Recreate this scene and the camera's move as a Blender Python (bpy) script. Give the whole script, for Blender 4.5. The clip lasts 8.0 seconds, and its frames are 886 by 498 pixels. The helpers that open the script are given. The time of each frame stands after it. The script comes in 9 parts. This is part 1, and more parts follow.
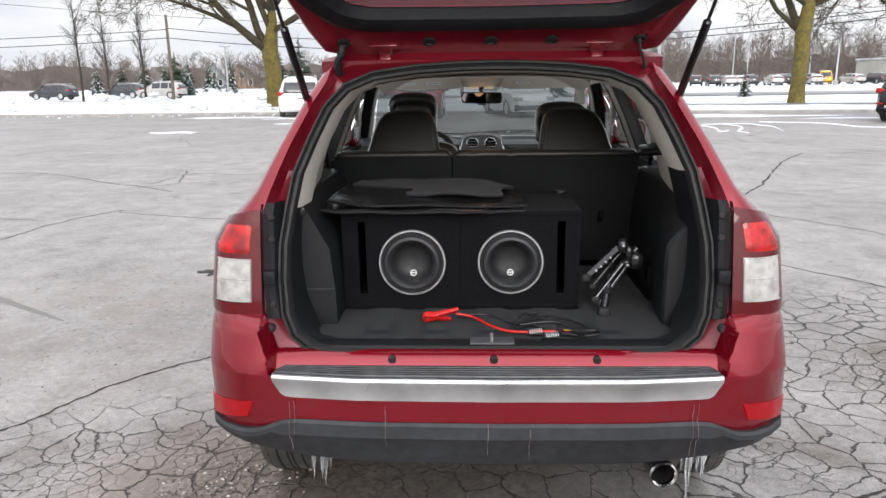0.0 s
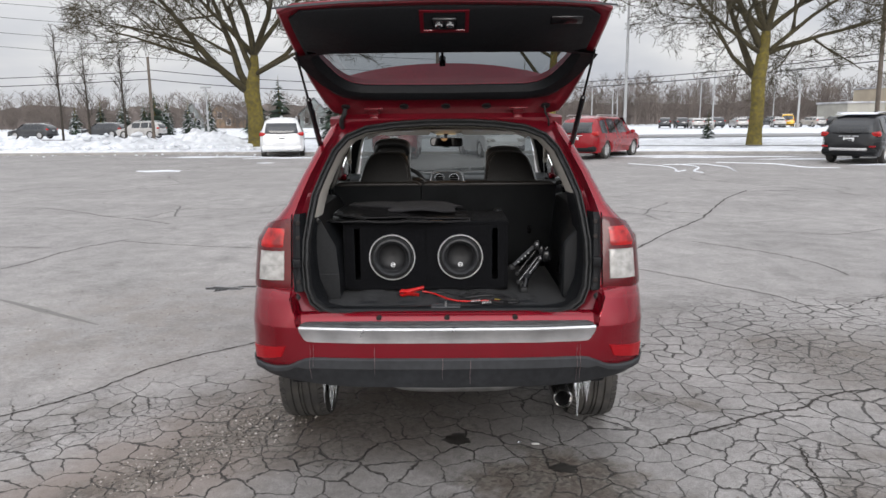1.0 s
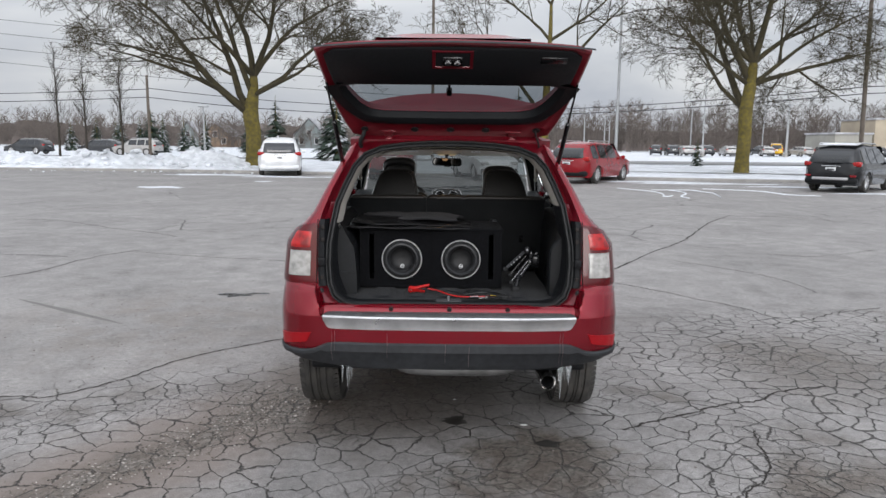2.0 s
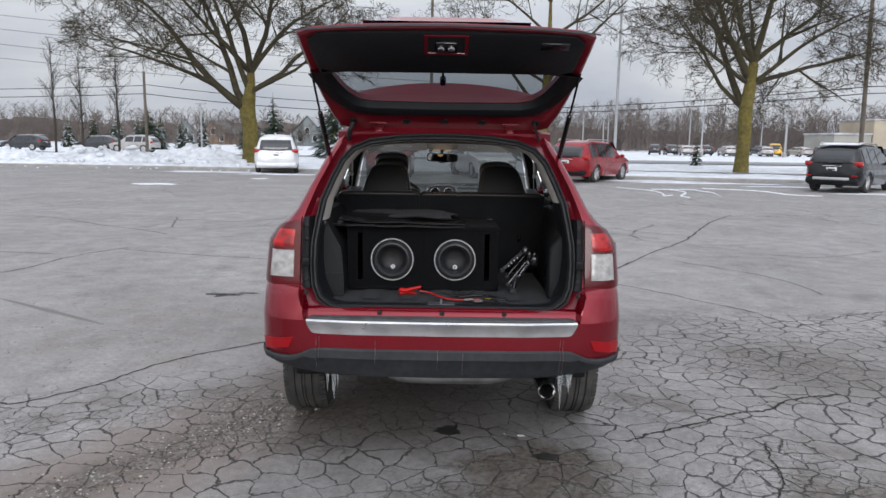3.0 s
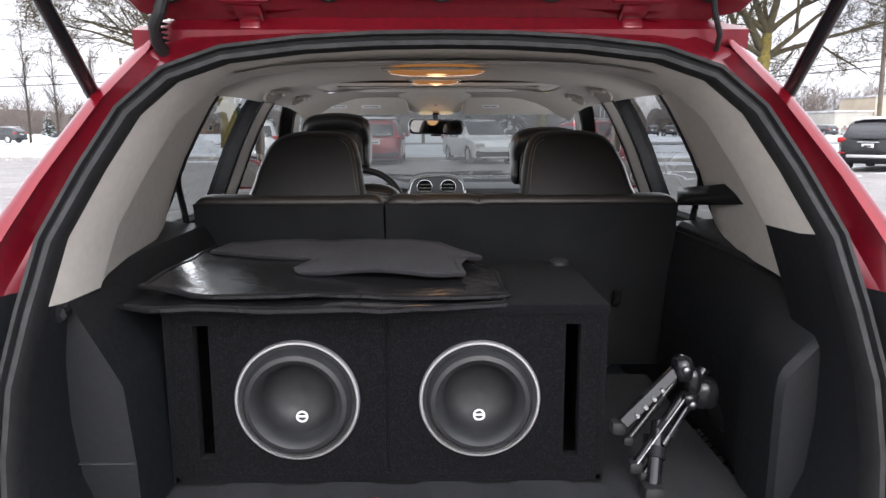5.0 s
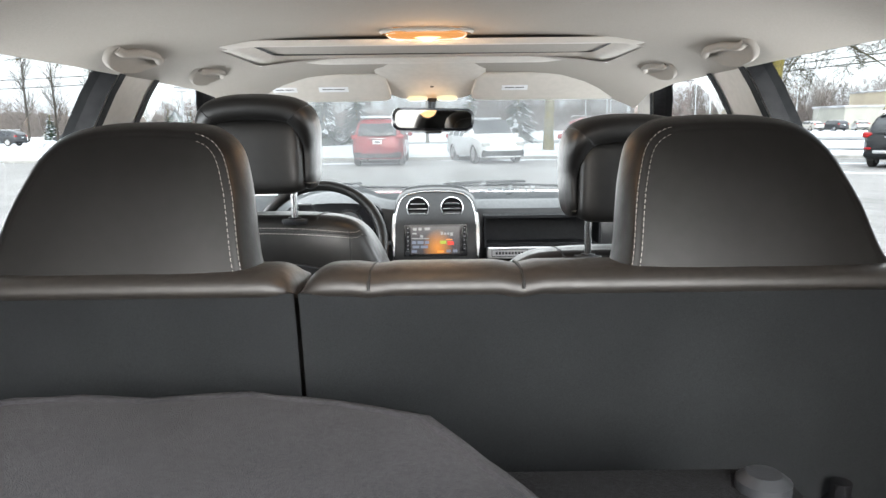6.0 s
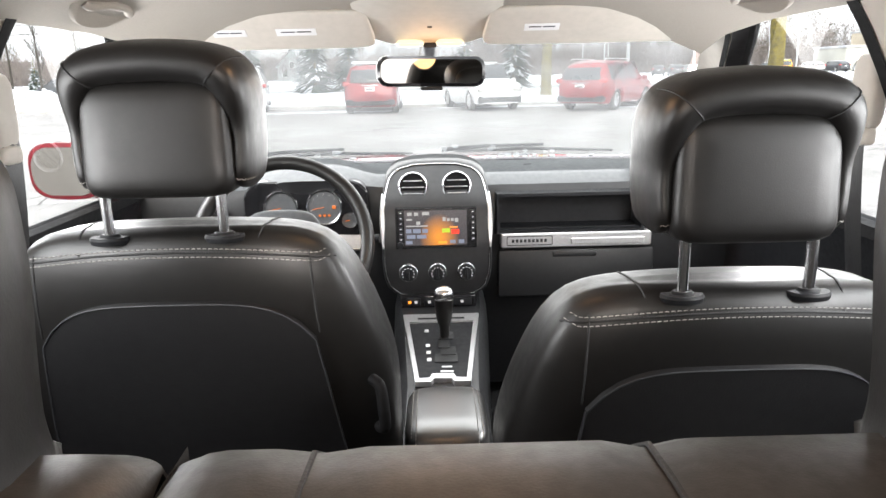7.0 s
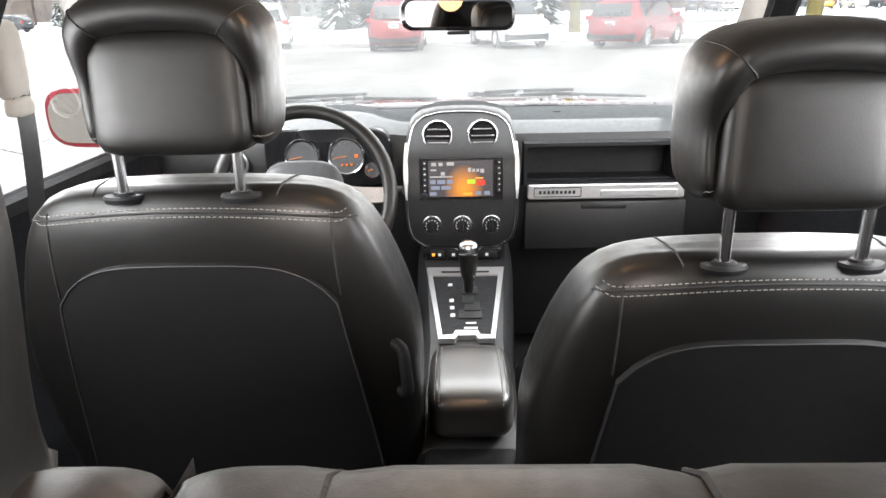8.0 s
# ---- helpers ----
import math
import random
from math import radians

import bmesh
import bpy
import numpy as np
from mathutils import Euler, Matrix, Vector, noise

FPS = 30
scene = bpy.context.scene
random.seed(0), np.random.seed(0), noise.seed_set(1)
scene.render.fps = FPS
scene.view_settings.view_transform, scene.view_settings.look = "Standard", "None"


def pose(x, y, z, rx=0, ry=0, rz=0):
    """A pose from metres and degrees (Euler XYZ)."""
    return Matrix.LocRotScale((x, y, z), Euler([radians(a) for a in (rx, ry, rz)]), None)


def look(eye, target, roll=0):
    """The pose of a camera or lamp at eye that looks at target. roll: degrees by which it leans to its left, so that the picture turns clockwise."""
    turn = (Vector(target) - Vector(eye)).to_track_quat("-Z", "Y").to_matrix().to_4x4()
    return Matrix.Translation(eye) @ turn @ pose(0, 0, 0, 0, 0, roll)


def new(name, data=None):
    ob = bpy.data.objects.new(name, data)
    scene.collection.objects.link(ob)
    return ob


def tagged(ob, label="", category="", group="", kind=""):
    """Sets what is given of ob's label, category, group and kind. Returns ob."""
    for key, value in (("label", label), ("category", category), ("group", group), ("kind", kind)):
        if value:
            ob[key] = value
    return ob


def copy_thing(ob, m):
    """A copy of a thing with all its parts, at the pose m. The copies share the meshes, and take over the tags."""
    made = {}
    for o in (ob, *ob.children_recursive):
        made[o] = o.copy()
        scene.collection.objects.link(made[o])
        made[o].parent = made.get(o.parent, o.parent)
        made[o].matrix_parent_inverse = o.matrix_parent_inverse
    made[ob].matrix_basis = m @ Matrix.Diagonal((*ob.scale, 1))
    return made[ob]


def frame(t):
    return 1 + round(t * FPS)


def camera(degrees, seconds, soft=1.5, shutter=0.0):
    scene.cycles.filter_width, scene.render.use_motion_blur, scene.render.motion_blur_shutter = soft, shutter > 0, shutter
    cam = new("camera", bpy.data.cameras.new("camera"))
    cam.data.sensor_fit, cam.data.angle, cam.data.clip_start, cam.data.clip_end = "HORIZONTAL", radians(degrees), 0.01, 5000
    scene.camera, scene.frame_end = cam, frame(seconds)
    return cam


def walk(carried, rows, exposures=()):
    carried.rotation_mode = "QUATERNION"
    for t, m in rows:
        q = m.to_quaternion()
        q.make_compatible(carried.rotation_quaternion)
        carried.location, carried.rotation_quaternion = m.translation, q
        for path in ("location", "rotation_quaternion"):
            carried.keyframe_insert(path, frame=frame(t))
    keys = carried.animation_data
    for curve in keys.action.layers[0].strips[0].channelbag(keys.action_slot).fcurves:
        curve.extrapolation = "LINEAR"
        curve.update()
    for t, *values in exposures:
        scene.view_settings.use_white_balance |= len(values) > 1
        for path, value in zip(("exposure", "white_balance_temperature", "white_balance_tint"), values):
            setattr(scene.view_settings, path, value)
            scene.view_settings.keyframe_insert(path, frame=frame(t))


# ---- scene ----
cam = camera(64.5, 8.0)
PATH = [
    (0, (-0.06, -1.845, 1.563), (-0.146, 0.097, 1.092), -0.8),
    (0.5, (-0.046, -2.394, 1.588), (-0.091, -0.439, 1.168), -0.9),
    (1, (0.016, -2.911, 1.619), (-0.004, -0.945, 1.256), -0.5),
    (1.5, (-0.034, -3.351, 1.608), (-0.037, -1.377, 1.286), -0.1),
    (1.7, (-0.043, -3.454, 1.611), (-0.043, -1.478, 1.303), 0.2),
    (2.8, (-0.032, -3.376, 1.593), (-0.021, -1.398, 1.298), 1.0),
    (3, (-0.015, -3.221, 1.582), (-0.006, -1.244, 1.278), 0.9),
    (3.5, (0.021, -2.669, 1.579), (0.046, -0.697, 1.247), 1.0),
    (4, (-0.002, -2.014, 1.542), (0.043, -0.047, 1.181), 0.9),
    (4.5, (-0.011, -1.368, 1.533), (0.043, 0.597, 1.163), 0.6),
    (4.7, (-0.023, -1.119, 1.49), (0.016, 0.85, 1.14), 0.3),
    (5.8, (0.022, 0.103, 1.424), (0.033, 2.074, 1.086), -0.5),
    (6, (0.011, 0.3, 1.43), (0.018, 2.27, 1.085), -0.7),
    (6.5, (0.003, 0.66, 1.423), (0.002, 2.623, 1.04), -1.2),
    (7, (-0.003, 0.814, 1.451), (0.013, 2.753, 0.959), -1.3),
    (7.5, (0.0, 0.88, 1.464), (0.003, 2.79, 0.869), -0.9),
    (8, (-0.006, 0.865, 1.466), (-0.059, 2.755, 0.814), -1.3),
]
EXPOSURE = [(0.0, 0.45, 6500, 11), (0.5, 0.28, 6530, 12), (1.0, 0.0, 6500, 11), (1.5, -0.12, 6420, 10), (3.0, -0.22, 6180, 11), (3.5, -0.15, 6280, 13), (4.0, 0.08, 6450, 15), (4.5, 0.35, 6380, 15),
            (4.7, 0.47, 6380, 15), (5.8, 2.4, 6250, 9), (6.0, 2.5, 6350, 8), (6.5, 2.75, 6600, 12), (7.0, 2.85, 6700, 12), (7.5, 2.95, 6700, 12), (8.0, 3.0, 6700, 12)]
walk(cam, [(t, look(eye, aim, roll)) for t, eye, aim, roll in PATH], EXPOSURE)

# ---- world and sun: a bright overcast winter sky ----
SUN_ELEVATION, SUN_ROTATION = 20, 188
world = bpy.data.worlds.new("overcast_sky")
scene.world = world
world.use_nodes = True
wn, wl = world.node_tree.nodes, world.node_tree.links
sky = wn.new("ShaderNodeTexSky")
sky.sky_type, sky.sun_disc = "NISHITA", False
sky.sun_elevation, sky.sun_rotation = radians(SUN_ELEVATION), radians(SUN_ROTATION)
sky.dust_density, sky.air_density = 4.0, 1.0
wco = wn.new("ShaderNodeTexCoord")
wmap = wn.new("ShaderNodeMapping")
wmap.inputs["Scale"].default_value = (1.0, 1.0, 3.5)
wl.new(wco.outputs["Generated"], wmap.inputs["Vector"])
cloud = wn.new("ShaderNodeTexNoise")
cloud.inputs["Scale"].default_value, cloud.inputs["Detail"].default_value = 2.2, 7.0
cloud.inputs["Distortion"].default_value = 0.4
wl.new(wmap.outputs[0], cloud.inputs["Vector"])
wramp = wn.new("ShaderNodeValToRGB")
wramp.color_ramp.elements[0].position, wramp.color_ramp.elements[0].color = 0.3, (5.6, 5.95, 6.7, 1)
wramp.color_ramp.elements[1].position, wramp.color_ramp.elements[1].color = 0.68, (10.2, 10.2, 10.1, 1)
wl.new(cloud.outputs["Fac"], wramp.inputs["Fac"])
wmix = wn.new("ShaderNodeMix")
wmix.data_type = "RGBA"
wmix.inputs[0].default_value = 0.93
wl.new(sky.outputs[0], wmix.inputs[6])
wl.new(wramp.outputs[0], wmix.inputs[7])
wsep = wn.new("ShaderNodeSeparateXYZ")
wl.new(wco.outputs["Generated"], wsep.inputs[0])
wup = wn.new("ShaderNodeMapRange")
wup.inputs[1].default_value, wup.inputs[2].default_value = 0.1, 1.0
wup.inputs[3].default_value, wup.inputs[4].default_value = 0.90, 2.2
wl.new(wsep.outputs["Z"], wup.inputs[0])
wsc = wn.new("ShaderNodeVectorMath")
wsc.operation = "SCALE"
wl.new(wmix.outputs[2], wsc.inputs[0])
wl.new(wup.outputs[0], wsc.inputs["Scale"])
wdir = wn.new("ShaderNodeVectorMath")
wdir.operation = "DOT_PRODUCT"
wl.new(wco.outputs["Generated"], wdir.inputs[0])
wdir.inputs[1].default_value = Vector((7, -50, 18)).normalized()
wglow = wn.new("ShaderNodeMapRange")
wglow.interpolation_type = "SMOOTHSTEP"
wglow.inputs[1].default_value, wglow.inputs[2].default_value = 0.45, 1.0
wglow.inputs[3].default_value, wglow.inputs[4].default_value = 1.0, 2.0
wl.new(wdir.outputs["Value"], wglow.inputs[0])
wbright = wn.new("ShaderNodeVectorMath")
wbright.operation = "SCALE"
wl.new(wsc.outputs[0], wbright.inputs[0])
wl.new(wglow.outputs[0], wbright.inputs["Scale"])
wl.new(wbright.outputs[0], wn["Background"].inputs["Color"])
wn["Background"].inputs["Strength"].default_value = 0.1
sun = new("sun", bpy.data.lights.new("sun", "SUN"))
sun.data.energy, sun.data.angle, sun.data.color = 1.0, radians(26), (1.0, 0.97, 0.93)
sun.matrix_world = look((0, 0, 30), (-7, 50, 12))
# the sky's light in the door windows
for side in (-1, 1):
    for y, aim, long_, watts in ((1.43, (0, 1.62, 1.30), 0.50, 1.1), (2.15, (0, 2.0, 1.05), 0.40, 1.25)):
        lamp = new("door_window_daylight", bpy.data.lights.new("door_window_daylight", "AREA"))
        lamp.data.shape, lamp.data.size, lamp.data.size_y = "RECTANGLE", long_, 0.18
        lamp.data.energy, lamp.data.color = watts, (0.96, 0.98, 1.0)
        lamp.matrix_world = look((side * 0.75, y, 1.36), aim)
# and in the windscreen
lamp = new("windscreen_daylight", bpy.data.lights.new("windscreen_daylight", "AREA"))
lamp.data.shape, lamp.data.size, lamp.data.size_y = "RECTANGLE", 1.05, 0.42
lamp.data.energy, lamp.data.color = 0.9, (0.96, 0.99, 1.0)
lamp.matrix_world = look((0, 2.64, 1.35), (0, 1.95, 0.90))

# ---- mesh tools ----
def part(name, bm, material, parent, label="", smooth=35, tri=None):
    """Links a bmesh as one mesh object under a thing or a part."""
    bmesh.ops.recalc_face_normals(bm, faces=bm.faces)
    limit = radians(smooth)
    for f in bm.faces:
        f.smooth = smooth > 0
    for e in bm.edges:
        e.smooth = not (len(e.link_faces) == 2 and e.calc_face_angle(0.0) > limit)
    me = bpy.data.meshes.new(name)
    bm.to_mesh(me)
    bm.free()
    for m in material if isinstance(material, (list, tuple)) else [material]:
        me.materials.append(m)
    ob = new(name, me)
    ob.parent = parent
    if label:
        tagged(ob, label)
    return ob


def thing(name, label, category, at=(0, 0, 0), turn=0, group="", kind=""):
    ob = new(name)
    ob.matrix_basis = pose(*at, 0, 0, turn)
    ob.empty_display_size = 0.1
    return tagged(ob, label, category, group, kind)


def single(name, bm, material, label, category, group="", kind="", smooth=35):
    return tagged(part(name, bm, material, None, smooth=smooth), label, category, group, kind)


def merge(bm, other, m=None):
    """Adds the faces of another bmesh, moved by m."""
    made = [bm.verts.new(m @ v.co if m else v.co) for v in other.verts]
    other.verts.index_update()
    for f in other.faces:
        try:
            g = bm.faces.new([made[v.index] for v in f.verts])
            g.material_index = f.material_index
        except ValueError:
            pass
    other.free()


def rbox(bm, c, s, r=0.01, seg=2, m=None):
    """A box with rounded edges: centre and full sizes."""
    b = bmesh.new()
    bmesh.ops.create_cube(b, size=1.0)
    bmesh.ops.scale(b, vec=s, verts=b.verts)
    if r > 0:
        bmesh.ops.bevel(b, geom=b.edges[:], offset=min(r, 0.49 * min(s)), segments=seg, profile=0.5, affect="EDGES")
    merge(bm, b, Matrix.Translation(c) @ (m or Matrix()))
    return bm


def grid_faces(bm, rows, closed=False, skip=None):
    """Faces over rows of points; skip(i, j) leaves a cell open. Returns the vertices."""
    vs = [[bm.verts.new(p) for p in row] for row in rows]
    n = len(vs[0])
    for i in range(len(vs) - 1):
        for j in range(n if closed else n - 1):
            if skip and skip(i, j):
                continue
            k = (j + 1) % n
            try:
                bm.faces.new((vs[i][j], vs[i][k], vs[i + 1][k], vs[i + 1][j]))
            except ValueError:
                pass
    return vs


def cap(bm, ring):
    try:
        return bm.faces.new(ring)
    except ValueError:
        return None


def tube(bm, pts, r, n=8, caps=True):
    """A round bar along points; r is one radius or one for each point."""
    pts = [Vector(p) for p in pts]
    rad = r if isinstance(r, (list, tuple)) else [r] * len(pts)
    side, rows = None, []
    for i, p in enumerate(pts):
        d = (pts[min(i + 1, len(pts) - 1)] - pts[max(i - 1, 0)]).normalized()
        if side is None:
            side = d.cross((0, 0, 1) if abs(d.z) < 0.9 else (1, 0, 0)).normalized()
        side = (side - d * side.dot(d)).normalized()
        up = d.cross(side)
        rows.append([p + rad[i] * (math.cos(a) * side + math.sin(a) * up) for a in (2 * math.pi * k / n for k in range(n))])
    vs = grid_faces(bm, rows, True)
    if caps:
        cap(bm, vs[0]), cap(bm, vs[-1])
    return bm


def lathe(bm, profile, centre, axis="y", n=32, m=None):
    """A turned shape: (radius, height) pairs along an axis."""
    rows = []
    for r, h in profile:
        row = []
        for k in range(n):
            a = 2 * math.pi * k / n
            c, s = r * math.cos(a), r * math.sin(a)
            p = Vector({"x": (h, c, s), "y": (c, h, s), "z": (c, s, h)}[axis])
            row.append((m @ p if m else p) + Vector(centre))
        rows.append(row)
    grid_faces(bm, rows, True)
    return bm


def pillow(bm, c, s, p=5.0, n=9, fn=None, m=None):
    """A softly rounded block: centre, full sizes, the power of its roundness and a bend fn(u, v, w) of its unit shape."""
    seen = {}
    def at(d):
        key = tuple(round(x, 4) for x in d)
        if key not in seen:
            k = sum(abs(x) ** p for x in d) ** (-1 / p)
            q = Vector([x * k for x in d])
            if fn:
                q = Vector(fn(q.x, q.y, q.z))
            q = Vector((q.x * s[0] / 2, q.y * s[1] / 2, q.z * s[2] / 2))
            seen[key] = bm.verts.new((m @ q if m else q) + Vector(c))
        return seen[key]
    ts = [math.tan((2 * i / n - 1) * math.pi / 4) for i in range(n + 1)]
    for ax in range(3):
        for sg in (-1, 1):
            def pt(i, j):
                d = [0, 0, 0]
                d[ax], d[(ax + 1) % 3], d[(ax + 2) % 3] = sg, ts[i], ts[j]
                return at(d)
            for i in range(n):
                for j in range(n):
                    try:
                        bm.faces.new((pt(i, j), pt(i + 1, j), pt(i + 1, j + 1), pt(i, j + 1)))
                    except ValueError:
                        pass
    return bm


def rring(cx, cz, w, h, r, n=5):
    """A rounded rectangle as (x, z) pairs."""
    out = []
    for qx, qz, a0 in ((1, 1, 0), (-1, 1, 90), (-1, -1, 180), (1, -1, 270)):
        for k in range(n + 1):
            a = radians(a0 + 90 * k / n)
            out.append((cx + qx * (w / 2 - r) + r * math.cos(a), cz + qz * (h / 2 - r) + r * math.sin(a)))
    return out


def slab(bm, outline, y0, y1, r=0.004, m=None):
    """An outline of (x, z) pairs made thick from y0 to y1, with small chamfers."""
    cx = sum(p[0] for p in outline) / len(outline)
    cz = sum(p[1] for p in outline) / len(outline)
    w = max(abs(p[0] - cx) for p in outline) or 1
    h = max(abs(p[1] - cz) for p in outline) or 1
    sg = 1 if y1 > y0 else -1
    def ring(k, y):
        out = []
        for x, z in outline:
            v = Vector((cx + (x - cx) * (1 - k / w), y, cz + (z - cz) * (1 - k / h)))
            out.append(m @ v if m else v)
        return out
    vs = grid_faces(bm, [ring(r, y0), ring(0, y0 + sg * r), ring(0, y1 - sg * r), ring(r, y1)], True)
    cap(bm, vs[0]), cap(bm, vs[-1])
    return bm


def frame_ring(bm, outer, inner, y0, y1, m=None):
    """A frame between two outlines of equal count, y0 to y1 thick."""
    def ring(o, y):
        return [(m @ Vector((x, y, z)) if m else Vector((x, y, z))) for x, z in o]
    rows = [ring(outer, y0), ring(outer, y1), ring(inner, y1), ring(inner, y0), ring(outer, y0)]
    grid_faces(bm, rows, True)
    bmesh.ops.remove_doubles(bm, verts=bm.verts, dist=1e-6)
    return bm


def interp(x, xs, ys):
    return float(np.interp(x, xs, ys))


# ---- materials ----
def material(name, colour, colour2=None, rough=0.5, scale=20.0, bump=0.0, bump_scale=None, metal=0.0, coat=0.0, spec=0.5,
             stain=0.0, stain_scale=2.0, trans=0.0, ior=1.45, rough2=None, emit=None, coat_rough=0.05, spread=(0.35, 0.65), sheen=0.0):
    m = bpy.data.materials.new(name)
    m.use_nodes = True
    n, l = m.node_tree.nodes, m.node_tree.links
    b = n["Principled BSDF"]
    colour2 = colour2 or [c * 0.75 for c in colour]
    co = n.new("ShaderNodeTexCoord")
    nz = n.new("ShaderNodeTexNoise")
    nz.inputs["Scale"].default_value, nz.inputs["Detail"].default_value = scale, 5.0
    l.new(co.outputs["Object"], nz.inputs["Vector"])
    rp = n.new("ShaderNodeValToRGB")
    rp.color_ramp.elements[0].position, rp.color_ramp.elements[1].position = spread
    rp.color_ramp.elements[0].color, rp.color_ramp.elements[1].color = (*colour, 1), (*colour2, 1)
    l.new(nz.outputs["Fac"], rp.inputs["Fac"])
    last = rp.outputs[0]
    if stain:
        st = n.new("ShaderNodeTexNoise")
        st.inputs["Scale"].default_value, st.inputs["Detail"].default_value = stain_scale, 6.0
        l.new(co.outputs["Object"], st.inputs["Vector"])
        sr = n.new("ShaderNodeMapRange")
        sr.inputs[1].default_value, sr.inputs[2].default_value = 0.3, 0.7
        sr.inputs[3].default_value, sr.inputs[4].default_value = 1 - stain, 1 + stain
        l.new(st.outputs["Fac"], sr.inputs[0])
        mx = n.new("ShaderNodeVectorMath")
        mx.operation = "SCALE"
        l.new(last, mx.inputs[0])
        l.new(sr.outputs[0], mx.inputs["Scale"])
        last = mx.outputs[0]
    l.new(last, b.inputs["Base Color"])
    rr = n.new("ShaderNodeMapRange")
    rr.inputs[1].default_value, rr.inputs[2].default_value = 0.3, 0.7
    rr.inputs[3].default_value, rr.inputs[4].default_value = rough, rough2 if rough2 is not None else min(1, rough * 1.2)
    l.new(nz.outputs["Fac"], rr.inputs[0])
    l.new(rr.outputs[0], b.inputs["Roughness"])
    b.inputs["Metallic"].default_value = metal
    b.inputs["Coat Weight"].default_value, b.inputs["Coat Roughness"].default_value = coat, coat_rough
    b.inputs["Specular IOR Level"].default_value = spec
    b.inputs["Transmission Weight"].default_value, b.inputs["IOR"].default_value = trans, ior
    b.inputs["Sheen Weight"].default_value = sheen
    if emit:
        b.inputs["Emission Color"].default_value, b.inputs["Emission Strength"].default_value = (*emit[0], 1), emit[1]
    if bump:
        bz = n.new("ShaderNodeTexNoise")
        bz.inputs["Scale"].default_value, bz.inputs["Detail"].default_value = bump_scale or scale, 3.0
        l.new(co.outputs["Object"], bz.inputs["Vector"])
        bp = n.new("ShaderNodeBump")
        bp.inputs["Strength"].default_value, bp.inputs["Distance"].default_value = bump, 0.01
        l.new(bz.outputs["Fac"], bp.inputs["Height"])
        l.new(bp.outputs[0], b.inputs["Normal"])
    return m


M_RED = material("red_car_paint", (0.205, 0.0026, 0.0115), (0.185, 0.0024, 0.0105), 0.24, 900, metal=0.55, coat=0.9, spec=0.12, stain=0.10, stain_scale=3, rough2=0.27, coat_rough=0.03)
M_JAMB = material("red_jamb_paint", (0.155, 0.0026, 0.011), (0.125, 0.0022, 0.009), 0.34, 60, metal=0.3, coat=0.6, stain=0.15, coat_rough=0.15)
M_TRIM = material("black_moulded_plastic", (0.0085, 0.0092, 0.0108), (0.006, 0.0065, 0.0078), 0.5, 90, spec=0.25, bump=0.12, bump_scale=700, stain=0.2)
M_BUMPER = material("grey_bumper_plastic", (0.024, 0.0255, 0.029), (0.016, 0.0175, 0.020), 0.5, 30, bump=0.08, bump_scale=600, stain=0.3, stain_scale=4)
M_CHROME = material("chrome", (0.75, 0.75, 0.76), (0.62, 0.63, 0.65), 0.12, 12, metal=1.0, rough2=0.25)
M_SATIN = material("satin_silver", (0.62, 0.62, 0.63), (0.55, 0.55, 0.56), 0.32, 200, metal=0.85)
M_RUBBER = material("black_rubber", (0.012, 0.0125, 0.0135), (0.008, 0.0085, 0.009), 0.6, 40, bump=0.1, bump_scale=300)
M_FRAME = material("black_window_frame", (0.005, 0.005, 0.0055), (0.0035, 0.0035, 0.004), 0.6, 60, spec=0.15)
M_TYRE = material("tyre_rubber", (0.034, 0.033, 0.032), (0.062, 0.058, 0.053), 0.8, 14, bump=0.2, bump_scale=250, stain=0.25, stain_scale=5)
M_LEATHER = material("black_leather", (0.0070, 0.0066, 0.0063), (0.0052, 0.0049, 0.0047), 0.34, 60, bump=0.05, bump_scale=600, stain=0.08, rough2=0.44, spec=0.52, stain_scale=6)
# rear headrests: same leather darkened and dulled, their shade put into the colour
M_REST = material("shaded_headrest_leather", (0.0060, 0.0057, 0.0055), (0.0045, 0.0043, 0.0041), 0.42, 60, bump=0.05, bump_scale=600, stain=0.08, stain_scale=6, spec=0.36)
# bench top: same leather lightened, the light falling on it put into the colour
M_BENCH = material("lit_bench_leather", (0.0150, 0.0128, 0.0110), (0.0105, 0.0090, 0.0078), 0.46, 90, bump=0.05, bump_scale=600, stain=0.1, stain_scale=6, spec=0.6)
M_CARPET = material("black_carpet", (0.0090, 0.0098, 0.0105), (0.0150, 0.0160, 0.0170), 0.95, 700, bump=0.25, bump_scale=1600, stain=0.22, stain_scale=5, spec=0.1, sheen=0.03)
M_MAT = material("grey_mat_carpet", (0.0165, 0.0158, 0.0180), (0.029, 0.0277, 0.031), 0.95, 260, bump=0.5, bump_scale=800, stain=0.25, stain_scale=7, spec=0.1, sheen=0.07)
M_BEIGE = material("light_headliner", (0.28, 0.257, 0.23), (0.26, 0.24, 0.215), 0.9, 300, bump=0.15, bump_scale=900, stain=0.06, spec=0.2)
M_BEIGE_P = material("light_pillar_plastic", (0.46, 0.432, 0.39), (0.435, 0.41, 0.37), 0.6, 60, bump=0.06, bump_scale=700, stain=0.06)
# dash grey kept light: the top's windscreen light is put into the colour
M_DASH = material("soft_grey_dash_plastic", (0.062, 0.066, 0.070), (0.052, 0.056, 0.060), 0.45, 80, bump=0.05, bump_scale=700, stain=0.12)
M_GLOSS = material("gloss_black", (0.008, 0.008, 0.009), (0.011, 0.011, 0.012), 0.12, 40)
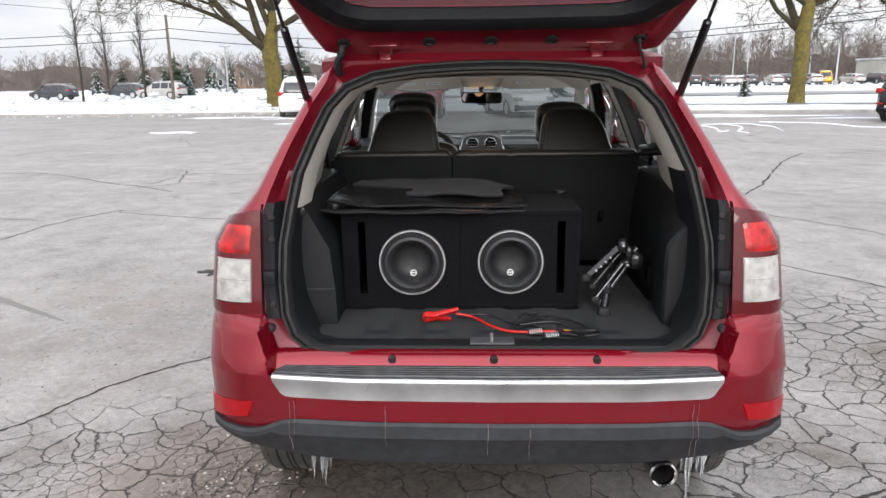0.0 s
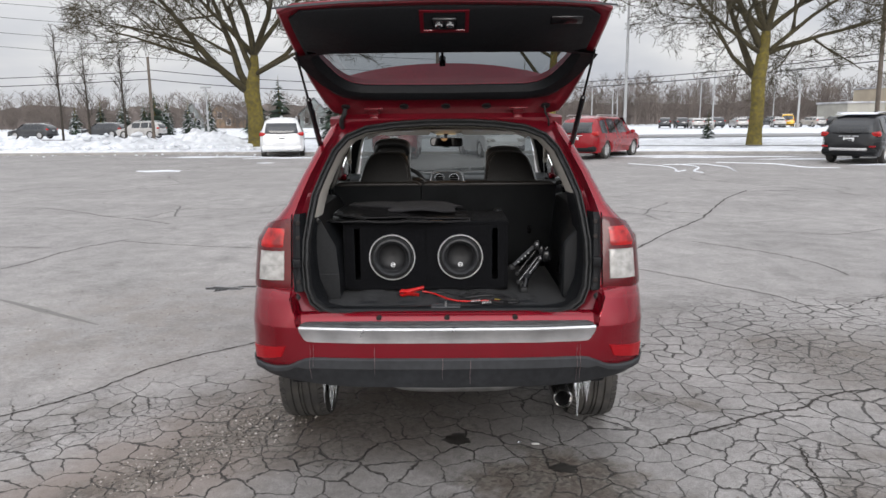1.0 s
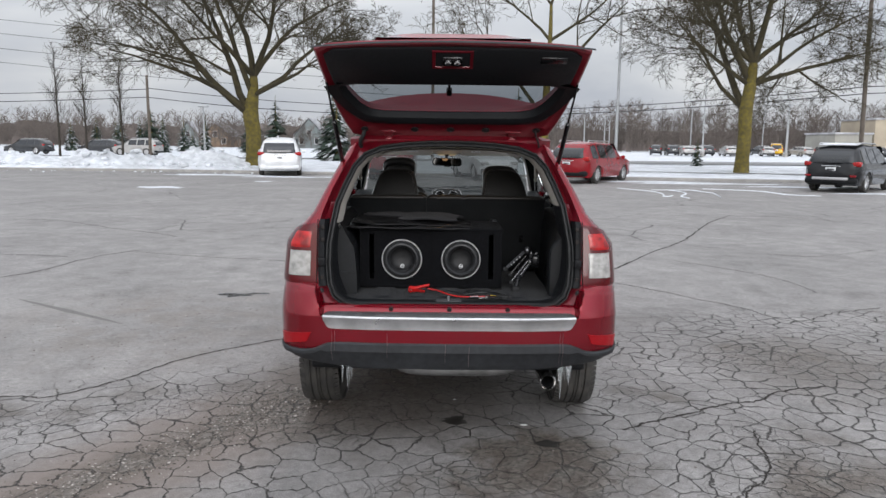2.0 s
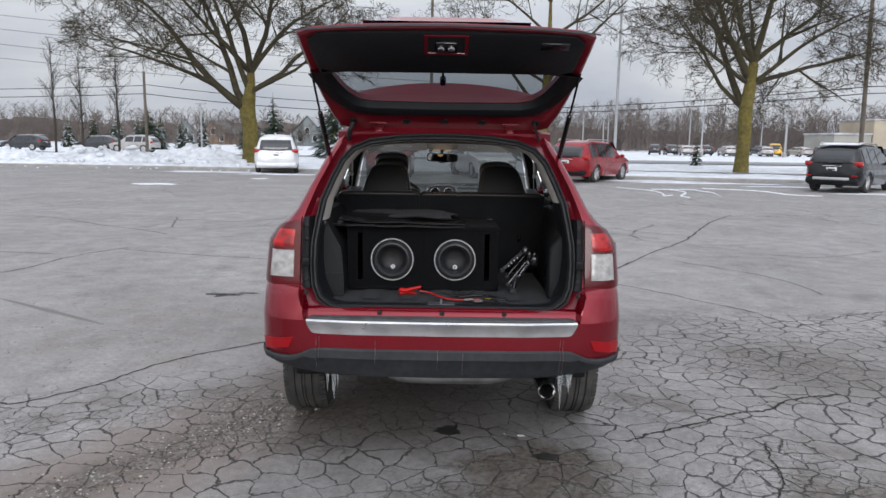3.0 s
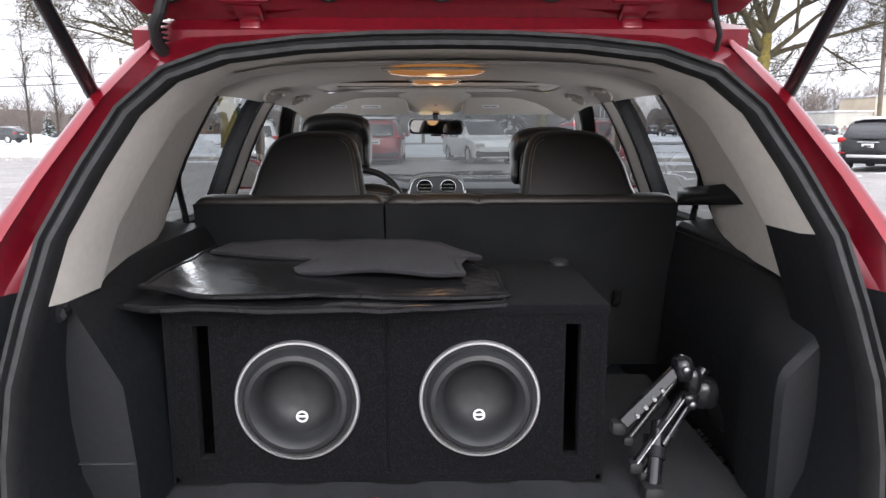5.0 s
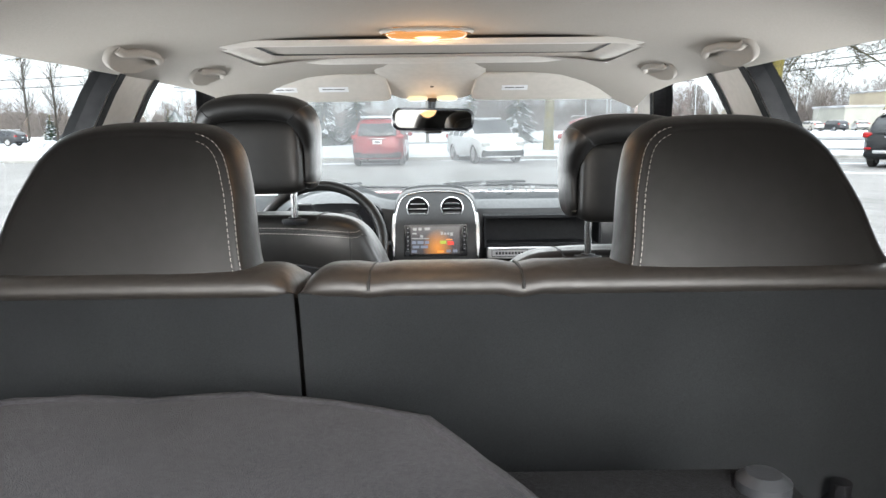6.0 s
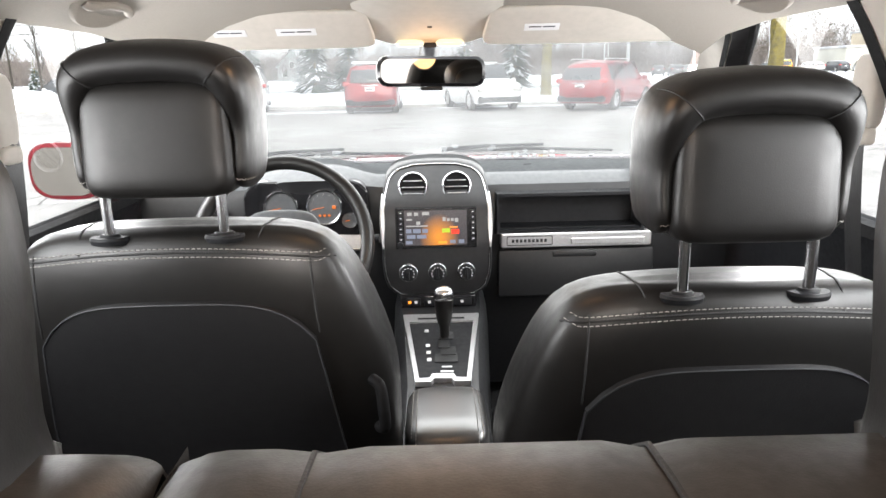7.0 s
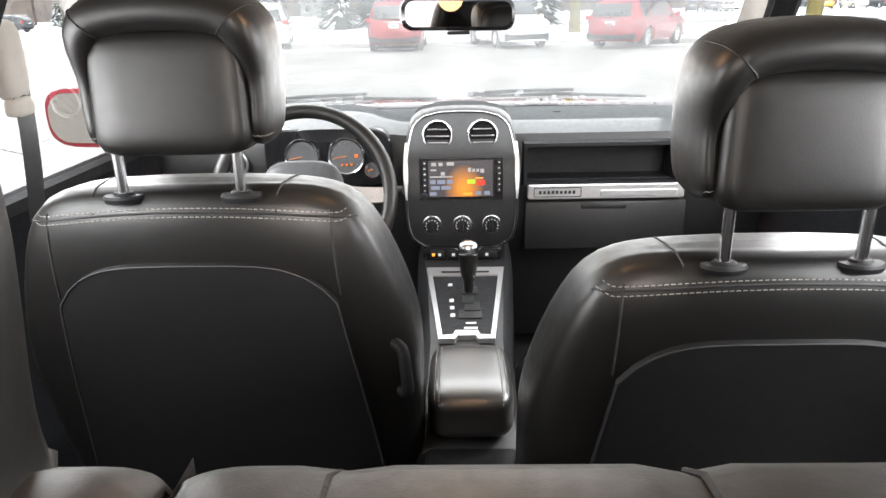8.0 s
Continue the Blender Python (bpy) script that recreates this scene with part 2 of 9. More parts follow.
M_STITCH = material("white_thread", (0.27, 0.26, 0.245), (0.20, 0.19, 0.18), 0.8, 200)
M_PAINT_W = material("white_car_paint", (0.7, 0.71, 0.72), (0.62, 0.63, 0.64), 0.3, 6, coat=0.8, stain=0.1)
M_SNOW = material("snow", (0.70, 0.72, 0.75), (0.52, 0.54, 0.57), 0.85, 3, bump=0.6, bump_scale=7, stain=0.14, stain_scale=0.6, spec=0.3)
M_BARK = material("mossy_bark", (0.145, 0.115, 0.022), (0.085, 0.070, 0.028), 0.95, 6, bump=0.6, bump_scale=18, stain=0.25, stain_scale=1.2)
M_LIMB = material("olive_brown_limb", (0.060, 0.050, 0.024), (0.034, 0.029, 0.018), 0.95, 3, bump=0.3, bump_scale=18)
M_TWIG = material("grey_twig", (0.055, 0.047, 0.038), (0.035, 0.03, 0.025), 0.95, 8)


def glass(name, tint, rough=0.0, gloss=0.8):
    """Thin window glass: clear through, with a gloss that grows at grazing angles."""
    m = bpy.data.materials.new(name)
    m.use_nodes = True
    n, l = m.node_tree.nodes, m.node_tree.links
    n.remove(n["Principled BSDF"])
    t, g, x, f = n.new("ShaderNodeBsdfTransparent"), n.new("ShaderNodeBsdfGlossy"), n.new("ShaderNodeMixShader"), n.new("ShaderNodeLayerWeight")
    p, q = n.new("ShaderNodeMath"), n.new("ShaderNodeMath")
    p.operation, q.operation = "POWER", "MULTIPLY_ADD"
    p.inputs[1].default_value, q.inputs[1].default_value, q.inputs[2].default_value = 4.0, gloss, 0.05
    l.new(f.outputs["Facing"], p.inputs[0]), l.new(p.outputs[0], q.inputs[0])
    t.inputs["Color"].default_value, g.inputs["Roughness"].default_value = (*tint, 1), rough
    l.new(q.outputs[0], x.inputs[0]), l.new(t.outputs[0], x.inputs[1]), l.new(g.outputs[0], x.inputs[2])
    l.new(x.outputs[0], n["Material Output"].inputs["Surface"])
    return m


M_TINT = glass("tinted_glass", (0.36, 0.385, 0.40), 0.0, 0.10)
M_SIDE = glass("side_glass", (0.38, 0.40, 0.40))


def dirty_glass(name, tint, film):
    """Window glass under a thin uneven film of dried road salt."""
    m = glass(name, tint)
    n, l = m.node_tree.nodes, m.node_tree.links
    co, nz, mr = n.new("ShaderNodeTexCoord"), n.new("ShaderNodeTexNoise"), n.new("ShaderNodeMapRange")
    nz.inputs["Scale"].default_value, nz.inputs["Detail"].default_value = 7.0, 6.0
    l.new(co.outputs["Object"], nz.inputs["Vector"])
    mr.inputs[1].default_value, mr.inputs[2].default_value = 0.3, 0.7
    mr.inputs[3].default_value, mr.inputs[4].default_value = film * 0.6, film * 1.4
    l.new(nz.outputs["Fac"], mr.inputs[0])
    salt, mx = n.new("ShaderNodeBsdfTranslucent"), n.new("ShaderNodeMixShader")
    salt.inputs["Color"].default_value = (0.80, 0.83, 0.83, 1)
    clear = n["Material Output"].inputs["Surface"].links[0].from_socket
    l.new(mr.outputs[0], mx.inputs[0]), l.new(clear, mx.inputs[1]), l.new(salt.outputs[0], mx.inputs[2])
    l.new(mx.outputs[0], n["Material Output"].inputs["Surface"])
    return m


# salt film is dirt; the dark tint is added to dim the bright outdoors
M_SCREEN = dirty_glass("dimmed_dirty_windscreen_glass", (0.180, 0.194, 0.190), 0.055)

# ---- the red car: body shell ----
car = thing("red_suv", "red compact SUV with its tailgate raised, on cracked asphalt", "car")
ZS = [0.30, 0.38, 0.46, 0.54, 0.62, 0.72, 0.80, 0.88, 0.95, 1.02, 1.085, 1.13, 1.16, 1.19, 1.24, 1.30, 1.37, 1.44, 1.50, 1.545, 1.58, 1.605]
WIN_LO, WIN_HI = 12, 19          # rows of the side windows
AXLE_R, AXLE_F, WHEEL_R = 0.84, 3.47, 0.345
SEAL = [(0, 0.772), (0.30, 0.772), (0.48, 0.775), (0.545, 0.79), (0.590, 0.825), (0.612, 0.88), (0.622, 0.98), (0.620, 1.08), (0.606, 1.18),
        (0.588, 1.28), (0.55, 1.38), (0.51, 1.47), (0.46, 1.528), (0.38, 1.562), (0.25, 1.58), (0.12, 1.588), (0, 1.59)]


def x_out(z):
    return interp(z, [0.3, 0.46, 0.54, 0.66, 0.88, 1.085, 1.158, 1.217, 1.35, 1.50, 1.59, 1.62], [0.83, 0.88, 0.90, 0.908, 0.893, 0.872, 0.82, 0.752, 0.687, 0.612, 0.565, 0.535])


def x_in(z):
    return interp(z, [0.3, 0.74, 0.9, 1.18, 1.22, 1.35, 1.5, 1.62], [0.66, 0.66, 0.69, 0.69, 0.682, 0.640, 0.572, 0.51])


def y_in(z):
    return interp(z, [0.3, 0.74, 0.9, 1.18, 1.35, 1.5, 1.6], [0.16, 0.13, 0.155, 0.20, 0.33, 0.45, 0.56])


def y_out(z):
    return interp(z, [0.3, 1.085, 1.2, 1.35, 1.5, 1.6], [0.45, 0.45, 0.44, 0.47, 0.55, 0.64])


def x_mid(z):
    return interp(z, [0.3, 0.45, 0.62, 0.85, 1.02, 1.10, 1.15, 1.19, 1.25, 1.40, 1.53, 1.605], [0.83, 0.885, 0.905, 0.90, 0.885, 0.865, 0.845, 0.82, 0.795, 0.735, 0.665, 0.60])


def y_seal(z):
    return interp(z, [0.77, 0.9, 1.1, 1.3, 1.5, 1.6], [0.135, 0.17, 0.225, 0.31, 0.44, 0.55])


def y_nose(z):
    return interp(z, [0.3, 1.085, 1.13, 1.19, 1.545, 1.605], [3.30, 3.30, 3.22, 3.12, 2.42, 2.30])


def smooth01(t):
    t = max(0.0, min(1.0, t))
    return t * t * (3 - 2 * t)


NY = 48
SQ = 0.62                        # squareness of the rear corners in plan


def side_point(z, i, inset=0.0):
    y0, y1 = y_out(z), y_nose(z)
    yb = 0.47 + 2.34 * i / NY
    y = yb + smooth01((1.1 - yb) / 0.6) * (y0 - 0.47) + smooth01((yb - 1.9) / 0.9) * (y1 - 2.81)
    k = smooth01((y - y0) / 0.9)
    x = x_out(z) * (1 - k) + x_mid(z) * k - inset
    low = 0.30
    for a in (AXLE_R, AXLE_F):
        d = abs(y - a)
        if d < 0.40:
            low = max(low, 0.345 + math.sqrt(0.40 ** 2 - d * d))
    return Vector((x, y, max(z, min(low, 0.76))))


def win_cell(i, j):
    if not WIN_LO <= j < WIN_HI:
        return False
    y = (side_point(1.35, i).y + side_point(1.35, i + 1).y) / 2
    return 1.16 < y < 1.67 or 1.90 < y < 2.60


for side, sgn in (("left", -1), ("right", 1)):
    def flip(p):
        return Vector((sgn * p.x, p.y, p.z))
    bm = bmesh.new()
    rows_o = [[flip(side_point(z, i)) for z in ZS] for i in range(NY + 1)]
    grid_faces(bm, rows_o, skip=win_cell)
    # rear corner and D-pillar
    corner = []
    for z in ZS:
        row = []
        for k in range(13):
            a = k / 12 * math.pi / 2
            x = x_in(z) + (x_out(z) - x_in(z)) * math.sin(a) ** SQ
            y = y_in(z) + (y_out(z) - y_in(z)) * (1 - max(0, math.cos(a)) ** SQ)
            row.append(flip(Vector((x, y, z))))
        corner.append(row)
    grid_faces(bm, corner[5:])
    bmesh.ops.remove_doubles(bm, verts=bm.verts, dist=0.0005)
    part("body_side", bm, M_RED, car)
    # window reveals and inner trim
    inner = [[flip(side_point(z, i, 0.055)) for z in ZS] for i in range(NY + 1)]
    for lo_y, hi_y in ((1.05, 1.75), (1.76, 2.7)):
        bm = bmesh.new()
        for i, j in ((i, j) for i in range(NY) for j in range(WIN_LO, WIN_HI)):
            if not win_cell(i, j) or not lo_y < side_point(1.35, i).y < hi_y:
                continue
            for di, dj, a, b in ((-1, 0, (i, j), (i, j + 1)), (1, 0, (i + 1, j), (i + 1, j + 1)), (0, -1, (i, j), (i + 1, j)), (0, 1, (i, j + 1), (i + 1, j + 1))):
                if not win_cell(i + di, j + dj):
                    q = [rows_o[a[0]][a[1]], rows_o[b[0]][b[1]], inner[b[0]][b[1]], inner[a[0]][a[1]]]
                    bm.faces.new([bm.verts.new(p) for p in q])
                    c = sum(q, Vector()) / 4
                    # a dark rubber-faced frame on the inside of each window
                    w = Vector((0, di * 0.028, dj * 0.022))
                    g = [inner[a[0]][a[1]] + Vector((-sgn * 0.003, 0, 0)), inner[b[0]][b[1]] + Vector((-sgn * 0.003, 0, 0))]
                    bm.faces.new([bm.verts.new(p) for p in (g[0], g[1], g[1] + w, g[0] + w)])
        bmesh.ops.remove_doubles(bm, verts=bm.verts, dist=0.002)
        part("window_frame", bm, M_FRAME, car)
    bm = bmesh.new()
    grid_faces(bm, [r[12:] for r in inner], skip=lambda i, j: win_cell(i, j + 12))
    part("pillar_trim", bm, M_BEIGE_P, car)
    bm = bmesh.new()
    grid_faces(bm, [r[:13] for r in inner])
    part("door_panel", bm, M_TRIM, car)
    bm = bmesh.new()
    mid = [[flip(side_point(z, i, 0.02)) for z in ZS] for i in range(NY + 1)]
    grid_faces(bm, mid, skip=lambda i, j: not win_cell(i, j))
    ob = part("side_window", bm, M_SIDE, car)
    ob.visible_shadow = False

# roof and headliner
bm = bmesh.new()
rows_r = []
for i in range(25):
    y = 0.60 + (2.30 - 0.60) * i / 24
    z = 1.605
    k = smooth01((y - 0.64) / 0.9)
    xe = x_out(z) * (1 - k) + x_mid(z) * k
    rows_r.append([Vector((xe * (2 * j / 20 - 1), y - 0.04 * (1 - (2 * j / 20 - 1) ** 2), z + 0.065 * (1 - abs(2 * j / 20 - 1) ** 2.4))) for j in range(21)])
grid_faces(bm, rows_r)
part("roof", bm, M_RED, car)
bm = bmesh.new()
rows_h = []
ys = [0.56, 0.6, 0.7, 0.85, 1.0, 1.15, 1.3, 1.45, 1.6, 1.72, 1.80, 1.90, 2.0, 2.12, 2.2, 2.3, 2.36, 2.42]
us = [-1, -0.95, -0.88, -0.8, -0.72, -0.6, -0.45, -0.3, -0.15, 0, 0.15, 0.3, 0.45, 0.6, 0.72, 0.8, 0.88, 0.95, 1]
for y in ys:
    xe = interp(y, [0.5, 1.4, 2.0, 2.42], [0.52, 0.60, 0.61, 0.59])
    top = interp(y, [0.5, 0.62, 0.9, 1.4, 2.1, 2.3, 2.42], [1.56, 1.575, 1.60, 1.612, 1.605, 1.585, 1.55])
    rows_h.append([Vector((xe * u, y, top - 0.075 * abs(u) ** 4)) for u in us])
grid_faces(bm, rows_h, skip=lambda i, j: 10 <= i < 13 and 4 <= j < 14)
part("headliner", bm, M_BEIGE, car, "light beige fabric headliner", smooth=60)

# windscreen
bm = bmesh.new()
rows_w = []
for i in range(13):
    t = i / 12
    row = []
    for j in range(17):
        u = 2 * j / 16 - 1
        x = u * (0.755 + (0.60 - 0.755) * t)
        y = 3.14 + (2.40 - 3.14) * t + 0.10 * (1 - u * u) * (1 - 0.4 * t)
        z = 1.165 + (1.575 - 1.165) * t + 0.03 * math.sin(math.pi * t)
        row.append(Vector((x, y, z)))
    rows_w.append(row)
grid_faces(bm, rows_w)
ob = part("windscreen", bm, M_SCREEN, car, "dirty windscreen")
ob.visible_shadow = False

# bonnet, wings and nose
bm = bmesh.new()
rows_b = []
for i in range(17):
    t = i / 16
    y = 3.16 + 1.14 * t
    row = []
    for j in range(17):
        u = 2 * j / 16 - 1
        xe = 0.86 - 0.10 * t ** 3
        z = 1.125 - 0.11 * t ** 2 - 0.10 * t ** 6 - 0.06 * abs(u) ** 5 + 0.015 * (1 - u * u)
        row.append(Vector((xe * u, y + 0.10 * (1 - u * u), z)))
    rows_b.append(row)
grid_faces(bm, rows_b)
part("bonnet", bm, M_RED, car)
bm = bmesh.new()
rows_n = []
for k, z in enumerate([0.30, 0.42, 0.55, 0.70, 0.85, 0.95, 1.02, 1.09]):
    row = []
    for j in range(41):
        s = j / 40 * 2 - 1
        a = abs(s)
        if a > 0.5:
            t = (1 - a) / 0.5
            y = 3.30 + 0.85 * t
            x = x_mid(z) * (1 - 0.12 * t ** 3)
        else:
            t = (0.5 - a) / 0.5
            x = x_mid(z) * 0.88 * (1 - t)
            y = 4.15 + 0.27 * (1 - (1 - t) ** 2.2)
        zz = z
        d = abs(y - AXLE_F)
        if a > 0.5 and d < 0.40:
            zz = max(z, min(0.76, 0.345 + math.sqrt(0.16 - d * d)))
        drop = max(0, z - 0.95) * 0.8 * max(0, (y - 3.3) / 1.1) ** 2
        ub = min(1, x / 0.86)
        tb = max(0, (y - 0.10 * (1 - ub * ub) - 3.16) / 1.14)
        lid = 1.125 - 0.11 * tb ** 2 - 0.10 * tb ** 6 - 0.06 * ub ** 5 + 0.015 * (1 - ub * ub)
        row.append(Vector((math.copysign(x, s), y, min(zz - drop, lid - 0.006))))
    rows_n.append(row)
grid_faces(bm, rows_n)
part("front_end", bm, M_RED, car)
for x in (-0.62, 0.62):
    bm = bmesh.new()
    rbox(bm, (x, 4.27, 0.86), (0.24, 0.1, 0.12), 0.03)
    part("headlamp", bm, M_PAINT_W, car)
for k in range(7):
    bm = bmesh.new()
    rbox(bm, (-0.3 + 0.1 * k, 4.42, 0.86), (0.05, 0.04, 0.13), 0.01)
    part("grille_slot", bm, M_CHROME, car)

# floor pan
bm = bmesh.new()
rbox(bm, (0, 2.2, 0.36), (1.56, 3.6, 0.06), 0.02)
rbox(bm, (0, 0.55, 0.45), (1.2, 0.7, 0.12), 0.03)
rbox(bm, (0, 0.95, 0.32), (0.5, 0.4, 0.18), 0.05)
part("underbody", bm, M_TRIM, car)
bm = bmesh.new()
rbox(bm, (0, 1.95, 0.42), (1.56, 2.1, 0.03), 0.01)
part("floor_carpet", bm, M_CARPET, car)

# ---- wheels ----
def wheel(x, y, sgn):
    bm = bmesh.new()
    w = 0.215
    prof = [(0.215, -w / 2 + 0.02), (0.26, -w / 2 + 0.002), (0.305, -w / 2), (0.33, -w / 2 + 0.012)]
    prof += [(0.341, -0.085), (0.345, -0.078), (0.345, -0.052), (0.335, -0.050), (0.335, -0.044), (0.345, -0.042), (0.345, -0.014), (0.335, -0.012), (0.335, -0.005),
             (0.345, -0.003), (0.345, 0.003), (0.335, 0.005), (0.335, 0.012), (0.345, 0.014), (0.345, 0.042), (0.335, 0.044), (0.335, 0.050), (0.345, 0.052), (0.345, 0.078), (0.341, 0.085)]
    prof += [(0.33, w / 2 - 0.012), (0.305, w / 2), (0.26, w / 2 - 0.002), (0.215, w / 2 - 0.02)]
    lathe(bm, prof, (x, y, WHEEL_R), "x", 64)
    tyre = part("wheel", bm, M_TYRE, car, "black rubber tyre with four grooves")
    # tread blocks along both shoulders
    for off in (-0.097, 0.097):
        bm = bmesh.new()
        for k in range(64):
            a = 2 * math.pi * k / 64
            m = Matrix.Translation((x + off, y, WHEEL_R)) @ Matrix.Rotation(a, 4, "X")
            b = bmesh.new()
            bmesh.ops.create_cube(b, size=1.0)
            bmesh.ops.scale(b, vec=(0.03, 0.024, 0.012), verts=b.verts)
            merge(bm, b, m @ Matrix.Translation((0, 0, 0.333)) @ Matrix.Rotation(math.copysign(0.4, off), 4, "Y"))
        part("tread", bm, M_TYRE, tyre)
    bm = bmesh.new()
    lathe(bm, [(0.215, -0.09), (0.21, 0.05), (0.10, 0.055), (0.06, 0.06), (0.0, 0.06)], (x, y, WHEEL_R), "x", 40)
    for k in range(5):
        a = 2 * math.pi * k / 5
        m = Matrix.Rotation(a, 4, "X") @ Matrix.Translation((sgn * 0.07, 0, 0.12))
        b = bmesh.new()
        rbox(b, (0, 0, 0), (0.03, 0.06, 0.19), 0.012)
        merge(bm, b, Matrix.Translation((x, y, WHEEL_R)) @ m)
    part("rim", bm, M_SATIN, tyre, "silver five-spoke rim")


for y in (AXLE_R, AXLE_F):
    for sgn in (-1, 1):
        wheel(sgn * 0.757, y, sgn)


# ---- rear bumper ----
def y_bumper(x):
    return interp(abs(x), [0, 0.4, 0.62, 0.70, 0.76, 0.82, 0.865, 0.89, 0.905], [0.0, 0.006, 0.03, 0.047, 0.066, 0.10, 0.145, 0.205, 0.40])


BX = [-0.905, -0.9, -0.89, -0.88, -0.865, -0.845, -0.82, -0.79, -0.76, -0.73, -0.70, -0.68, -0.66, -0.62, -0.58, -0.52, -0.45, -0.35, -0.2]
BX = BX + [0] + [-x for x in reversed(BX)]


def valance_top(x):
    return interp(abs(x), [0, 0.57, 0.62, 0.65, 0.68, 0.71, 0.75, 0.81, 0.87, 0.91], [0.597, 0.597, 0.591, 0.578, 0.562, 0.551, 0.546, 0.545, 0.550, 0.57])


def valance_low(x):
    return interp(abs(x), [0, 0.42, 0.55, 0.7, 0.80, 0.85, 0.91], [0.452, 0.455, 0.462, 0.478, 0.495, 0.53, 0.565])


def bumper_point(x, z, off=0.0):
    """A place on the painted bumper skin."""
    k = smooth01((abs(x) - 0.66) / 0.06)
    y = y_bumper(x) + max(0, 0.58 - z) * 0.3 - k * 0.006 * interp(z, [0.60, 0.715, 0.722, 0.78], [0.0, 0.8, 1.0, 0.0])
    return Vector((x, y - off, z))


def shoulder(x):
    """Height of the crease under the tail lamp."""
    return interp(abs(x), [0.69, 0.80, 0.905], [0.851, 0.847, 0.838])


bm = bmesh.new()
grid_faces(bm, [[bumper_point(x, zb + (0.728 - zb) * v) for v in (0, 0.15, 0.3, 0.42, 0.54, 0.66, 0.78, 0.88, 0.955, 0.98, 1)] for x in BX for zb in [valance_low(x) + 0.012]])
# the corners rise past the step to a sloping shoulder under the lamp
for sgn in (-1, 1):
    cols = [x for x in BX if x > 0.655]
    rows_v = []
    for v in [0, 0.15, 0.3, 0.5, 0.7, 0.85, 0.94, 0.975, 1]:
        edge = 0.660 + 0.034 * v
        row = []
        for n_, x in enumerate(cols):
            x = edge + (0.905 - edge) * (x - cols[0]) / (0.905 - cols[0])
            z = 0.728 + (shoulder(x) - 0.728) * v
            p = bumper_point(x, z)
            if n_ == 0:
                row += [Vector((sgn * (edge - 0.022), 0.125, z + 0.012)), Vector((sgn * (edge - 0.004), p.y + 0.012, z + 0.002))]
            row.append(Vector((sgn * x, p.y + 0.040 * v ** 1.4 + 0.003 * smooth01((v - 0.94) / 0.06), z)))
        rows_v.append(row)
    for v in (0.06, 0.5, 1.0):
        row = []
        for n_, x in enumerate(cols):
            x = 0.694 + (0.905 - 0.694) * (x - cols[0]) / (0.905 - cols[0])
            p = bumper_point(x, shoulder(x), -0.043)
            f = min(1, max(0, (x - x_in(0.88)) / (x_out(0.88) - x_in(0.88))))
            a = math.asin(f ** (1 / SQ))
            q = Vector((x_in(0.88) + (x_out(0.88) - x_in(0.88)) * f, y_in(0.88) + (y_out(0.88) - y_in(0.88)) * (1 - max(0, math.cos(a)) ** SQ) - 0.006 * math.cos(a), 0.881))
            w = p.lerp(q, v)
            w.z += 0.004 * math.sin(math.pi * v) + 0.002
            if n_ == 0:
                row += [Vector((sgn * (0.672 + 0.012 * v), 0.125, w.z)), Vector((sgn * (w.x - 0.004), w.y + 0.006, w.z))]
            row.append(Vector((sgn * w.x, w.y, w.z)))
        rows_v.append(row)
    grid_faces(bm, rows_v)
# the painted ledge between bumper and opening
ledge = [[Vector((x, y, z)) for y, z in ((y_bumper(x) + 0.015, 0.728), (0.080, 0.730), (0.087, 0.738), (0.096, 0.752), (0.108, 0.765), (0.122, 0.773), (0.135, 0.777))] for x in [-0.655 + 0.655 * k / 12 for k in range(25)]]
grid_faces(bm, ledge)
bumper = part("rear_bumper", bm, M_RED, car, "red painted rear bumper with salt streaks", smooth=24)
bm = bmesh.new()
rows_v = []
for x in BX:
    xx = x * 1.003
    top, low = valance_top(x), valance_low(x)
    y = y_bumper(x)
    row = [Vector((xx, y + 0.03, top + 0.001)), Vector((xx, y - 0.004, top + 0.002)), Vector((xx, y - 0.012, top - 0.006)), Vector((xx, y - 0.012, top - (0.045 if abs(x) < 0.66 else 0.02))),
           Vector((xx, y - 0.002, top - (0.055 if abs(x) < 0.66 else 0.03))), Vector((xx, y + 0.010, low + 0.3 * (top - low - 0.03))), Vector((xx, y + 0.03, low)), Vector((xx * 0.97, y + 0.12, low + 0.02))]
    rows_v.append(row)
grid_faces(bm, rows_v)
part("valance", bm, M_BUMPER, bumper, "dark grey unpainted lower valance")
# ridged step pad over a chrome strip
bm = bmesh.new()
section_p = [(-0.008, 0.728), (-0.006, 0.739)]
for k in range(5):
    y = 0.002 + 0.0155 * k
    section_p += [(y, 0.7395), (y + 0.002, 0.7445), (y + 0.010, 0.7450), (y + 0.0125, 0.7400)]
section_p += [(0.082, 0.7400), (0.084, 0.733)]
rows_s = []
for i in range(33):
    u = -1 + i / 16
    rows_s.append([Vector((u * (0.640 - 0.25 * max(0, y)), y_bumper(u * 0.64) * (1 - max(0, y) / 0.084) + y, z)) for y, z in section_p])
vs = grid_faces(bm, rows_s)
cap(bm, vs[0]), cap(bm, vs[-1])
part("step_pad", bm, material("weathered_grey_plastic", (0.050, 0.053, 0.058), (0.030, 0.032, 0.035), 0.36, 30, bump=0.1, bump_scale=400, stain=0.3, stain_scale=5), bumper, "ridged grey plastic step pad")
bm = bmesh.new()
rows_s = []
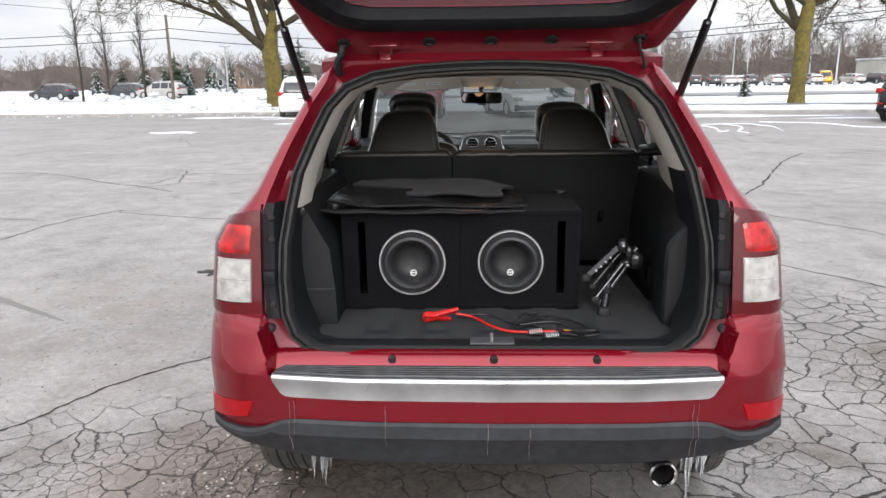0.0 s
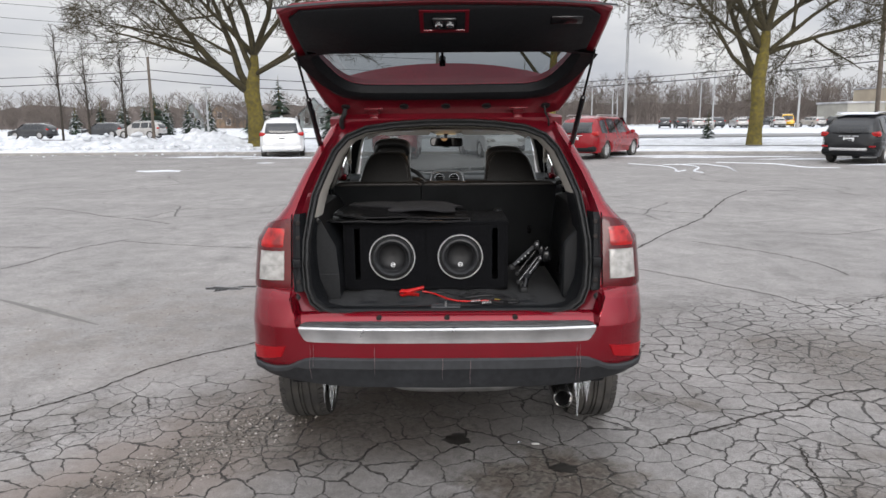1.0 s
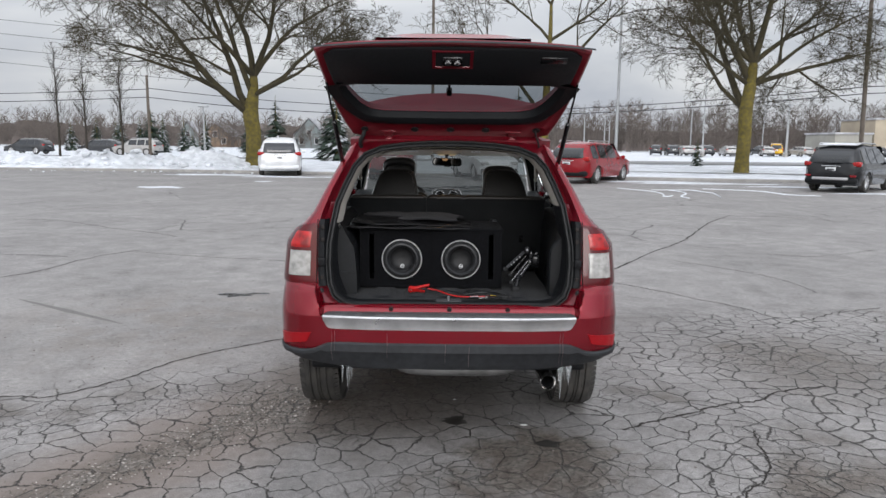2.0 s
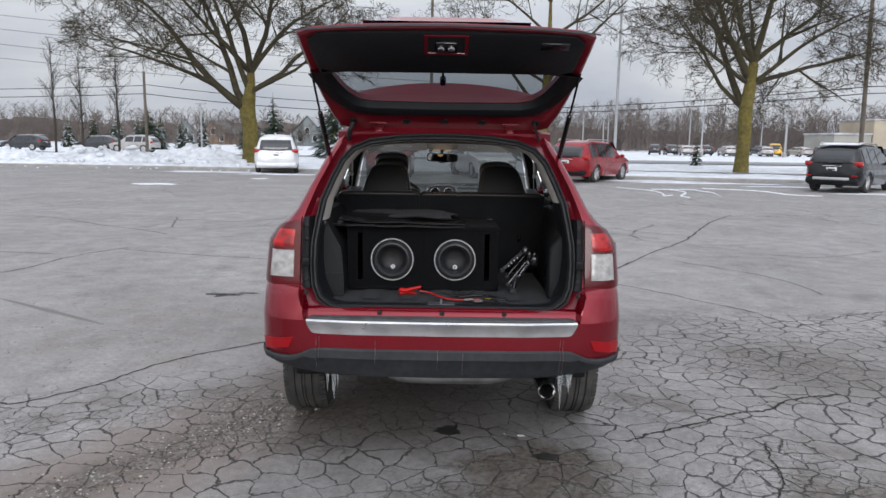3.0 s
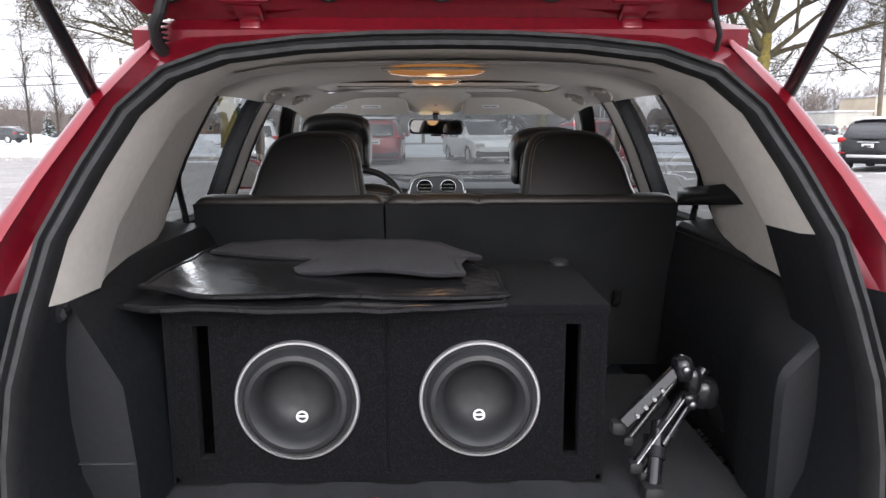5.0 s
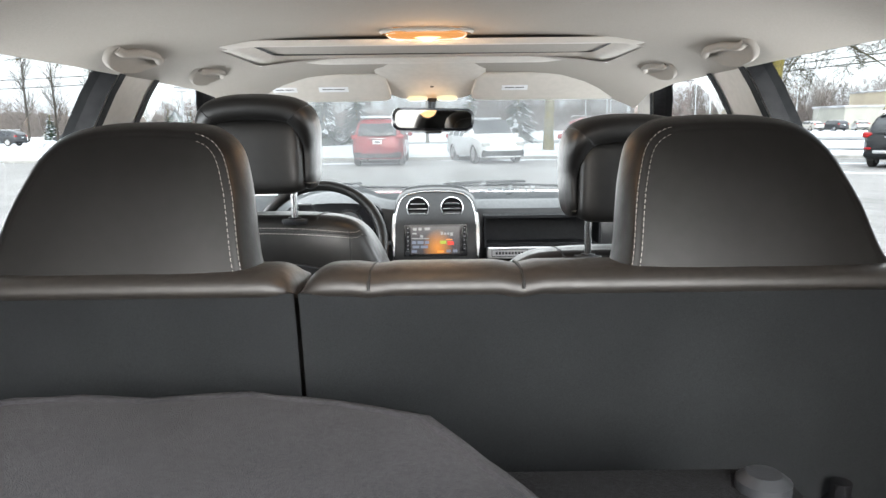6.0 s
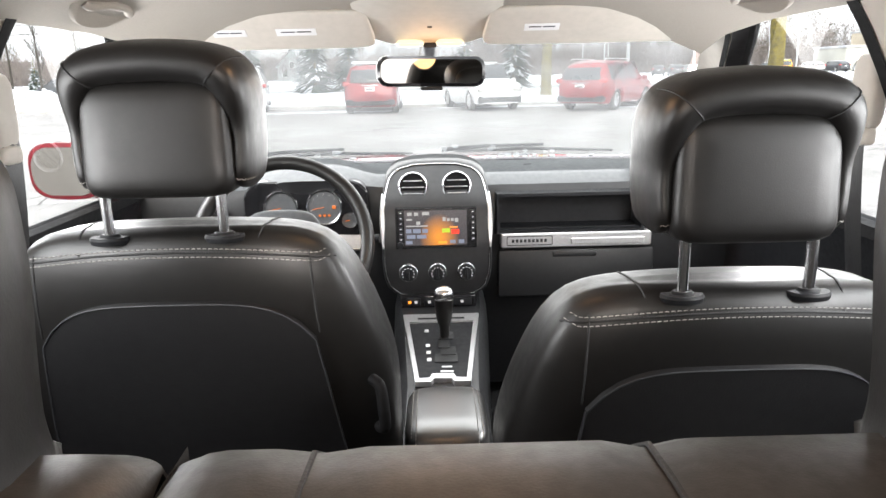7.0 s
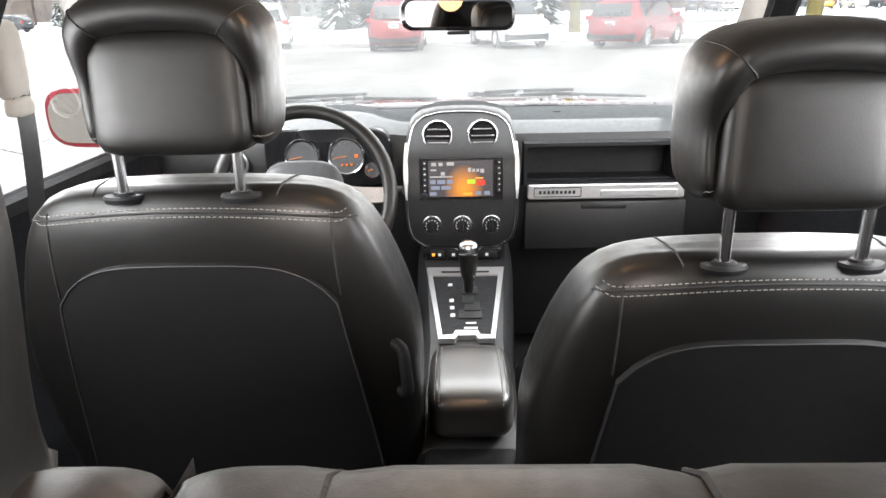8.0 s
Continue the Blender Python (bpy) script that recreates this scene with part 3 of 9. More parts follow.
for i in range(41):
    x = -0.645 + 1.29 * i / 40
    e = 0.012 * smooth01((abs(x) - 0.60) / 0.045)
    y = y_bumper(x)
    rows_s.append([Vector((x, y + 0.000, 0.738)), Vector((x, y - 0.012, 0.737)), Vector((x, y - 0.018, 0.730)), Vector((x, y - 0.017, 0.722)), Vector((x, y - 0.011, 0.715)), Vector((x * (1 - 0.032 * e / 0.012), y - 0.006, 0.668 + e * 0.6)), Vector((x * (1 - 0.034 * e / 0.012), y + 0.008, 0.664 + e * 0.5))])
vs = grid_faces(bm, rows_s)
cap(bm, vs[0]), cap(bm, vs[-1])
M_STRIP = material("weathered_chrome", (0.74, 0.74, 0.75), (0.54, 0.54, 0.55), 0.26, 18, metal=0.9, rough2=0.5, stain=0.25, stain_scale=9)
part("chrome_strip", bm, M_STRIP, bumper, "weathered chrome strip")
M_SALT = material("dried_salt", (0.30, 0.24, 0.24), (0.20, 0.12, 0.13), 0.9, 60)
rng = random.Random(31)
for x, z_a, z_b in ((-0.60, 0.655, 0.50), (-0.585, 0.655, 0.56), (-0.315, 0.65, 0.52), (-0.02, 0.60, 0.50), (0.10, 0.59, 0.48), (0.565, 0.655, 0.49), (0.58, 0.655, 0.47)):
    bm = bmesh.new()
    rows_s = []
    for i in range(15):
        z = z_a + (z_b - z_a) * i / 14
        w = 0.0010 * rng.uniform(0.5, 1.4) * (1 - 0.5 * i / 14)
        deep = 0.0175 if z < valance_top(x) + 0.001 and z > valance_top(x) - 0.05 else 0.0055 if z > valance_top(x) else 0.004
        xx = x + 0.004 * noise.noise((z * 20, x, 0))
        rows_s.append([Vector((xx - w, y_bumper(xx) - deep + 0.003, z)), Vector((xx, y_bumper(xx) - deep, z)), Vector((xx + w, y_bumper(xx) - deep + 0.003, z))])
    grid_faces(bm, rows_s)
    part("salt_streak", bm, M_SALT, bumper, "dried white salt streak")
M_REFLECT = material("red_reflector", (0.30, 0.0016, 0.006), (0.22, 0.0012, 0.005), 0.3, 300, bump=0.1, bump_scale=500, coat=0.25, spec=0.3)
for sgn in (-1, 1):
    bm = bmesh.new()
    rows_s = []
    for i in range(15):
        u = i / 14
        row = []
        for n_, v in enumerate((0, 0, 0.06, 0.5, 0.94, 1, 1)):
            x = (0.703 + 0.024 * v) * (1 - u) + (0.884 - 0.010 * v) * u
            z = (0.643 - 0.050 * v) * (1 - u) + (0.617 - 0.058 * v) * u
            p = bumper_point(x, z, -0.006 if n_ in (0, 6) or i in (0, 14) else 0.005)
            row.append(Vector((sgn * p.x * (1 + 0.006 * u), p.y, p.z)))
        rows_s.append(row)
    grid_faces(bm, rows_s)
    part("reflector", bm, M_REFLECT, bumper, "red bumper reflector", smooth=50)

# ---- opening: jambs, gutter, seal ----
def loop(pts, y_of, dy=0.0, grow=0.0):
    """A closed loop from a half outline of (x, z), grown outward."""
    half = []
    for i, (x, z) in enumerate(pts):
        a, b = pts[max(i - 1, 0)], pts[min(i + 1, len(pts) - 1)]
        t = Vector((b[0] - a[0], b[1] - a[1])).normalized()
        nx, nz = t.y, -t.x
        half.append((x + nx * grow if 0 < i < len(pts) - 1 else x, z + nz * grow, y_of(z) + dy))
    full = half + [(-x, z, y) for x, z, y in reversed(half[1:-1])]
    return [Vector((x, y, z)) for x, z, y in full]


bm = bmesh.new()
grid_faces(bm, [loop(SEAL, y_seal, d, g) for d, g in ((0.03, 0.0), (-0.005, -0.003), (-0.018, 0.003), (-0.018, 0.011), (-0.006, 0.017), (-0.004, 0.020), (-0.014, 0.023), (-0.014, 0.029), (0.01, 0.032))], True)
part("seal", bm, M_RUBBER, car, "black rubber tailgate seal")
bm = bmesh.new()
outer = []
for p in loop(SEAL, y_seal, 0.0, 0.03):
    z, s = p.z, math.copysign(1, p.x) if abs(p.x) > 1e-6 else 0
    outer.append(p)
def jamb_edge(p, q):
    """The outer edge of the jamb beside a seal point."""
    z = p.z
    s = 1 if p.x > 0 else -1
    if z > 1.52 and abs(p.x) < 0.44:
        return Vector((p.x * 1.04, 0.60, 1.635 + 0.01 * (1 - (p.x / 0.5) ** 2)))
    if z < 0.80 and abs(p.x) < 0.55:
        return Vector((p.x * 1.05, 0.13, 0.745))
    zz = min(1.60, max(0.76, z + (0.03 if z > 1.3 else 0)))
    return Vector((s * (x_in(zz) + 0.006), y_in(zz) + 0.004, zz))
edge = [jamb_edge(p, None) for p in outer]
midl = [(a * 0.5 + b * 0.5) + Vector((0, 0.02 + 0.03 * smooth01((a.z - 1.18) / 0.06) * smooth01((1.58 - a.z) / 0.06), 0)) for a, b in zip(outer, edge)]
grid_faces(bm, [[p + Vector((0, 0.03, 0)) for p in outer], midl, edge], True)
part("jamb", bm, M_JAMB, car, "dark red painted tailgate jamb")
bm = bmesh.new()
LIP = [loop(SEAL, y_seal, 0.025, 0.001), loop(SEAL, y_seal, 0.06, -0.010), loop(SEAL, y_seal, 0.17, -0.014)]
for p in LIP[2]:
    if p.z < 0.83:
        p.y -= 0.10 * smooth01((0.83 - p.z) / 0.03)
        p.z -= 0.010 * smooth01((0.83 - p.z) / 0.03)
grid_faces(bm, LIP, True, skip=lambda i, j: LIP[0][j].z > 1.21)
part("opening_lip", bm, M_TRIM, car)
bm = bmesh.new()
grid_faces(bm, LIP, True, skip=lambda i, j: LIP[0][j].z <= 1.21)
part("pillar_lining", bm, M_BEIGE_P, car, "light beige rear pillar lining")
bm = bmesh.new()
grid_faces(bm, [[Vector((x, 0.578, 1.575 + 0.03 * (1 - abs(x) / 0.56))), Vector((x, 0.572, 1.625)), Vector((x, 0.60, 1.665 - 0.03 * (x / 0.56) ** 4)), Vector((x, 0.66, 1.672 - 0.05 * (x / 0.56) ** 4))] for x in [-0.565 + 1.13 * k / 24 for k in range(25)]])
part("roof_gutter", bm, M_JAMB, car, "dark red gutter under the hinges")

# ---- tail lamps, gutters, exhaust, icicles ----
M_LAMP_RED = material("red_lamp_lens", (0.090, 0.0015, 0.004), (0.065, 0.001, 0.003), 0.10, 90, coat=0.3, spec=0.35, stain=0.15)
M_LAMP_BRIGHT = material("bright_red_lens", (0.48, 0.006, 0.006), (0.17, 0.003, 0.004), 0.22, 22, coat=0.35, bump=0.1, bump_scale=200)
M_LAMP_CLEAR = material("clear_lamp_lens", (0.40, 0.39, 0.375), (0.24, 0.235, 0.225), 0.15, 26, coat=0.8, bump=0.05, bump_scale=120)
M_BOLT = material("dull_bolt", (0.040, 0.034, 0.032), (0.024, 0.021, 0.02), 0.5, 80, metal=0.6)
M_ICE = material("ice", (0.9, 0.93, 0.95), (0.85, 0.88, 0.9), 0.06, 30, trans=0.9, ior=1.31, bump=0.2, bump_scale=60)


def corner_point(z, a, off, sgn):
    x = x_in(z) + (x_out(z) - x_in(z)) * math.sin(a) ** SQ + off * math.sin(a)
    y = y_in(z) + (y_out(z) - y_in(z)) * (1 - max(0, math.cos(a)) ** SQ) - off * math.cos(a)
    return Vector((sgn * x, y, z))


def corner_patch(z0, z1, a0, a1, off, sgn, nz=8, na=12, round_by=0.012, top=None):
    """A rounded shell over the rear corner of the body, between two heights and two turns."""
    bm = bmesh.new()
    rows = []
    for i in range(nz + 3):
        v = -0.001 if i == 0 else 1.001 if i == nz + 2 else (i - 1) / nz
        row = []
        for k in range(na + 3):
            u = -0.001 if k == 0 else 1.001 if k == na + 2 else (k - 1) / na
            edge = i in (0, nz + 2) or k in (0, na + 2)
            a = radians(a0 + (a1 - a0) * min(1, max(0, u)))
            zt = top(min(1, max(0, u))) if top else z1
            z = z0 + (zt - z0) * min(1, max(0, v))
            soft = round_by * (max(0, 1 - min(u, 1 - u) / 0.08) + max(0, 1 - min(v, 1 - v) / 0.08)) * 0.35
            row.append(corner_point(z, a, (-0.004 if edge else off - soft * 0.5), sgn))
        rows.append(row)
    grid_faces(bm, rows)
    return bm


for sgn in (-1, 1):
    top = lambda u: 1.19 - 0.035 * u - 0.03 * u ** 4
    lamp = part("tail_lamp", corner_patch(0.878, 1.19, 0.2, 88, 0.014, sgn, 12, 16, top=top), M_LAMP_RED, car, "red and clear tail lamp")
    part("reversing_lens", corner_patch(0.918, 1.046, 3.6, 39, 0.018, sgn), M_LAMP_CLEAR, lamp, "clear reversing lens")
    part("brake_lens", corner_patch(1.062, 1.146, 4.5, 40, 0.0165, sgn), M_LAMP_BRIGHT, lamp, "bright red brake lens")
    for zc, a_to in ((0.985, 38), (1.0445, 38), (0.920, 38)):
        bm = bmesh.new()
        tube(bm, [corner_point(zc, radians(4.0 + (a_to - 4.0) * k / 12), 0.0185, sgn) for k in range(13)], 0.0016, 6)
        part("lens_rib", bm, M_LAMP_CLEAR, lamp)
    bm = bmesh.new()
    tube(bm, [corner_point(0.921 + 0.123 * k / 8, radians(4.0), 0.0185, sgn) for k in range(9)], 0.0016, 6)
    part("lens_rib", bm, M_LAMP_CLEAR, lamp)
    # gutter beside the lamp
    bm = bmesh.new()
    rows = []
    for z in [0.86 + 0.345 * k / 14 for k in range(15)]:
        rows.append([Vector((sgn * x, y, z)) for x, y in ((0.642, y_seal(z) + 0.012), (0.648, y_seal(z) + 0.002), (0.660, y_in(z) + 0.010), (0.678, y_in(z) + 0.012), (0.690, y_in(z) + 0.004), (0.694, y_in(z) - 0.014))])
    grid_faces(bm, rows)
    gutter = part("gutter", bm, M_TRIM, car, "black plastic gutter")
    bm = bmesh.new()
    rbox(bm, (sgn * 0.668, 0.158, 0.992), (0.036, 0.03, 0.042), 0.005)
    bracket = part("bracket", bm, M_TRIM, gutter)
    bm = bmesh.new()
    lathe(bm, [(0.007, -0.001), (0.009, 0.002)], (sgn * 0.668, 0.142, 0.992), "y", 14)
    part("stud", bm, M_GLOSS, gutter)
    for z in (1.10, 0.905, 1.165):
        bm = bmesh.new()
        lathe(bm, [(0.011, 0.004), (0.011, -0.003), (0.008, -0.006), (0.0, -0.006)], (sgn * 0.667, y_in(z) + 0.008, z), "y", 14)
        part("stud", bm, M_BOLT, gutter)
    bm = bmesh.new()
    lathe(bm, [(0.014, 0.006), (0.014, -0.004), (0.010, -0.010), (0.0, -0.011)], (sgn * 0.668, 0.128, 0.842), "y", 18)
    part("buffer", bm, M_RUBBER, car, "small round rubber buffer")
for x in (-0.302, 0.0, 0.302):
    bm = bmesh.new()
    lathe(bm, [(0.012, 0.012), (0.012, -0.001), (0.009, -0.005), (0.005, -0.005), (0.004, -0.001), (0.0, -0.001)], (x, 0.095, 0.754), "y", 18)
    part("stud", bm, M_BOLT, car, "dull bolt on the painted ledge")
bm = bmesh.new()
lathe(bm, [(0.033, 0.012), (0.034, -0.006), (0.039, -0.012), (0.044, -0.007), (0.045, 0.004), (0.043, 0.02), (0.043, 0.25), (0.03, 0.30), (0.03, 0.7)], (0.530, 0.150, 0.352), "y", 32)
PIPE = bm
bm = bmesh.new()
lathe(bm, [(0.0325, 0.004), (0.032, 0.02), (0.031, 0.2), (0.0, 0.2)], (0.530, 0.150, 0.352), "y", 32)
pipe = part("exhaust_pipe", PIPE, material("sooty_chrome", (0.74, 0.73, 0.72), (0.5, 0.49, 0.48), 0.16, 25, metal=1.0), car, "sooty chrome exhaust pipe")
part("bore", bm, M_RUBBER, pipe, "sooty black bore")
bm = bmesh.new()
pillow(bm, (0.045, 0.37, 0.396), (0.68, 0.30, 0.115), 4, 8)
part("silencer", bm, material("dull_steel", (0.3, 0.3, 0.3), (0.2, 0.2, 0.2), 0.5, 12, metal=0.8), car, "dull steel silencer under the rear")
rng = random.Random(5)
for cx, n_ in ((-0.545, 5), (0.61, 9)):
    for k in range(n_):
        x = cx + rng.uniform(-0.03, 0.03)
        y = rng.uniform(0.09, 0.2)
        ln = rng.uniform(0.06, 0.11) if k else 0.19 if cx > 0 else 0.18
        r = 0.004 + ln * 0.035
        bm = bmesh.new()
        z0 = 0.462 if ln > 0.12 else 0.452
        pts = [(x + rng.uniform(-0.002, 0.002), y, z0 - ln * t) for t in (0, 0.15, 0.35, 0.6, 0.85, 1)]
        tube(bm, pts, [r * 1.5, r, r * 0.8, r * 0.55, r * 0.3, 0.0006], 8)
        single("icicle", bm, M_ICE, "clear icicle hanging under the rear bumper", "icicle", "icicles under the bumper")


# ---- tailgate, raised ----
def gate(x, s, h=0.0):
    """A place on the raised tailgate: across, metres from the hinge, metres outward."""
    return Vector((x, 0.585 - 0.876 * s + 0.483 * h, 1.655 + 0.483 * s + 0.876 * h))


def radial(outline, c, n=72):
    """Points of an outline at even turns round c."""
    out = []
    for k in range(n):
        a = 2 * math.pi * (k + 0.5) / n
        d = (math.cos(a), math.sin(a))
        best = None
        for i in range(len(outline)):
            (x1, y1), (x2, y2) = outline[i], outline[(i + 1) % len(outline)]
            ex, ey = x2 - x1, y2 - y1
            det = d[0] * -ey + ex * d[1]
            if abs(det) < 1e-9:
                continue
            bx, by = x1 - c[0], y1 - c[1]
            t = (bx * -ey + ex * by) / det
            u = (d[0] * by - d[1] * bx) / det
            if t > 0 and -1e-6 <= u <= 1 + 1e-6 and (best is None or t < best):
                best = t
        out.append((c[0] + d[0] * best, c[1] + d[1] * best))
    return out


def both(half):
    """A closed outline from its right half, given from the bottom to the top."""
    return half + [(-x, s) for x, s in reversed(half) if x > 1e-6]


GC = (0.0, 0.36)
G_OUT = radial(both([(0, -0.02), (0.50, -0.02), (0.555, 0.0), (0.585, 0.12), (0.61, 0.28), (0.632, 0.5), (0.645, 0.70), (0.648, 0.785), (0.63, 0.80), (0.4, 0.828), (0, 0.842)]), GC)
G_PANEL = radial(both([(0, 0.135), (0.40, 0.135), (0.47, 0.15), (0.52, 0.20), (0.555, 0.30), (0.585, 0.50), (0.605, 0.70), (0.605, 0.76), (0.58, 0.785), (0.4, 0.80), (0, 0.812)]), GC)
G_GLASS = radial(both([(0, 0.202), (0.36, 0.208), (0.42, 0.226), (0.47, 0.275), (0.52, 0.39), (0.55, 0.475), (0.545, 0.495), (0.52, 0.503), (0, 0.505)]), GC)
def gring(o, h, grow=1.0):
    return [gate(GC[0] + (x - GC[0]) * grow, GC[1] + (s - GC[1]) * grow, h) for x, s in o]
bm = bmesh.new()
grid_faces(bm, [gring(G_PANEL, 0.004, 0.98), gring(G_PANEL, 0.0), gring(G_OUT, -0.004, 0.985), gring(G_OUT, 0.004), gring(G_OUT, 0.016), gring(G_OUT, 0.036, 0.95), gring(G_OUT, 0.055, 0.88), gring(G_GLASS, 0.070, 1.12), gring(G_GLASS, 0.06, 1.02), gring(G_GLASS, 0.03, 1.02)], True)
tailgate = part("tailgate", bm, M_JAMB, car, "raised tailgate, dark red inside")
bm = bmesh.new()
grid_faces(bm, [gring(G_PANEL, 0.005), gring(G_PANEL, -0.010), gring(G_PANEL, -0.016, 0.975), gring(G_GLASS, -0.018, 1.17), gring(G_GLASS, -0.010, 1.06), gring(G_GLASS, 0.02, 1.0), gring(G_GLASS, 0.03, 1.03)], True)
part("inner_panel", bm, M_TRIM, tailgate, "black moulded tailgate inner panel")
bm = bmesh.new()
cap(bm, [bm.verts.new(p) for p in gring(G_GLASS, 0.034, 1.025)])
ob = part("rear_glass", bm, M_TINT, tailgate, "tinted rear glass")
ob.visible_shadow = False
bm = bmesh.new()
rows = []
for k in range(21):
    u = 2 * k / 20 - 1
    x = 0.57 * u
    reach = 0.125 * (1 - 0.6 * abs(u) ** 2.2)
    rows.append([gate(x, 0.0, 0.05), gate(x, 0.02 + 0.25 * reach, 0.065 + 0.5 * reach), gate(x, 0.05 + 0.5 * reach, 0.07 + reach), gate(x, 0.065 + 0.5 * reach, 0.066 + reach),
                 gate(x, 0.10 + 0.3 * reach, 0.07 + 0.4 * reach), gate(x, 0.14, 0.06), gate(x, 0.16, 0.05)])
vs = grid_faces(bm, rows)
cap(bm, vs[0]), cap(bm, vs[-1])
part("spoiler", bm, M_JAMB, tailgate, "dark red roof spoiler")
bm = bmesh.new()
b = bmesh.new()
rbox(b, (0, 0, 0), (0.012, 0.16, 0.014), 0.004)
rbox(b, (0, -0.08, 0.004), (0.03, 0.05, 0.03), 0.008)
merge(bm, b, Matrix.Translation(gate(-0.012, 0.43, 0.052)) @ Matrix(((1, 0, 0, 0), (0, -0.876, 0.483, 0), (0, 0.483, 0.876, 0), (0, 0, 0, 1))))
part("rear_wiper", bm, M_GLOSS, tailgate, "black rear wiper arm")
bm = bmesh.new()
rows = []
for k in range(13):
    u = 2 * k / 12 - 1
    b_ = 0.045 * (1 - u ** 6)
    rows.append([gate(0.36 * u, s, 0.040 + (b_ if 0 < i < 4 else 0)) for i, s in enumerate((0.56, 0.60, 0.70, 0.79, 0.82))])
grid_faces(bm, rows)
part("plate_housing", bm, M_RED, tailgate)
bm = bmesh.new()
edge_rows = [[gate(x * 1.0, s, h) for h in (-0.004, 0.002, 0.006)] for x, s in [(-0.66 + 1.32 * k / 24, 0.846 - 0.048 * abs(-1 + 2 * k / 24) ** 2.2) for k in range(25)]]
edge_rows = [[r[0], r[1], r[2], r[2] + Vector((0, 0.012, -0.006))] for r in edge_rows]
grid_faces(bm, edge_rows)
part("lower_edge", bm, M_BUMPER, tailgate, "pale lower edge of the tailgate")
# latch in its red recess
bm = bmesh.new()
o = [gate(x, s, -0.020) for x, s in ((-0.096, 0.665), (0.096, 0.665), (0.096, 0.80), (-0.096, 0.80))]
i1 = [gate(x, s, -0.020) for x, s in ((-0.082, 0.678), (0.082, 0.678), (0.082, 0.79), (-0.082, 0.79))]
i2 = [gate(x, s, 0.012) for x, s in ((-0.07, 0.69), (0.07, 0.69), (0.07, 0.782), (-0.07, 0.782))]
vs = grid_faces(bm, [[p + gate(0, 0, 0.03) - gate(0, 0, 0) for p in o], o, i1, i2], True)
cap(bm, vs[-1])
part("latch_recess", bm, M_JAMB, tailgate, "red recess round the latch")
def gate_matrix(x, s, h):
    m = Matrix(((1, 0, 0, 0), (0, -0.876, 0.483, 0), (0, 0.483, 0.876, 0), (0, 0, 0, 1)))
    return Matrix.Translation(gate(x, s, h)) @ m
bm = bmesh.new()
b = bmesh.new()
rbox(b, (0, 0, 0), (0.098, 0.06, 0.04), 0.008)
merge(bm, b, gate_matrix(0, 0.735, -0.012))
latch = part("latch", bm, M_GLOSS, tailgate, "black metal latch")
for x in (-0.022, 0.022):
    bm = bmesh.new()
    b = bmesh.new()
    lathe(b, [(0.015, 0.0), (0.015, -0.008), (0.011, -0.012), (0.0, -0.012)], (0, 0, 0), "z", 18)
    merge(bm, b, gate_matrix(x, 0.735, -0.032))
    part("stud", bm, M_CHROME, latch)
bm = bmesh.new()
b = bmesh.new()
rbox(b, (0, 0, 0), (0.125, 0.048, 0.012), 0.005)
merge(bm, b, gate_matrix(0.475, 0.735, -0.016))
part("pull_recess", bm, M_GLOSS, tailgate, "dark pull handle recess")
for x in (-0.48, -0.20, 0.0, 0.195, 0.478):
    bm = bmesh.new()
    b = bmesh.new()
    lathe(b, [(0.022, 0.004), (0.022, -0.006), (0.014, -0.008), (0.012, -0.003), (0.0, -0.003)], (0, 0, 0), "z", 18)
    merge(bm, b, gate_matrix(x, 0.062, -0.002))
    part("plug", bm, M_RUBBER, tailgate, "round black rubber plug")
for x in (-0.35, 0.35):
    bm = bmesh.new()
    b = bmesh.new()
    rbox(b, (0, 0.03, 0), (0.09, 0.014, 0.012), 0.004)
    rbox(b, (0, 0, 0), (0.05, 0.05, 0.012), 0.005)
    rbox(b, (0, -0.03, -0.01), (0.04, 0.03, 0.03), 0.006)
    merge(bm, b, gate_matrix(x, 0.015, -0.006))
    part("hinge", bm, M_JAMB, tailgate, "red painted hinge")
bm = bmesh.new()
tube(bm, [(-0.50, 0.56, 1.575), (-0.505, 0.53, 1.60), (-0.50, 0.51, 1.625), (-0.485, 0.50, 1.645), (-0.48, 0.505, 1.67)], [0.011] * 5, 10)
for k in range(9):
    t = k / 8
    p = Vector((-0.505 + 0.02 * t, 0.55 - 0.045 * t, 1.585 + 0.07 * t))
    lathe(bm, [(0.009, -0.002), (0.0135, 0), (0.009, 0.002)], p, "z", 10)
part("wire_conduit", bm, M_RUBBER, tailgate, "ribbed black wire conduit")
bm = bmesh.new()
tube(bm, [(0.50, 0.56, 1.58), (0.495, 0.53, 1.61), (0.475, 0.51, 1.65), (0.47, 0.505, 1.68)], 0.005, 8)
part("washer_hose", bm, M_RUBBER, tailgate, "thin black hose")
for sgn in (-1, 1):
    a, b_ = Vector((sgn * 0.60, 0.50, 1.485)), gate(sgn * 0.625, 0.52, -0.008)
    bm = bmesh.new()
    tube(bm, [a, a.lerp(b_, 0.02), a.lerp(b_, 0.55), a.lerp(b_, 0.56)], [0.009, 0.0125, 0.0125, 0.006], 12)
    strut = part("gas_strut", bm, M_GLOSS, car, "black gas strut")
    bm = bmesh.new()
    tube(bm, [a.lerp(b_, 0.56), b_], 0.0055, 10)
    part("rod", bm, M_GLOSS, strut)
    bm = bmesh.new()
    pillow(bm, a, (0.03, 0.03, 0.045), 3, 5)
    part("socket", bm, M_TRIM, strut)

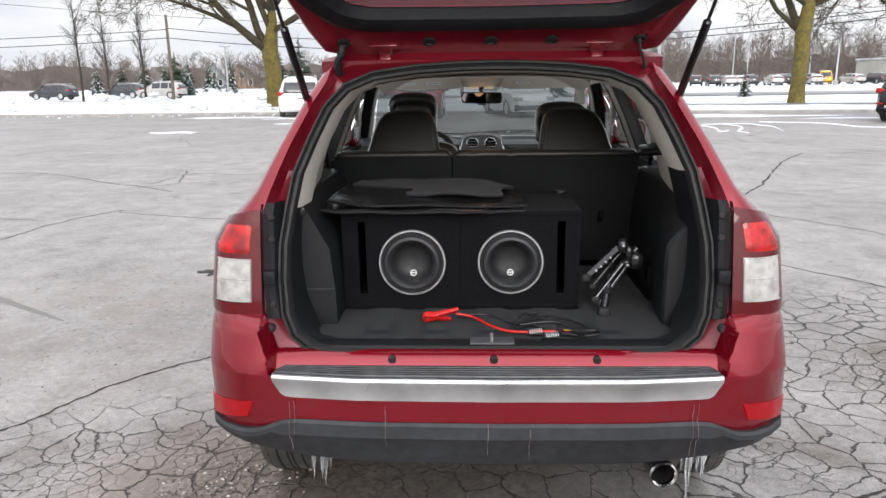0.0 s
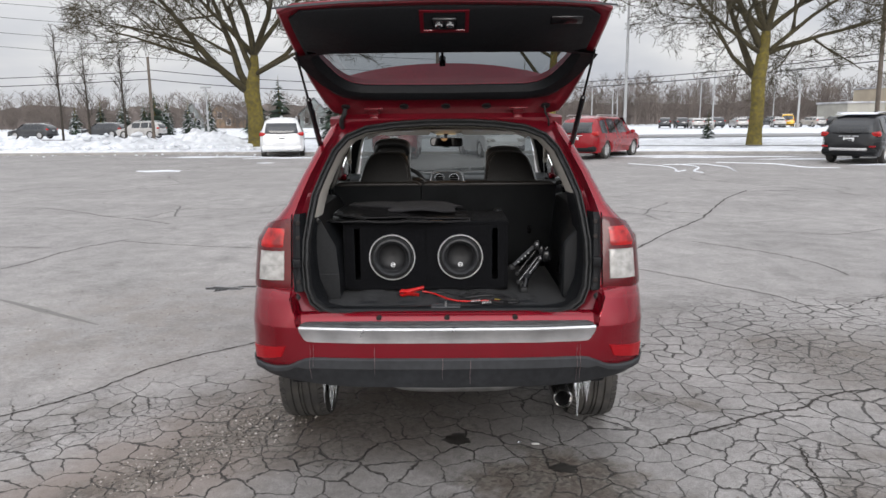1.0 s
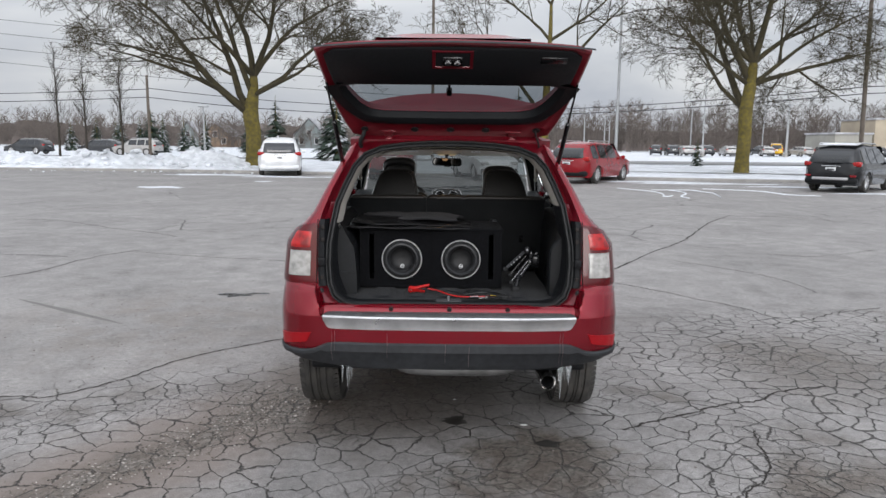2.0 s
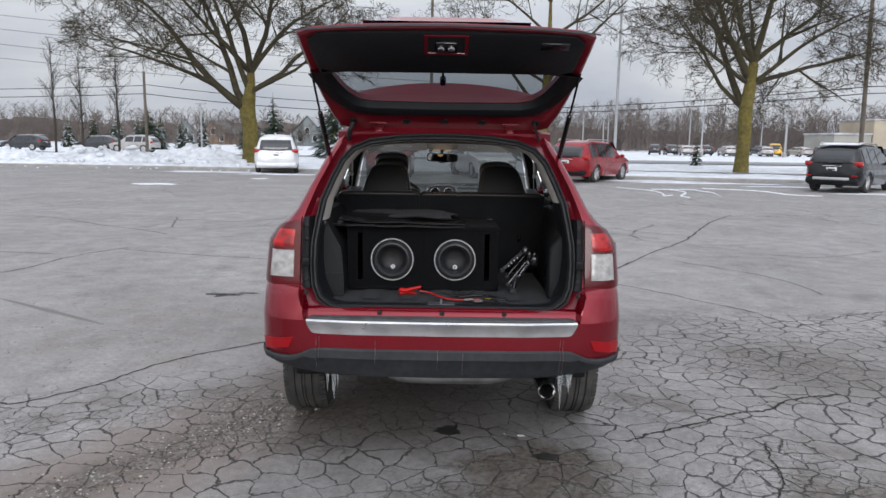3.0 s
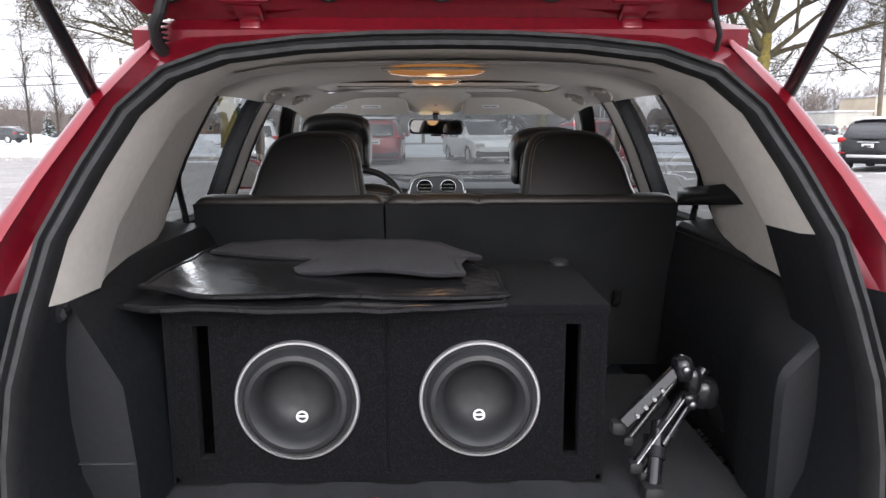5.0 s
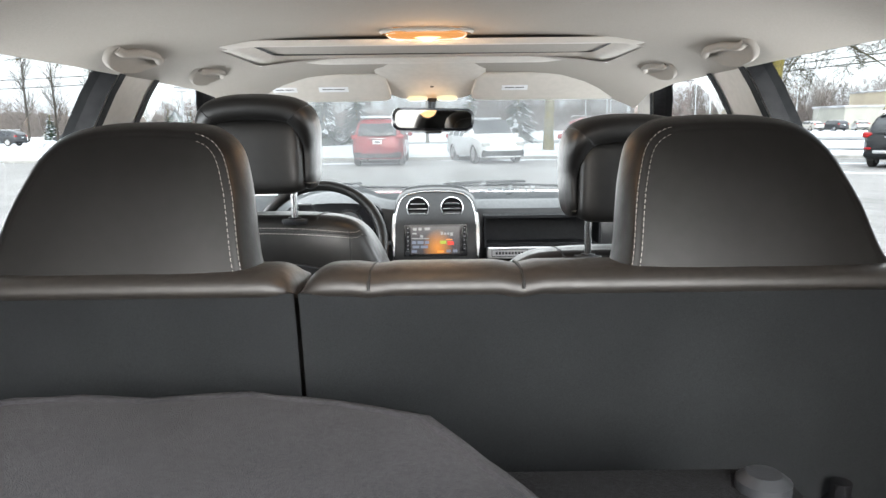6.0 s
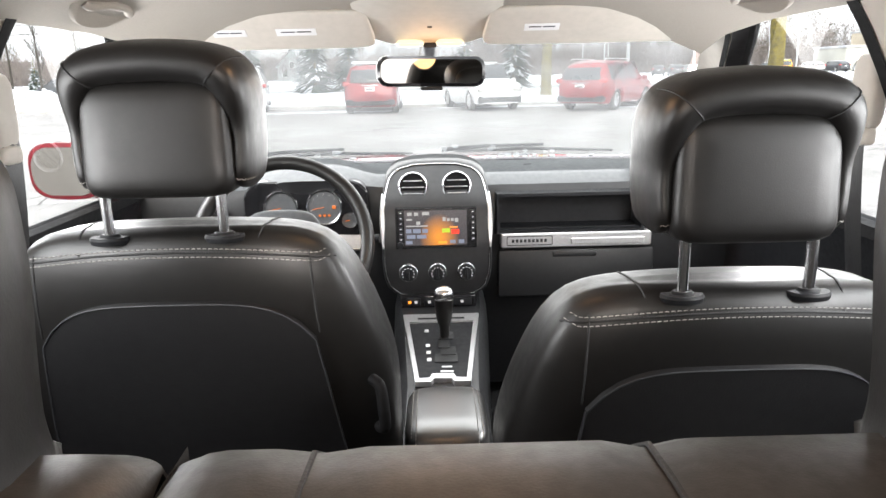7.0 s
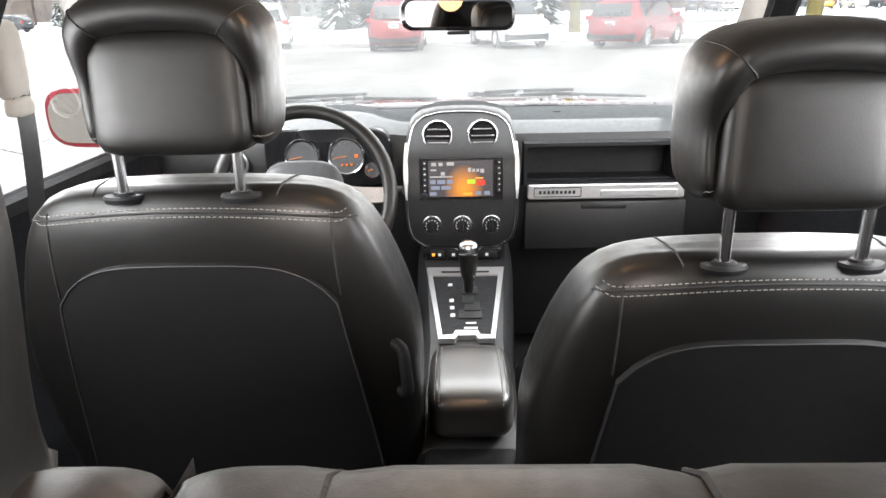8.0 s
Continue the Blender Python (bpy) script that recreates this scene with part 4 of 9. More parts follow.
# ---- cargo space ----
bm = bmesh.new()
rows = []
for i in range(57):
    x = -0.56 + 1.12 * i / 56
    rib = 0.010 * (1 if any(abs(x - c) < 0.055 for c in (-0.36, -0.18, 0.0, 0.18, 0.36)) else 0)
    rows.append([Vector((x, y, 0.784 + (rib if 0.24 < y < 0.9 else 0))) for y in (0.185, 0.235, 0.245, 0.45, 0.7, 0.9, 1.06)])
grid_faces(bm, rows)
M_FLOOR = material("dark_grey_floor_carpet", (0.010, 0.0107, 0.0122), (0.019, 0.020, 0.0225), 0.95, 300, bump=0.4, bump_scale=800, stain=0.25, stain_scale=5, spec=0.12, sheen=0.06)
part("cargo_floor", bm, M_FLOOR, car, "dark ribbed cargo carpet")
bm = bmesh.new()
rows = [[Vector((x, y, z)) for y, z in ((0.128, 0.772), (0.135, 0.784), (0.15, 0.789), (0.175, 0.789), (0.19, 0.785), (0.20, 0.78))] for x in [-0.58 + 1.16 * k / 20 for k in range(21)]]
grid_faces(bm, rows)
sill = part("sill_plate", bm, M_TRIM, car, "black plastic sill plate")
bm = bmesh.new()
rbox(bm, (-0.004, 0.162, 0.7895), (0.132, 0.056, 0.006), 0.002)
striker = part("striker_plate", bm, material("worn_grey_plastic", (0.075, 0.077, 0.083), (0.055, 0.057, 0.062), 0.5, 30, stain=0.25), sill, "worn grey striker plate")
bm = bmesh.new()
tube(bm, [(-0.005, 0.148, 0.790), (-0.005, 0.146, 0.802), (-0.005, 0.156, 0.806), (-0.005, 0.176, 0.806), (-0.005, 0.178, 0.79)], 0.005, 8)
part("striker", bm, M_SATIN, sill, "bright steel striker")


def section(bm, pts, ys, taper=None):
    """A trim of constant (x, z) section along y."""
    rows = []
    for y in ys:
        k = taper(y) if taper else 0
        rows.append([Vector((x + k * (1 if x > 0 else -1), y, z)) for x, z in pts])
    vs = grid_faces(bm, rows)
    cap(bm, vs[0])
    return bm


bm = bmesh.new()
left = [(-0.70, 0.77), (-0.515, 0.78), (-0.505, 0.79), (-0.508, 0.90), (-0.520, 1.035), (-0.527, 1.05), (-0.60, 1.185), (-0.615, 1.20), (-0.74, 1.215)]
section(bm, left, [0.325, 0.33, 0.5, 0.8, 1.05])
rows = [[Vector((-0.66, y_seal(0.8 + 0.4 * k / 8) + 0.08, 0.8 + 0.4 * k / 8)), Vector((-0.64, 0.328, 0.8 + 0.4 * k / 8))] for k in range(9)]
grid_faces(bm, rows)
M_HOUSING = material("dark_grey_side_trim", (0.0105, 0.0116, 0.0132), (0.0080, 0.0088, 0.0102), 0.45, 90, spec=0.35, bump=0.12, bump_scale=700, stain=0.2)
wt = part("wheel_housing_trim", bm, M_HOUSING, car, "black plastic wheel housing trim")
bm = bmesh.new()
rbox(bm, (-0.575, 0.322, 0.905), (0.13, 0.006, 0.003), 0.001)
part("seam", bm, M_BUMPER, wt)
bm = bmesh.new()
lathe(bm, [(0.012, 0.0), (0.012, -0.012), (0.006, -0.014), (0.006, -0.02), (0.014, -0.022), (0.0, -0.024)], (-0.60, 0.32, 1.165), "y", 14)
part("hook", bm, M_GLOSS, wt)
bm = bmesh.new()
rows = []
for y, pts in ((0.322, ((0.70, 1.125), (0.628, 1.112), (0.612, 1.104), (0.566, 1.052), (0.558, 1.038), (0.554, 1.01), (0.552, 0.795), (0.56, 0.77))),
               (0.334, ((0.70, 1.138), (0.624, 1.124), (0.604, 1.112), (0.556, 1.058), (0.549, 1.042), (0.546, 1.01), (0.544, 0.795), (0.55, 0.77))),
               (0.46, ((0.72, 1.172), (0.628, 1.160), (0.608, 1.146), (0.566, 1.075), (0.556, 1.048), (0.552, 1.01), (0.550, 0.795), (0.56, 0.77))),
               (0.52, ((0.73, 1.188), (0.634, 1.178), (0.616, 1.164), (0.584, 1.085), (0.578, 1.052), (0.575, 1.01), (0.570, 0.795), (0.58, 0.77))),
               (0.80, ((0.75, 1.212), (0.636, 1.202), (0.622, 1.190), (0.604, 1.10), (0.598, 1.056), (0.594, 1.01), (0.584, 0.795), (0.59, 0.77))),
               (1.05, ((0.76, 1.215), (0.632, 1.206), (0.620, 1.195), (0.606, 1.11), (0.600, 1.06), (0.596, 1.01), (0.586, 0.795), (0.59, 0.77)))):
    rows.append([Vector((x, y, z)) for x, z in pts])
vs = grid_faces(bm, [[Vector((0.68, 0.320, min(p.z, 1.10))) for p in rows[0]]] + rows)
rows = [[Vector((0.66, y_seal(0.8 + 0.4 * k / 8) + 0.08, 0.8 + 0.4 * k / 8)), Vector((0.64, 0.328, 0.8 + 0.4 * k / 8))] for k in range(9)]
grid_faces(bm, rows)
wt2 = part("wheel_housing_trim", bm, M_HOUSING, car, "black plastic side trim with a storage bin")
bm = bmesh.new()
lathe(bm, [(0.010, 0.0), (0.010, -0.012), (0.005, -0.014), (0.005, -0.02), (0.012, -0.022), (0.0, -0.024)], (0.632, 0.335, 1.135), "y", 14)
part("hook", bm, M_GLOSS, wt2)
# thin black panel standing in for the shaded hollow of the bin
bm = bmesh.new()
rbox(bm, (0.580, 0.62, 0.90), (0.004, 0.15, 0.14), 0.0015, m=Matrix.Rotation(radians(4), 4, "Y"))
part("bin_hollow", bm, M_GLOSS, wt2)
# shelf ledges beside the rear seat
for sgn in (-1, 1):
    bm = bmesh.new()
    rows = [[Vector((sgn * min(x, lim), y, z)) for x, z in ((0.80, 1.195), (0.66, 1.193), (0.625, 1.19), (0.615, 1.18))] for y, lim in ((0.42, 0.66), (0.5, 0.67), (0.7, 0.70), (0.9, 0.73), (1.15, 0.76))]
    grid_faces(bm, rows)
    part("side_ledge", bm, M_TRIM, car)
    bm = bmesh.new()
    tube(bm, [(sgn * 0.655, 1.0, 1.37), (sgn * 0.665, 1.03, 1.30), (sgn * 0.66, 1.06, 1.20), (sgn * 0.64, 1.08, 1.02)], 0.008, 6)
    part("seat_belt", bm, M_GLOSS, car, "black seat belt webbing")
    bm = bmesh.new()
    rbox(bm, (sgn * 0.655, 0.99, 1.385), (0.02, 0.05, 0.05), 0.008)
    part("belt_guide", bm, M_BEIGE_P, car)

# broad beige trim between the opening and the rear doors
for sgn in (-1, 1):
    bm = bmesh.new()
    rows = []
    for k in range(13):
        z = 1.185 + 0.365 * k / 12
        xs = interp(z, [1.18, 1.28, 1.38, 1.47, 1.528, 1.56], [0.594, 0.576, 0.54, 0.50, 0.452, 0.40])
        far = x_mid(z) - 0.062
        rows.append([Vector((sgn * x, y, z)) for x, y in ((xs, y_seal(z) + 0.165), (xs + 0.012, y_seal(z) + 0.22), (xs + 0.3 * (far - xs), 0.80 if z < 1.4 else 0.84), (xs + 0.62 * (far - xs), 0.98), (far, 1.13))])
    grid_faces(bm, rows)
    part("quarter_trim", bm, M_BEIGE_P, car, "broad beige quarter trim", smooth=60)
bm = bmesh.new()
grid_faces(bm, [[Vector((x, y, z + 0.022)), Vector((x - 0.002, y, z)), Vector((x, y, z - 0.022))] for x, y, z in ((0.590, 0.56, 1.325), (0.586, 0.72, 1.306), (0.592, 0.88, 1.288), (0.606, 1.02, 1.272))])
part("seat_belt", bm, M_GLOSS, car, "black seat belt across the quarter trim")

# ---- subwoofer enclosure ----
M_BOXC = material("speckled_box_carpet", (0.0040, 0.0042, 0.0048), (0.0145, 0.0145, 0.017), 0.95, 350, spread=(0.45, 0.75), bump=0.5, bump_scale=700, spec=0.08, sheen=0.02)
sub = thing("subwoofer_enclosure", "black carpeted subwoofer box with two woofers on the cargo floor", "speaker", (-0.103, 0.655, 0.791))
SX, SY, SZ = -0.103, 0.655, 0.791


def local(bm, at):
    bmesh.ops.translate(bm, vec=(-at[0], -at[1], -at[2]), verts=bm.verts)
    return bm


bm = bmesh.new()
F = 0.462
x0, x1, z0, z1 = -0.505, 0.298, 0.793, 1.131
ports = ((-0.452, -0.424), (0.222, 0.250))
slots_z = (0.842, 1.098)
WOOFERS = ((-0.267, 0.957, 0.114), (0.066, 0.958, 0.111))
for (a, b_), (cx, cz, R) in zip(((ports[0][1], -0.108), (-0.100, ports[1][0])), WOOFERS):
    rect = radial([(a, z0), (b_, z0), (b_, z1), (a, z1)], (cx, cz), 96)
    hole = [(cx + 0.9 * R * math.cos(2 * math.pi * (k + 0.5) / 96), cz + 0.9 * R * math.sin(2 * math.pi * (k + 0.5) / 96)) for k in range(96)]
    bm = bmesh.new()
    grid_faces(bm, [[Vector((x, F + 0.024, z)) for x, z in rect], [Vector((x, F, z)) for x, z in rect], [Vector((x, F, z)) for x, z in hole], [Vector((x, F + 0.024, z)) for x, z in hole]], True)
    part("baffle", local(bm, (SX, SY, SZ)), M_BOXC, sub)
for a, b_, lo, hi in ((x0, ports[0][0], z0, z1), (ports[0][0], ports[0][1], z0, slots_z[0]), (ports[0][0], ports[0][1], slots_z[1], z1),
                      (ports[1][0], ports[1][1], z0, slots_z[0]), (ports[1][0], ports[1][1], slots_z[1], z1), (ports[1][1], x1, z0, z1), (-0.110, -0.098, z0, z1)):
    bm = bmesh.new()
    rbox(bm, ((a + b_) / 2, F + (0.012 if a > -0.109 or b_ < -0.11 else 0.016), (lo + hi) / 2), (b_ - a, 0.024, hi - lo), 0)
    part("panel", local(bm, (SX, SY, SZ)), M_BOXC, sub)
for at_, size_ in (((SX, 0.855, (z0 + z1) / 2), (x1 - x0, 0.02, z1 - z0)), ((SX, 0.663, z1 - 0.006), (x1 - x0 + 0.006, 0.410, 0.02)), ((SX, 0.66, z0 + 0.009), (x1 - x0, 0.40, 0.018)),
                   ((x0 + 0.009, 0.66, (z0 + z1) / 2), (0.018, 0.40, z1 - z0)), ((x1 - 0.009, 0.66, (z0 + z1) / 2), (0.018, 0.40, z1 - z0))):
    bm = bmesh.new()
    rbox(bm, at_, size_, 0.005)
    part("panel", local(bm, (SX, SY, SZ)), M_BOXC, sub)
M_CONE = material("matt_cone", (0.016, 0.016, 0.017), (0.012, 0.012, 0.013), 0.5, 60)
M_SURR = material("foam_surround", (0.022, 0.023, 0.025), (0.017, 0.0175, 0.019), 0.42, 40)
for cx, cz, R in WOOFERS:
    k = R / 0.114
    bm = bmesh.new()
    lathe(bm, [(0.1005 * k, -0.004), (0.098 * k, -0.016), (0.092 * k, -0.025), (0.084 * k, -0.027), (0.076 * k, -0.021), (0.070 * k, -0.008), (0.0665 * k, 0.008)], (cx, F, cz), "y", 64)
    woofer = part("woofer", local(bm, (SX, SY, SZ)), M_SURR, sub, "black woofer with a bright trim ring")
    bm = bmesh.new()
    lathe(bm, [(0.114 * k, 0.0), (0.1145 * k, -0.006), (0.112 * k, -0.010), (0.1085 * k, -0.010), (0.107 * k, -0.006)], (cx, F, cz), "y", 64)
    part("trim_ring", local(bm, (SX, SY, SZ)), M_SATIN, woofer, "brushed silver trim ring")
    bm = bmesh.new()
    lathe(bm, [(0.107 * k, -0.006), (0.099 * k, -0.005)], (cx, F, cz), "y", 64)
    part("gasket", local(bm, (SX, SY, SZ)), M_RUBBER, woofer)
    bm = bmesh.new()
    lathe(bm, [(0.067 * k, 0.006), (0.061 * k, 0.022), (0.048 * k, 0.033), (0.03 * k, 0.039), (0.0, 0.041)], (cx, F, cz), "y", 48)
    part("cone", local(bm, (SX, SY, SZ)), M_CONE, woofer)
    bm = bmesh.new()
    lathe(bm, [(0.0115, 0.0), (0.0115, -0.002), (0.008, -0.002), (0.008, 0.0)], (cx + 0.001, F + 0.028, cz - 0.044), "y", 24)
    rbox(bm, (cx + 0.001, F + 0.028, cz - 0.044), (0.016, 0.003, 0.004), 0.001)
    part("badge", local(bm, (SX, SY, SZ)), M_PAINT_W, woofer, "small round white badge")
bm = bmesh.new()
lathe(bm, [(0.022, 0.0), (0.022, 0.012), (0.014, 0.018), (0.0, 0.018)], (0.272, 0.83, 1.131), "z", 18)
part("corner_cap", local(bm, (SX, SY, SZ)), M_BUMPER, sub)


# ---- folded mats on the box ----
def mat_slab(name, outline, z, thick, mtl, label, wave=0.004, edge=None, seed=0, tilt=(0, 0), rim=True):
    """A floppy mat from an outline of (x, y): a rim and a field, gently wavy."""
    c = (sum(p[0] for p in outline) / len(outline), sum(p[1] for p in outline) / len(outline))
    fine = []
    for i in range(len(outline)):
        a, b_ = Vector(outline[i]), Vector(outline[(i + 1) % len(outline)])
        n_ = max(1, int((b_ - a).length / 0.03))
        fine += [a.lerp(b_, k / n_) for k in range(n_)]
    def inset(d):
        out = []
        m_ = len(fine)
        for i in range(m_):
            t = (fine[(i + 1) % m_] - fine[i - 1]).normalized()
            out.append(fine[i] + Vector((-t.y, t.x)) * d)
        return out
    area = sum(fine[i].x * fine[(i + 1) % len(fine)].y - fine[(i + 1) % len(fine)].x * fine[i].y for i in range(len(fine)))
    sg = 1 if area > 0 else -1
    def lift(p):
        return wave * (noise.noise((p.x * 6 + seed, p.y * 6, seed)) * 2 + noise.noise((p.x * 17, p.y * 17, seed)) * 0.5) + tilt[0] * (p.x - c[0]) + tilt[1] * (p.y - c[1])
    bm = bmesh.new()
    rows = []
    for d, h in ((0.004, 0.0), (0.0, thick * 0.3), (0.0, thick * 0.8), (0.004, thick), (0.010, thick), (0.013, thick * 0.75), (0.03, thick * 0.78)):
        rows.append([Vector((p.x, p.y, z + h + lift(p))) for p in inset(sg * d)])
    vs = grid_faces(bm, rows, True)
    for ring in (vs[0], vs[-1]):
        f = cap(bm, ring)
        if f:
            bmesh.ops.triangulate(bm, faces=[f])
    ob = single(name, bm, mtl, label, "mat", "car mats stacked on the box")
    return ob


M_VINYL = material("shiny_black_vinyl", (0.009, 0.009, 0.010), (0.014, 0.014, 0.015), 0.16, 25, bump=0.10, bump_scale=45)
mat_slab("floor_mat", [(-0.59, 0.45), (-0.50, 0.405), (-0.30, 0.41), (-0.11, 0.398), (-0.05, 0.42), (0.115, 0.46), (0.13, 0.66), (0.05, 0.84), (-0.25, 0.90), (-0.48, 0.88), (-0.59, 0.70)], 1.134, 0.012, M_VINYL,
         "shiny black folded mat on the subwoofer box", 0.004, seed=1, tilt=(0.0, 0.01))
mat_slab("floor_mat", [(-0.56, 0.50), (-0.42, 0.44), (-0.20, 0.455), (0.02, 0.45), (0.125, 0.49), (0.12, 0.68), (0.02, 0.86), (-0.3, 0.93), (-0.54, 0.90)], 1.150, 0.010, M_VINYL,
         "shiny black mat in the middle of the stack", 0.005, seed=4, tilt=(-0.02, 0.02))
mat_slab("floor_mat", [(-0.403, 0.748), (-0.285, 0.735), (-0.272, 0.715), (-0.30, 0.63), (-0.285, 0.60), (-0.255, 0.585), (0.0, 0.575), (0.046, 0.585), (0.035, 0.70), (0.050, 0.715), (0.088, 0.722), (0.075, 0.76), (0.03, 0.84), (0.0, 0.885), (-0.172, 0.95), (-0.40, 0.945), (-0.50, 0.90), (-0.52, 0.80)], 1.166, 0.010, M_MAT,
         "dark grey carpet mat with bound edge, atop the stack", 0.006, seed=8, tilt=(0.0, 0.02))

# ---- jump leads ----
M_CLAMP = material("red_plastic", (0.50, 0.012, 0.010), (0.38, 0.008, 0.008), 0.35, 40)
M_CABLE_K = material("black_cable", (0.014, 0.014, 0.015), (0.01, 0.01, 0.011), 0.4, 60)
leads = thing("jump_leads", "red and black jump leads lying on the cargo carpet", "cable", (0.048, 0.255, 0.79))
LO = (0.05, 0.33, 0.79)


def smooth_path(pts, n=6):
    pts = [Vector(p) for p in pts]
    out = []
    for i in range(len(pts) - 1):
        p0, p1, p2, p3 = pts[max(i - 1, 0)], pts[i], pts[i + 1], pts[min(i + 2, len(pts) - 1)]
        for k in range(n):
            t = k / n
            out.append(0.5 * ((2 * p1) + (p2 - p0) * t + (2 * p0 - 5 * p1 + 4 * p2 - p3) * t * t + (3 * p1 - p0 - 3 * p2 + p3) * t ** 3))
    return out + [pts[-1]]


bm = bmesh.new()
m = Matrix.Translation((-0.172, 0.385, 0.818)) @ Matrix.Rotation(radians(16), 4, "Z") @ Matrix.Rotation(radians(38), 4, "X")
for up, long_ in ((1, 0.062), (-1, 0.046)):
    b = bmesh.new()
    arm = smooth_path([(-0.050, 0, 0.004 * up), (-0.040, 0, 0.013 * up), (-0.015, 0, 0.008 * up), (0.010, 0, 0.013 * up), (long_, 0, 0.027 * up)], 4)
    rows = []
    for i, p in enumerate(arm):
        w = 0.010 - 0.004 * abs(2 * i / (len(arm) - 1) - 0.8)
        h = 0.0045 if i < len(arm) * 0.6 else 0.006
        rows.append([Vector((p.x, y, p.z + dz)) for y, dz in ((-w, -h), (-w * 0.4, -h * 1.25), (w * 0.4, -h * 1.25), (w, -h), (w, h), (w * 0.4, h * 1.25), (-w * 0.4, h * 1.25), (-w, h))])
    vs = grid_faces(b, rows, True)
    cap(b, vs[0]), cap(b, vs[-1])
    merge(bm, b, m)
b = bmesh.new()
lathe(b, [(0.004, -0.012), (0.009, -0.012), (0.009, 0.012), (0.004, 0.012)], (-0.004, 0, 0), "y", 14)
merge(bm, b, m)
clamp = part("clamp", local(bm, LO), M_CLAMP, leads, "red plastic spring clamp")
bm = bmesh.new()
for k in range(4):
    b = bmesh.new()
    rbox(b, (-0.047 + 0.005 * k, 0, 0), (0.0025, 0.012, 0.007), 0.001)
    merge(bm, b, m)
part("jaw", local(bm, LO), M_SATIN, clamp)
for name, mtl, pts, r in (("red_lead", M_CLAMP, [(-0.115, 0.425, 0.812), (-0.06, 0.42, 0.802), (-0.01, 0.36, 0.797), (0.04, 0.31, 0.796), (0.10, 0.295, 0.796), (0.19, 0.30, 0.797), (0.24, 0.28, 0.797)], 0.0042),
                          ("black_lead", M_CABLE_K, [(-0.11, 0.43, 0.802), (-0.02, 0.46, 0.797), (0.05, 0.40, 0.797), (0.12, 0.37, 0.797), (0.18, 0.31, 0.797), (0.26, 0.26, 0.798)], 0.0042),
                          ("black_lead", M_CABLE_K, [(0.10, 0.40, 0.797), (0.16, 0.45, 0.797), (0.24, 0.42, 0.797), (0.30, 0.34, 0.797), (0.33, 0.28, 0.797), (0.28, 0.26, 0.797)], 0.004),
                          ("black_lead", M_CABLE_K, [(0.09, 0.36, 0.797), (0.20, 0.37, 0.803), (0.27, 0.31, 0.797), (0.32, 0.31, 0.797)], 0.0045)):
    bm = bmesh.new()
    tube(bm, smooth_path(pts), r, 8)
    part(name, local(bm, LO), mtl, leads)
for x, y, a in ((0.14, 0.395, -20), (0.25, 0.275, -15), (0.11, 0.36, 30)):
    bm = bmesh.new()
    mm = Matrix.Translation((x, y, 0.806)) @ Matrix.Rotation(radians(a), 4, "Z")
    for up in (-1, 1):
        b = bmesh.new()
        rows = []
        for xx, z in [(-0.05, 0.002), (-0.035, 0.009), (-0.01, 0.008), (0.01, 0.005), (0.05, 0.012)]:
            rows.append([Vector((xx, yy, up * z + dz)) for yy, dz in ((-0.008, -0.002), (0.008, -0.002), (0.008, 0.003 * up), (-0.008, 0.003 * up))])
        vs = grid_faces(b, rows, True)
        cap(b, vs[0]), cap(b, vs[-1])
        merge(bm, b, mm)
    part("clamp", local(bm, LO), M_CABLE_K, leads, "black spring clamp")
for x, y in ((0.117, 0.292), (0.165, 0.262)):
    bm = bmesh.new()
    for k in range(6):
        rbox(bm, (x + 0.0072 * k, y + 0.0026 * k, 0.799), (0.0032, 0.034, 0.004), 0.001)
    part("striped_tag", local(bm, LO), M_PAINT_W, leads, "striped white tag")
    bm = bmesh.new()
    rbox(bm, (x + 0.016, y + 0.006, 0.796), (0.05, 0.040, 0.005), 0.002)
    part("plug_body", local(bm, LO), M_CABLE_K, leads)
bm = bmesh.new()
rbox(bm, (0.235, 0.288, 0.807), (0.03, 0.008, 0.004), 0.001)
part("yellow_label", local(bm, LO), material("yellow_label", (0.7, 0.55, 0.05), (0.6, 0.45, 0.04), 0.5), leads)

# ---- folded tripod stand ----
M_STEEL = material("dark_worn_steel", (0.22, 0.22, 0.23), (0.14, 0.14, 0.15), 0.35, 40, metal=1.0)
stand = thing("folded_stand", "black folded metal stand leaning on the side trim", "stand", (0.40, 0.48, 0.79))
TO = (0.40, 0.48, 0.79)
for a, b_, r in (((0.318, 0.445, 0.908), (0.430, 0.475, 1.008), 0.010), ((0.350, 0.435, 0.835), (0.452, 0.480, 0.958), 0.009), ((0.366, 0.425, 0.822), (0.470, 0.490, 0.945), 0.008),
                 ((0.372, 0.395, 0.804), (0.402, 0.470, 0.905), 0.014), ((0.395, 0.480, 0.860), (0.500, 0.520, 0.990), 0.012), ((0.345, 0.470, 0.870), (0.455, 0.500, 1.000), 0.007)):
    bm = bmesh.new()
    tube(bm, [a, b_], r, 12)
    leg = part("leg", local(bm, TO), M_GLOSS, stand)
    bm = bmesh.new()
    pillow(bm, a, (r * 2.8, r * 2.8, r * 2.6), 4, 4)
    part("foot", local(bm, TO), M_RUBBER, leg)
    way = (Vector(b_) - Vector(a)).normalized()
    bm = bmesh.new()
    tube(bm, [Vector(a).lerp(Vector(b_), 0.55) - way * 0.010, Vector(a).lerp(Vector(b_), 0.55) + way * 0.010], r * 1.25, 12)
    part("collar", local(bm, TO), M_TRIM, leg)
bm = bmesh.new()
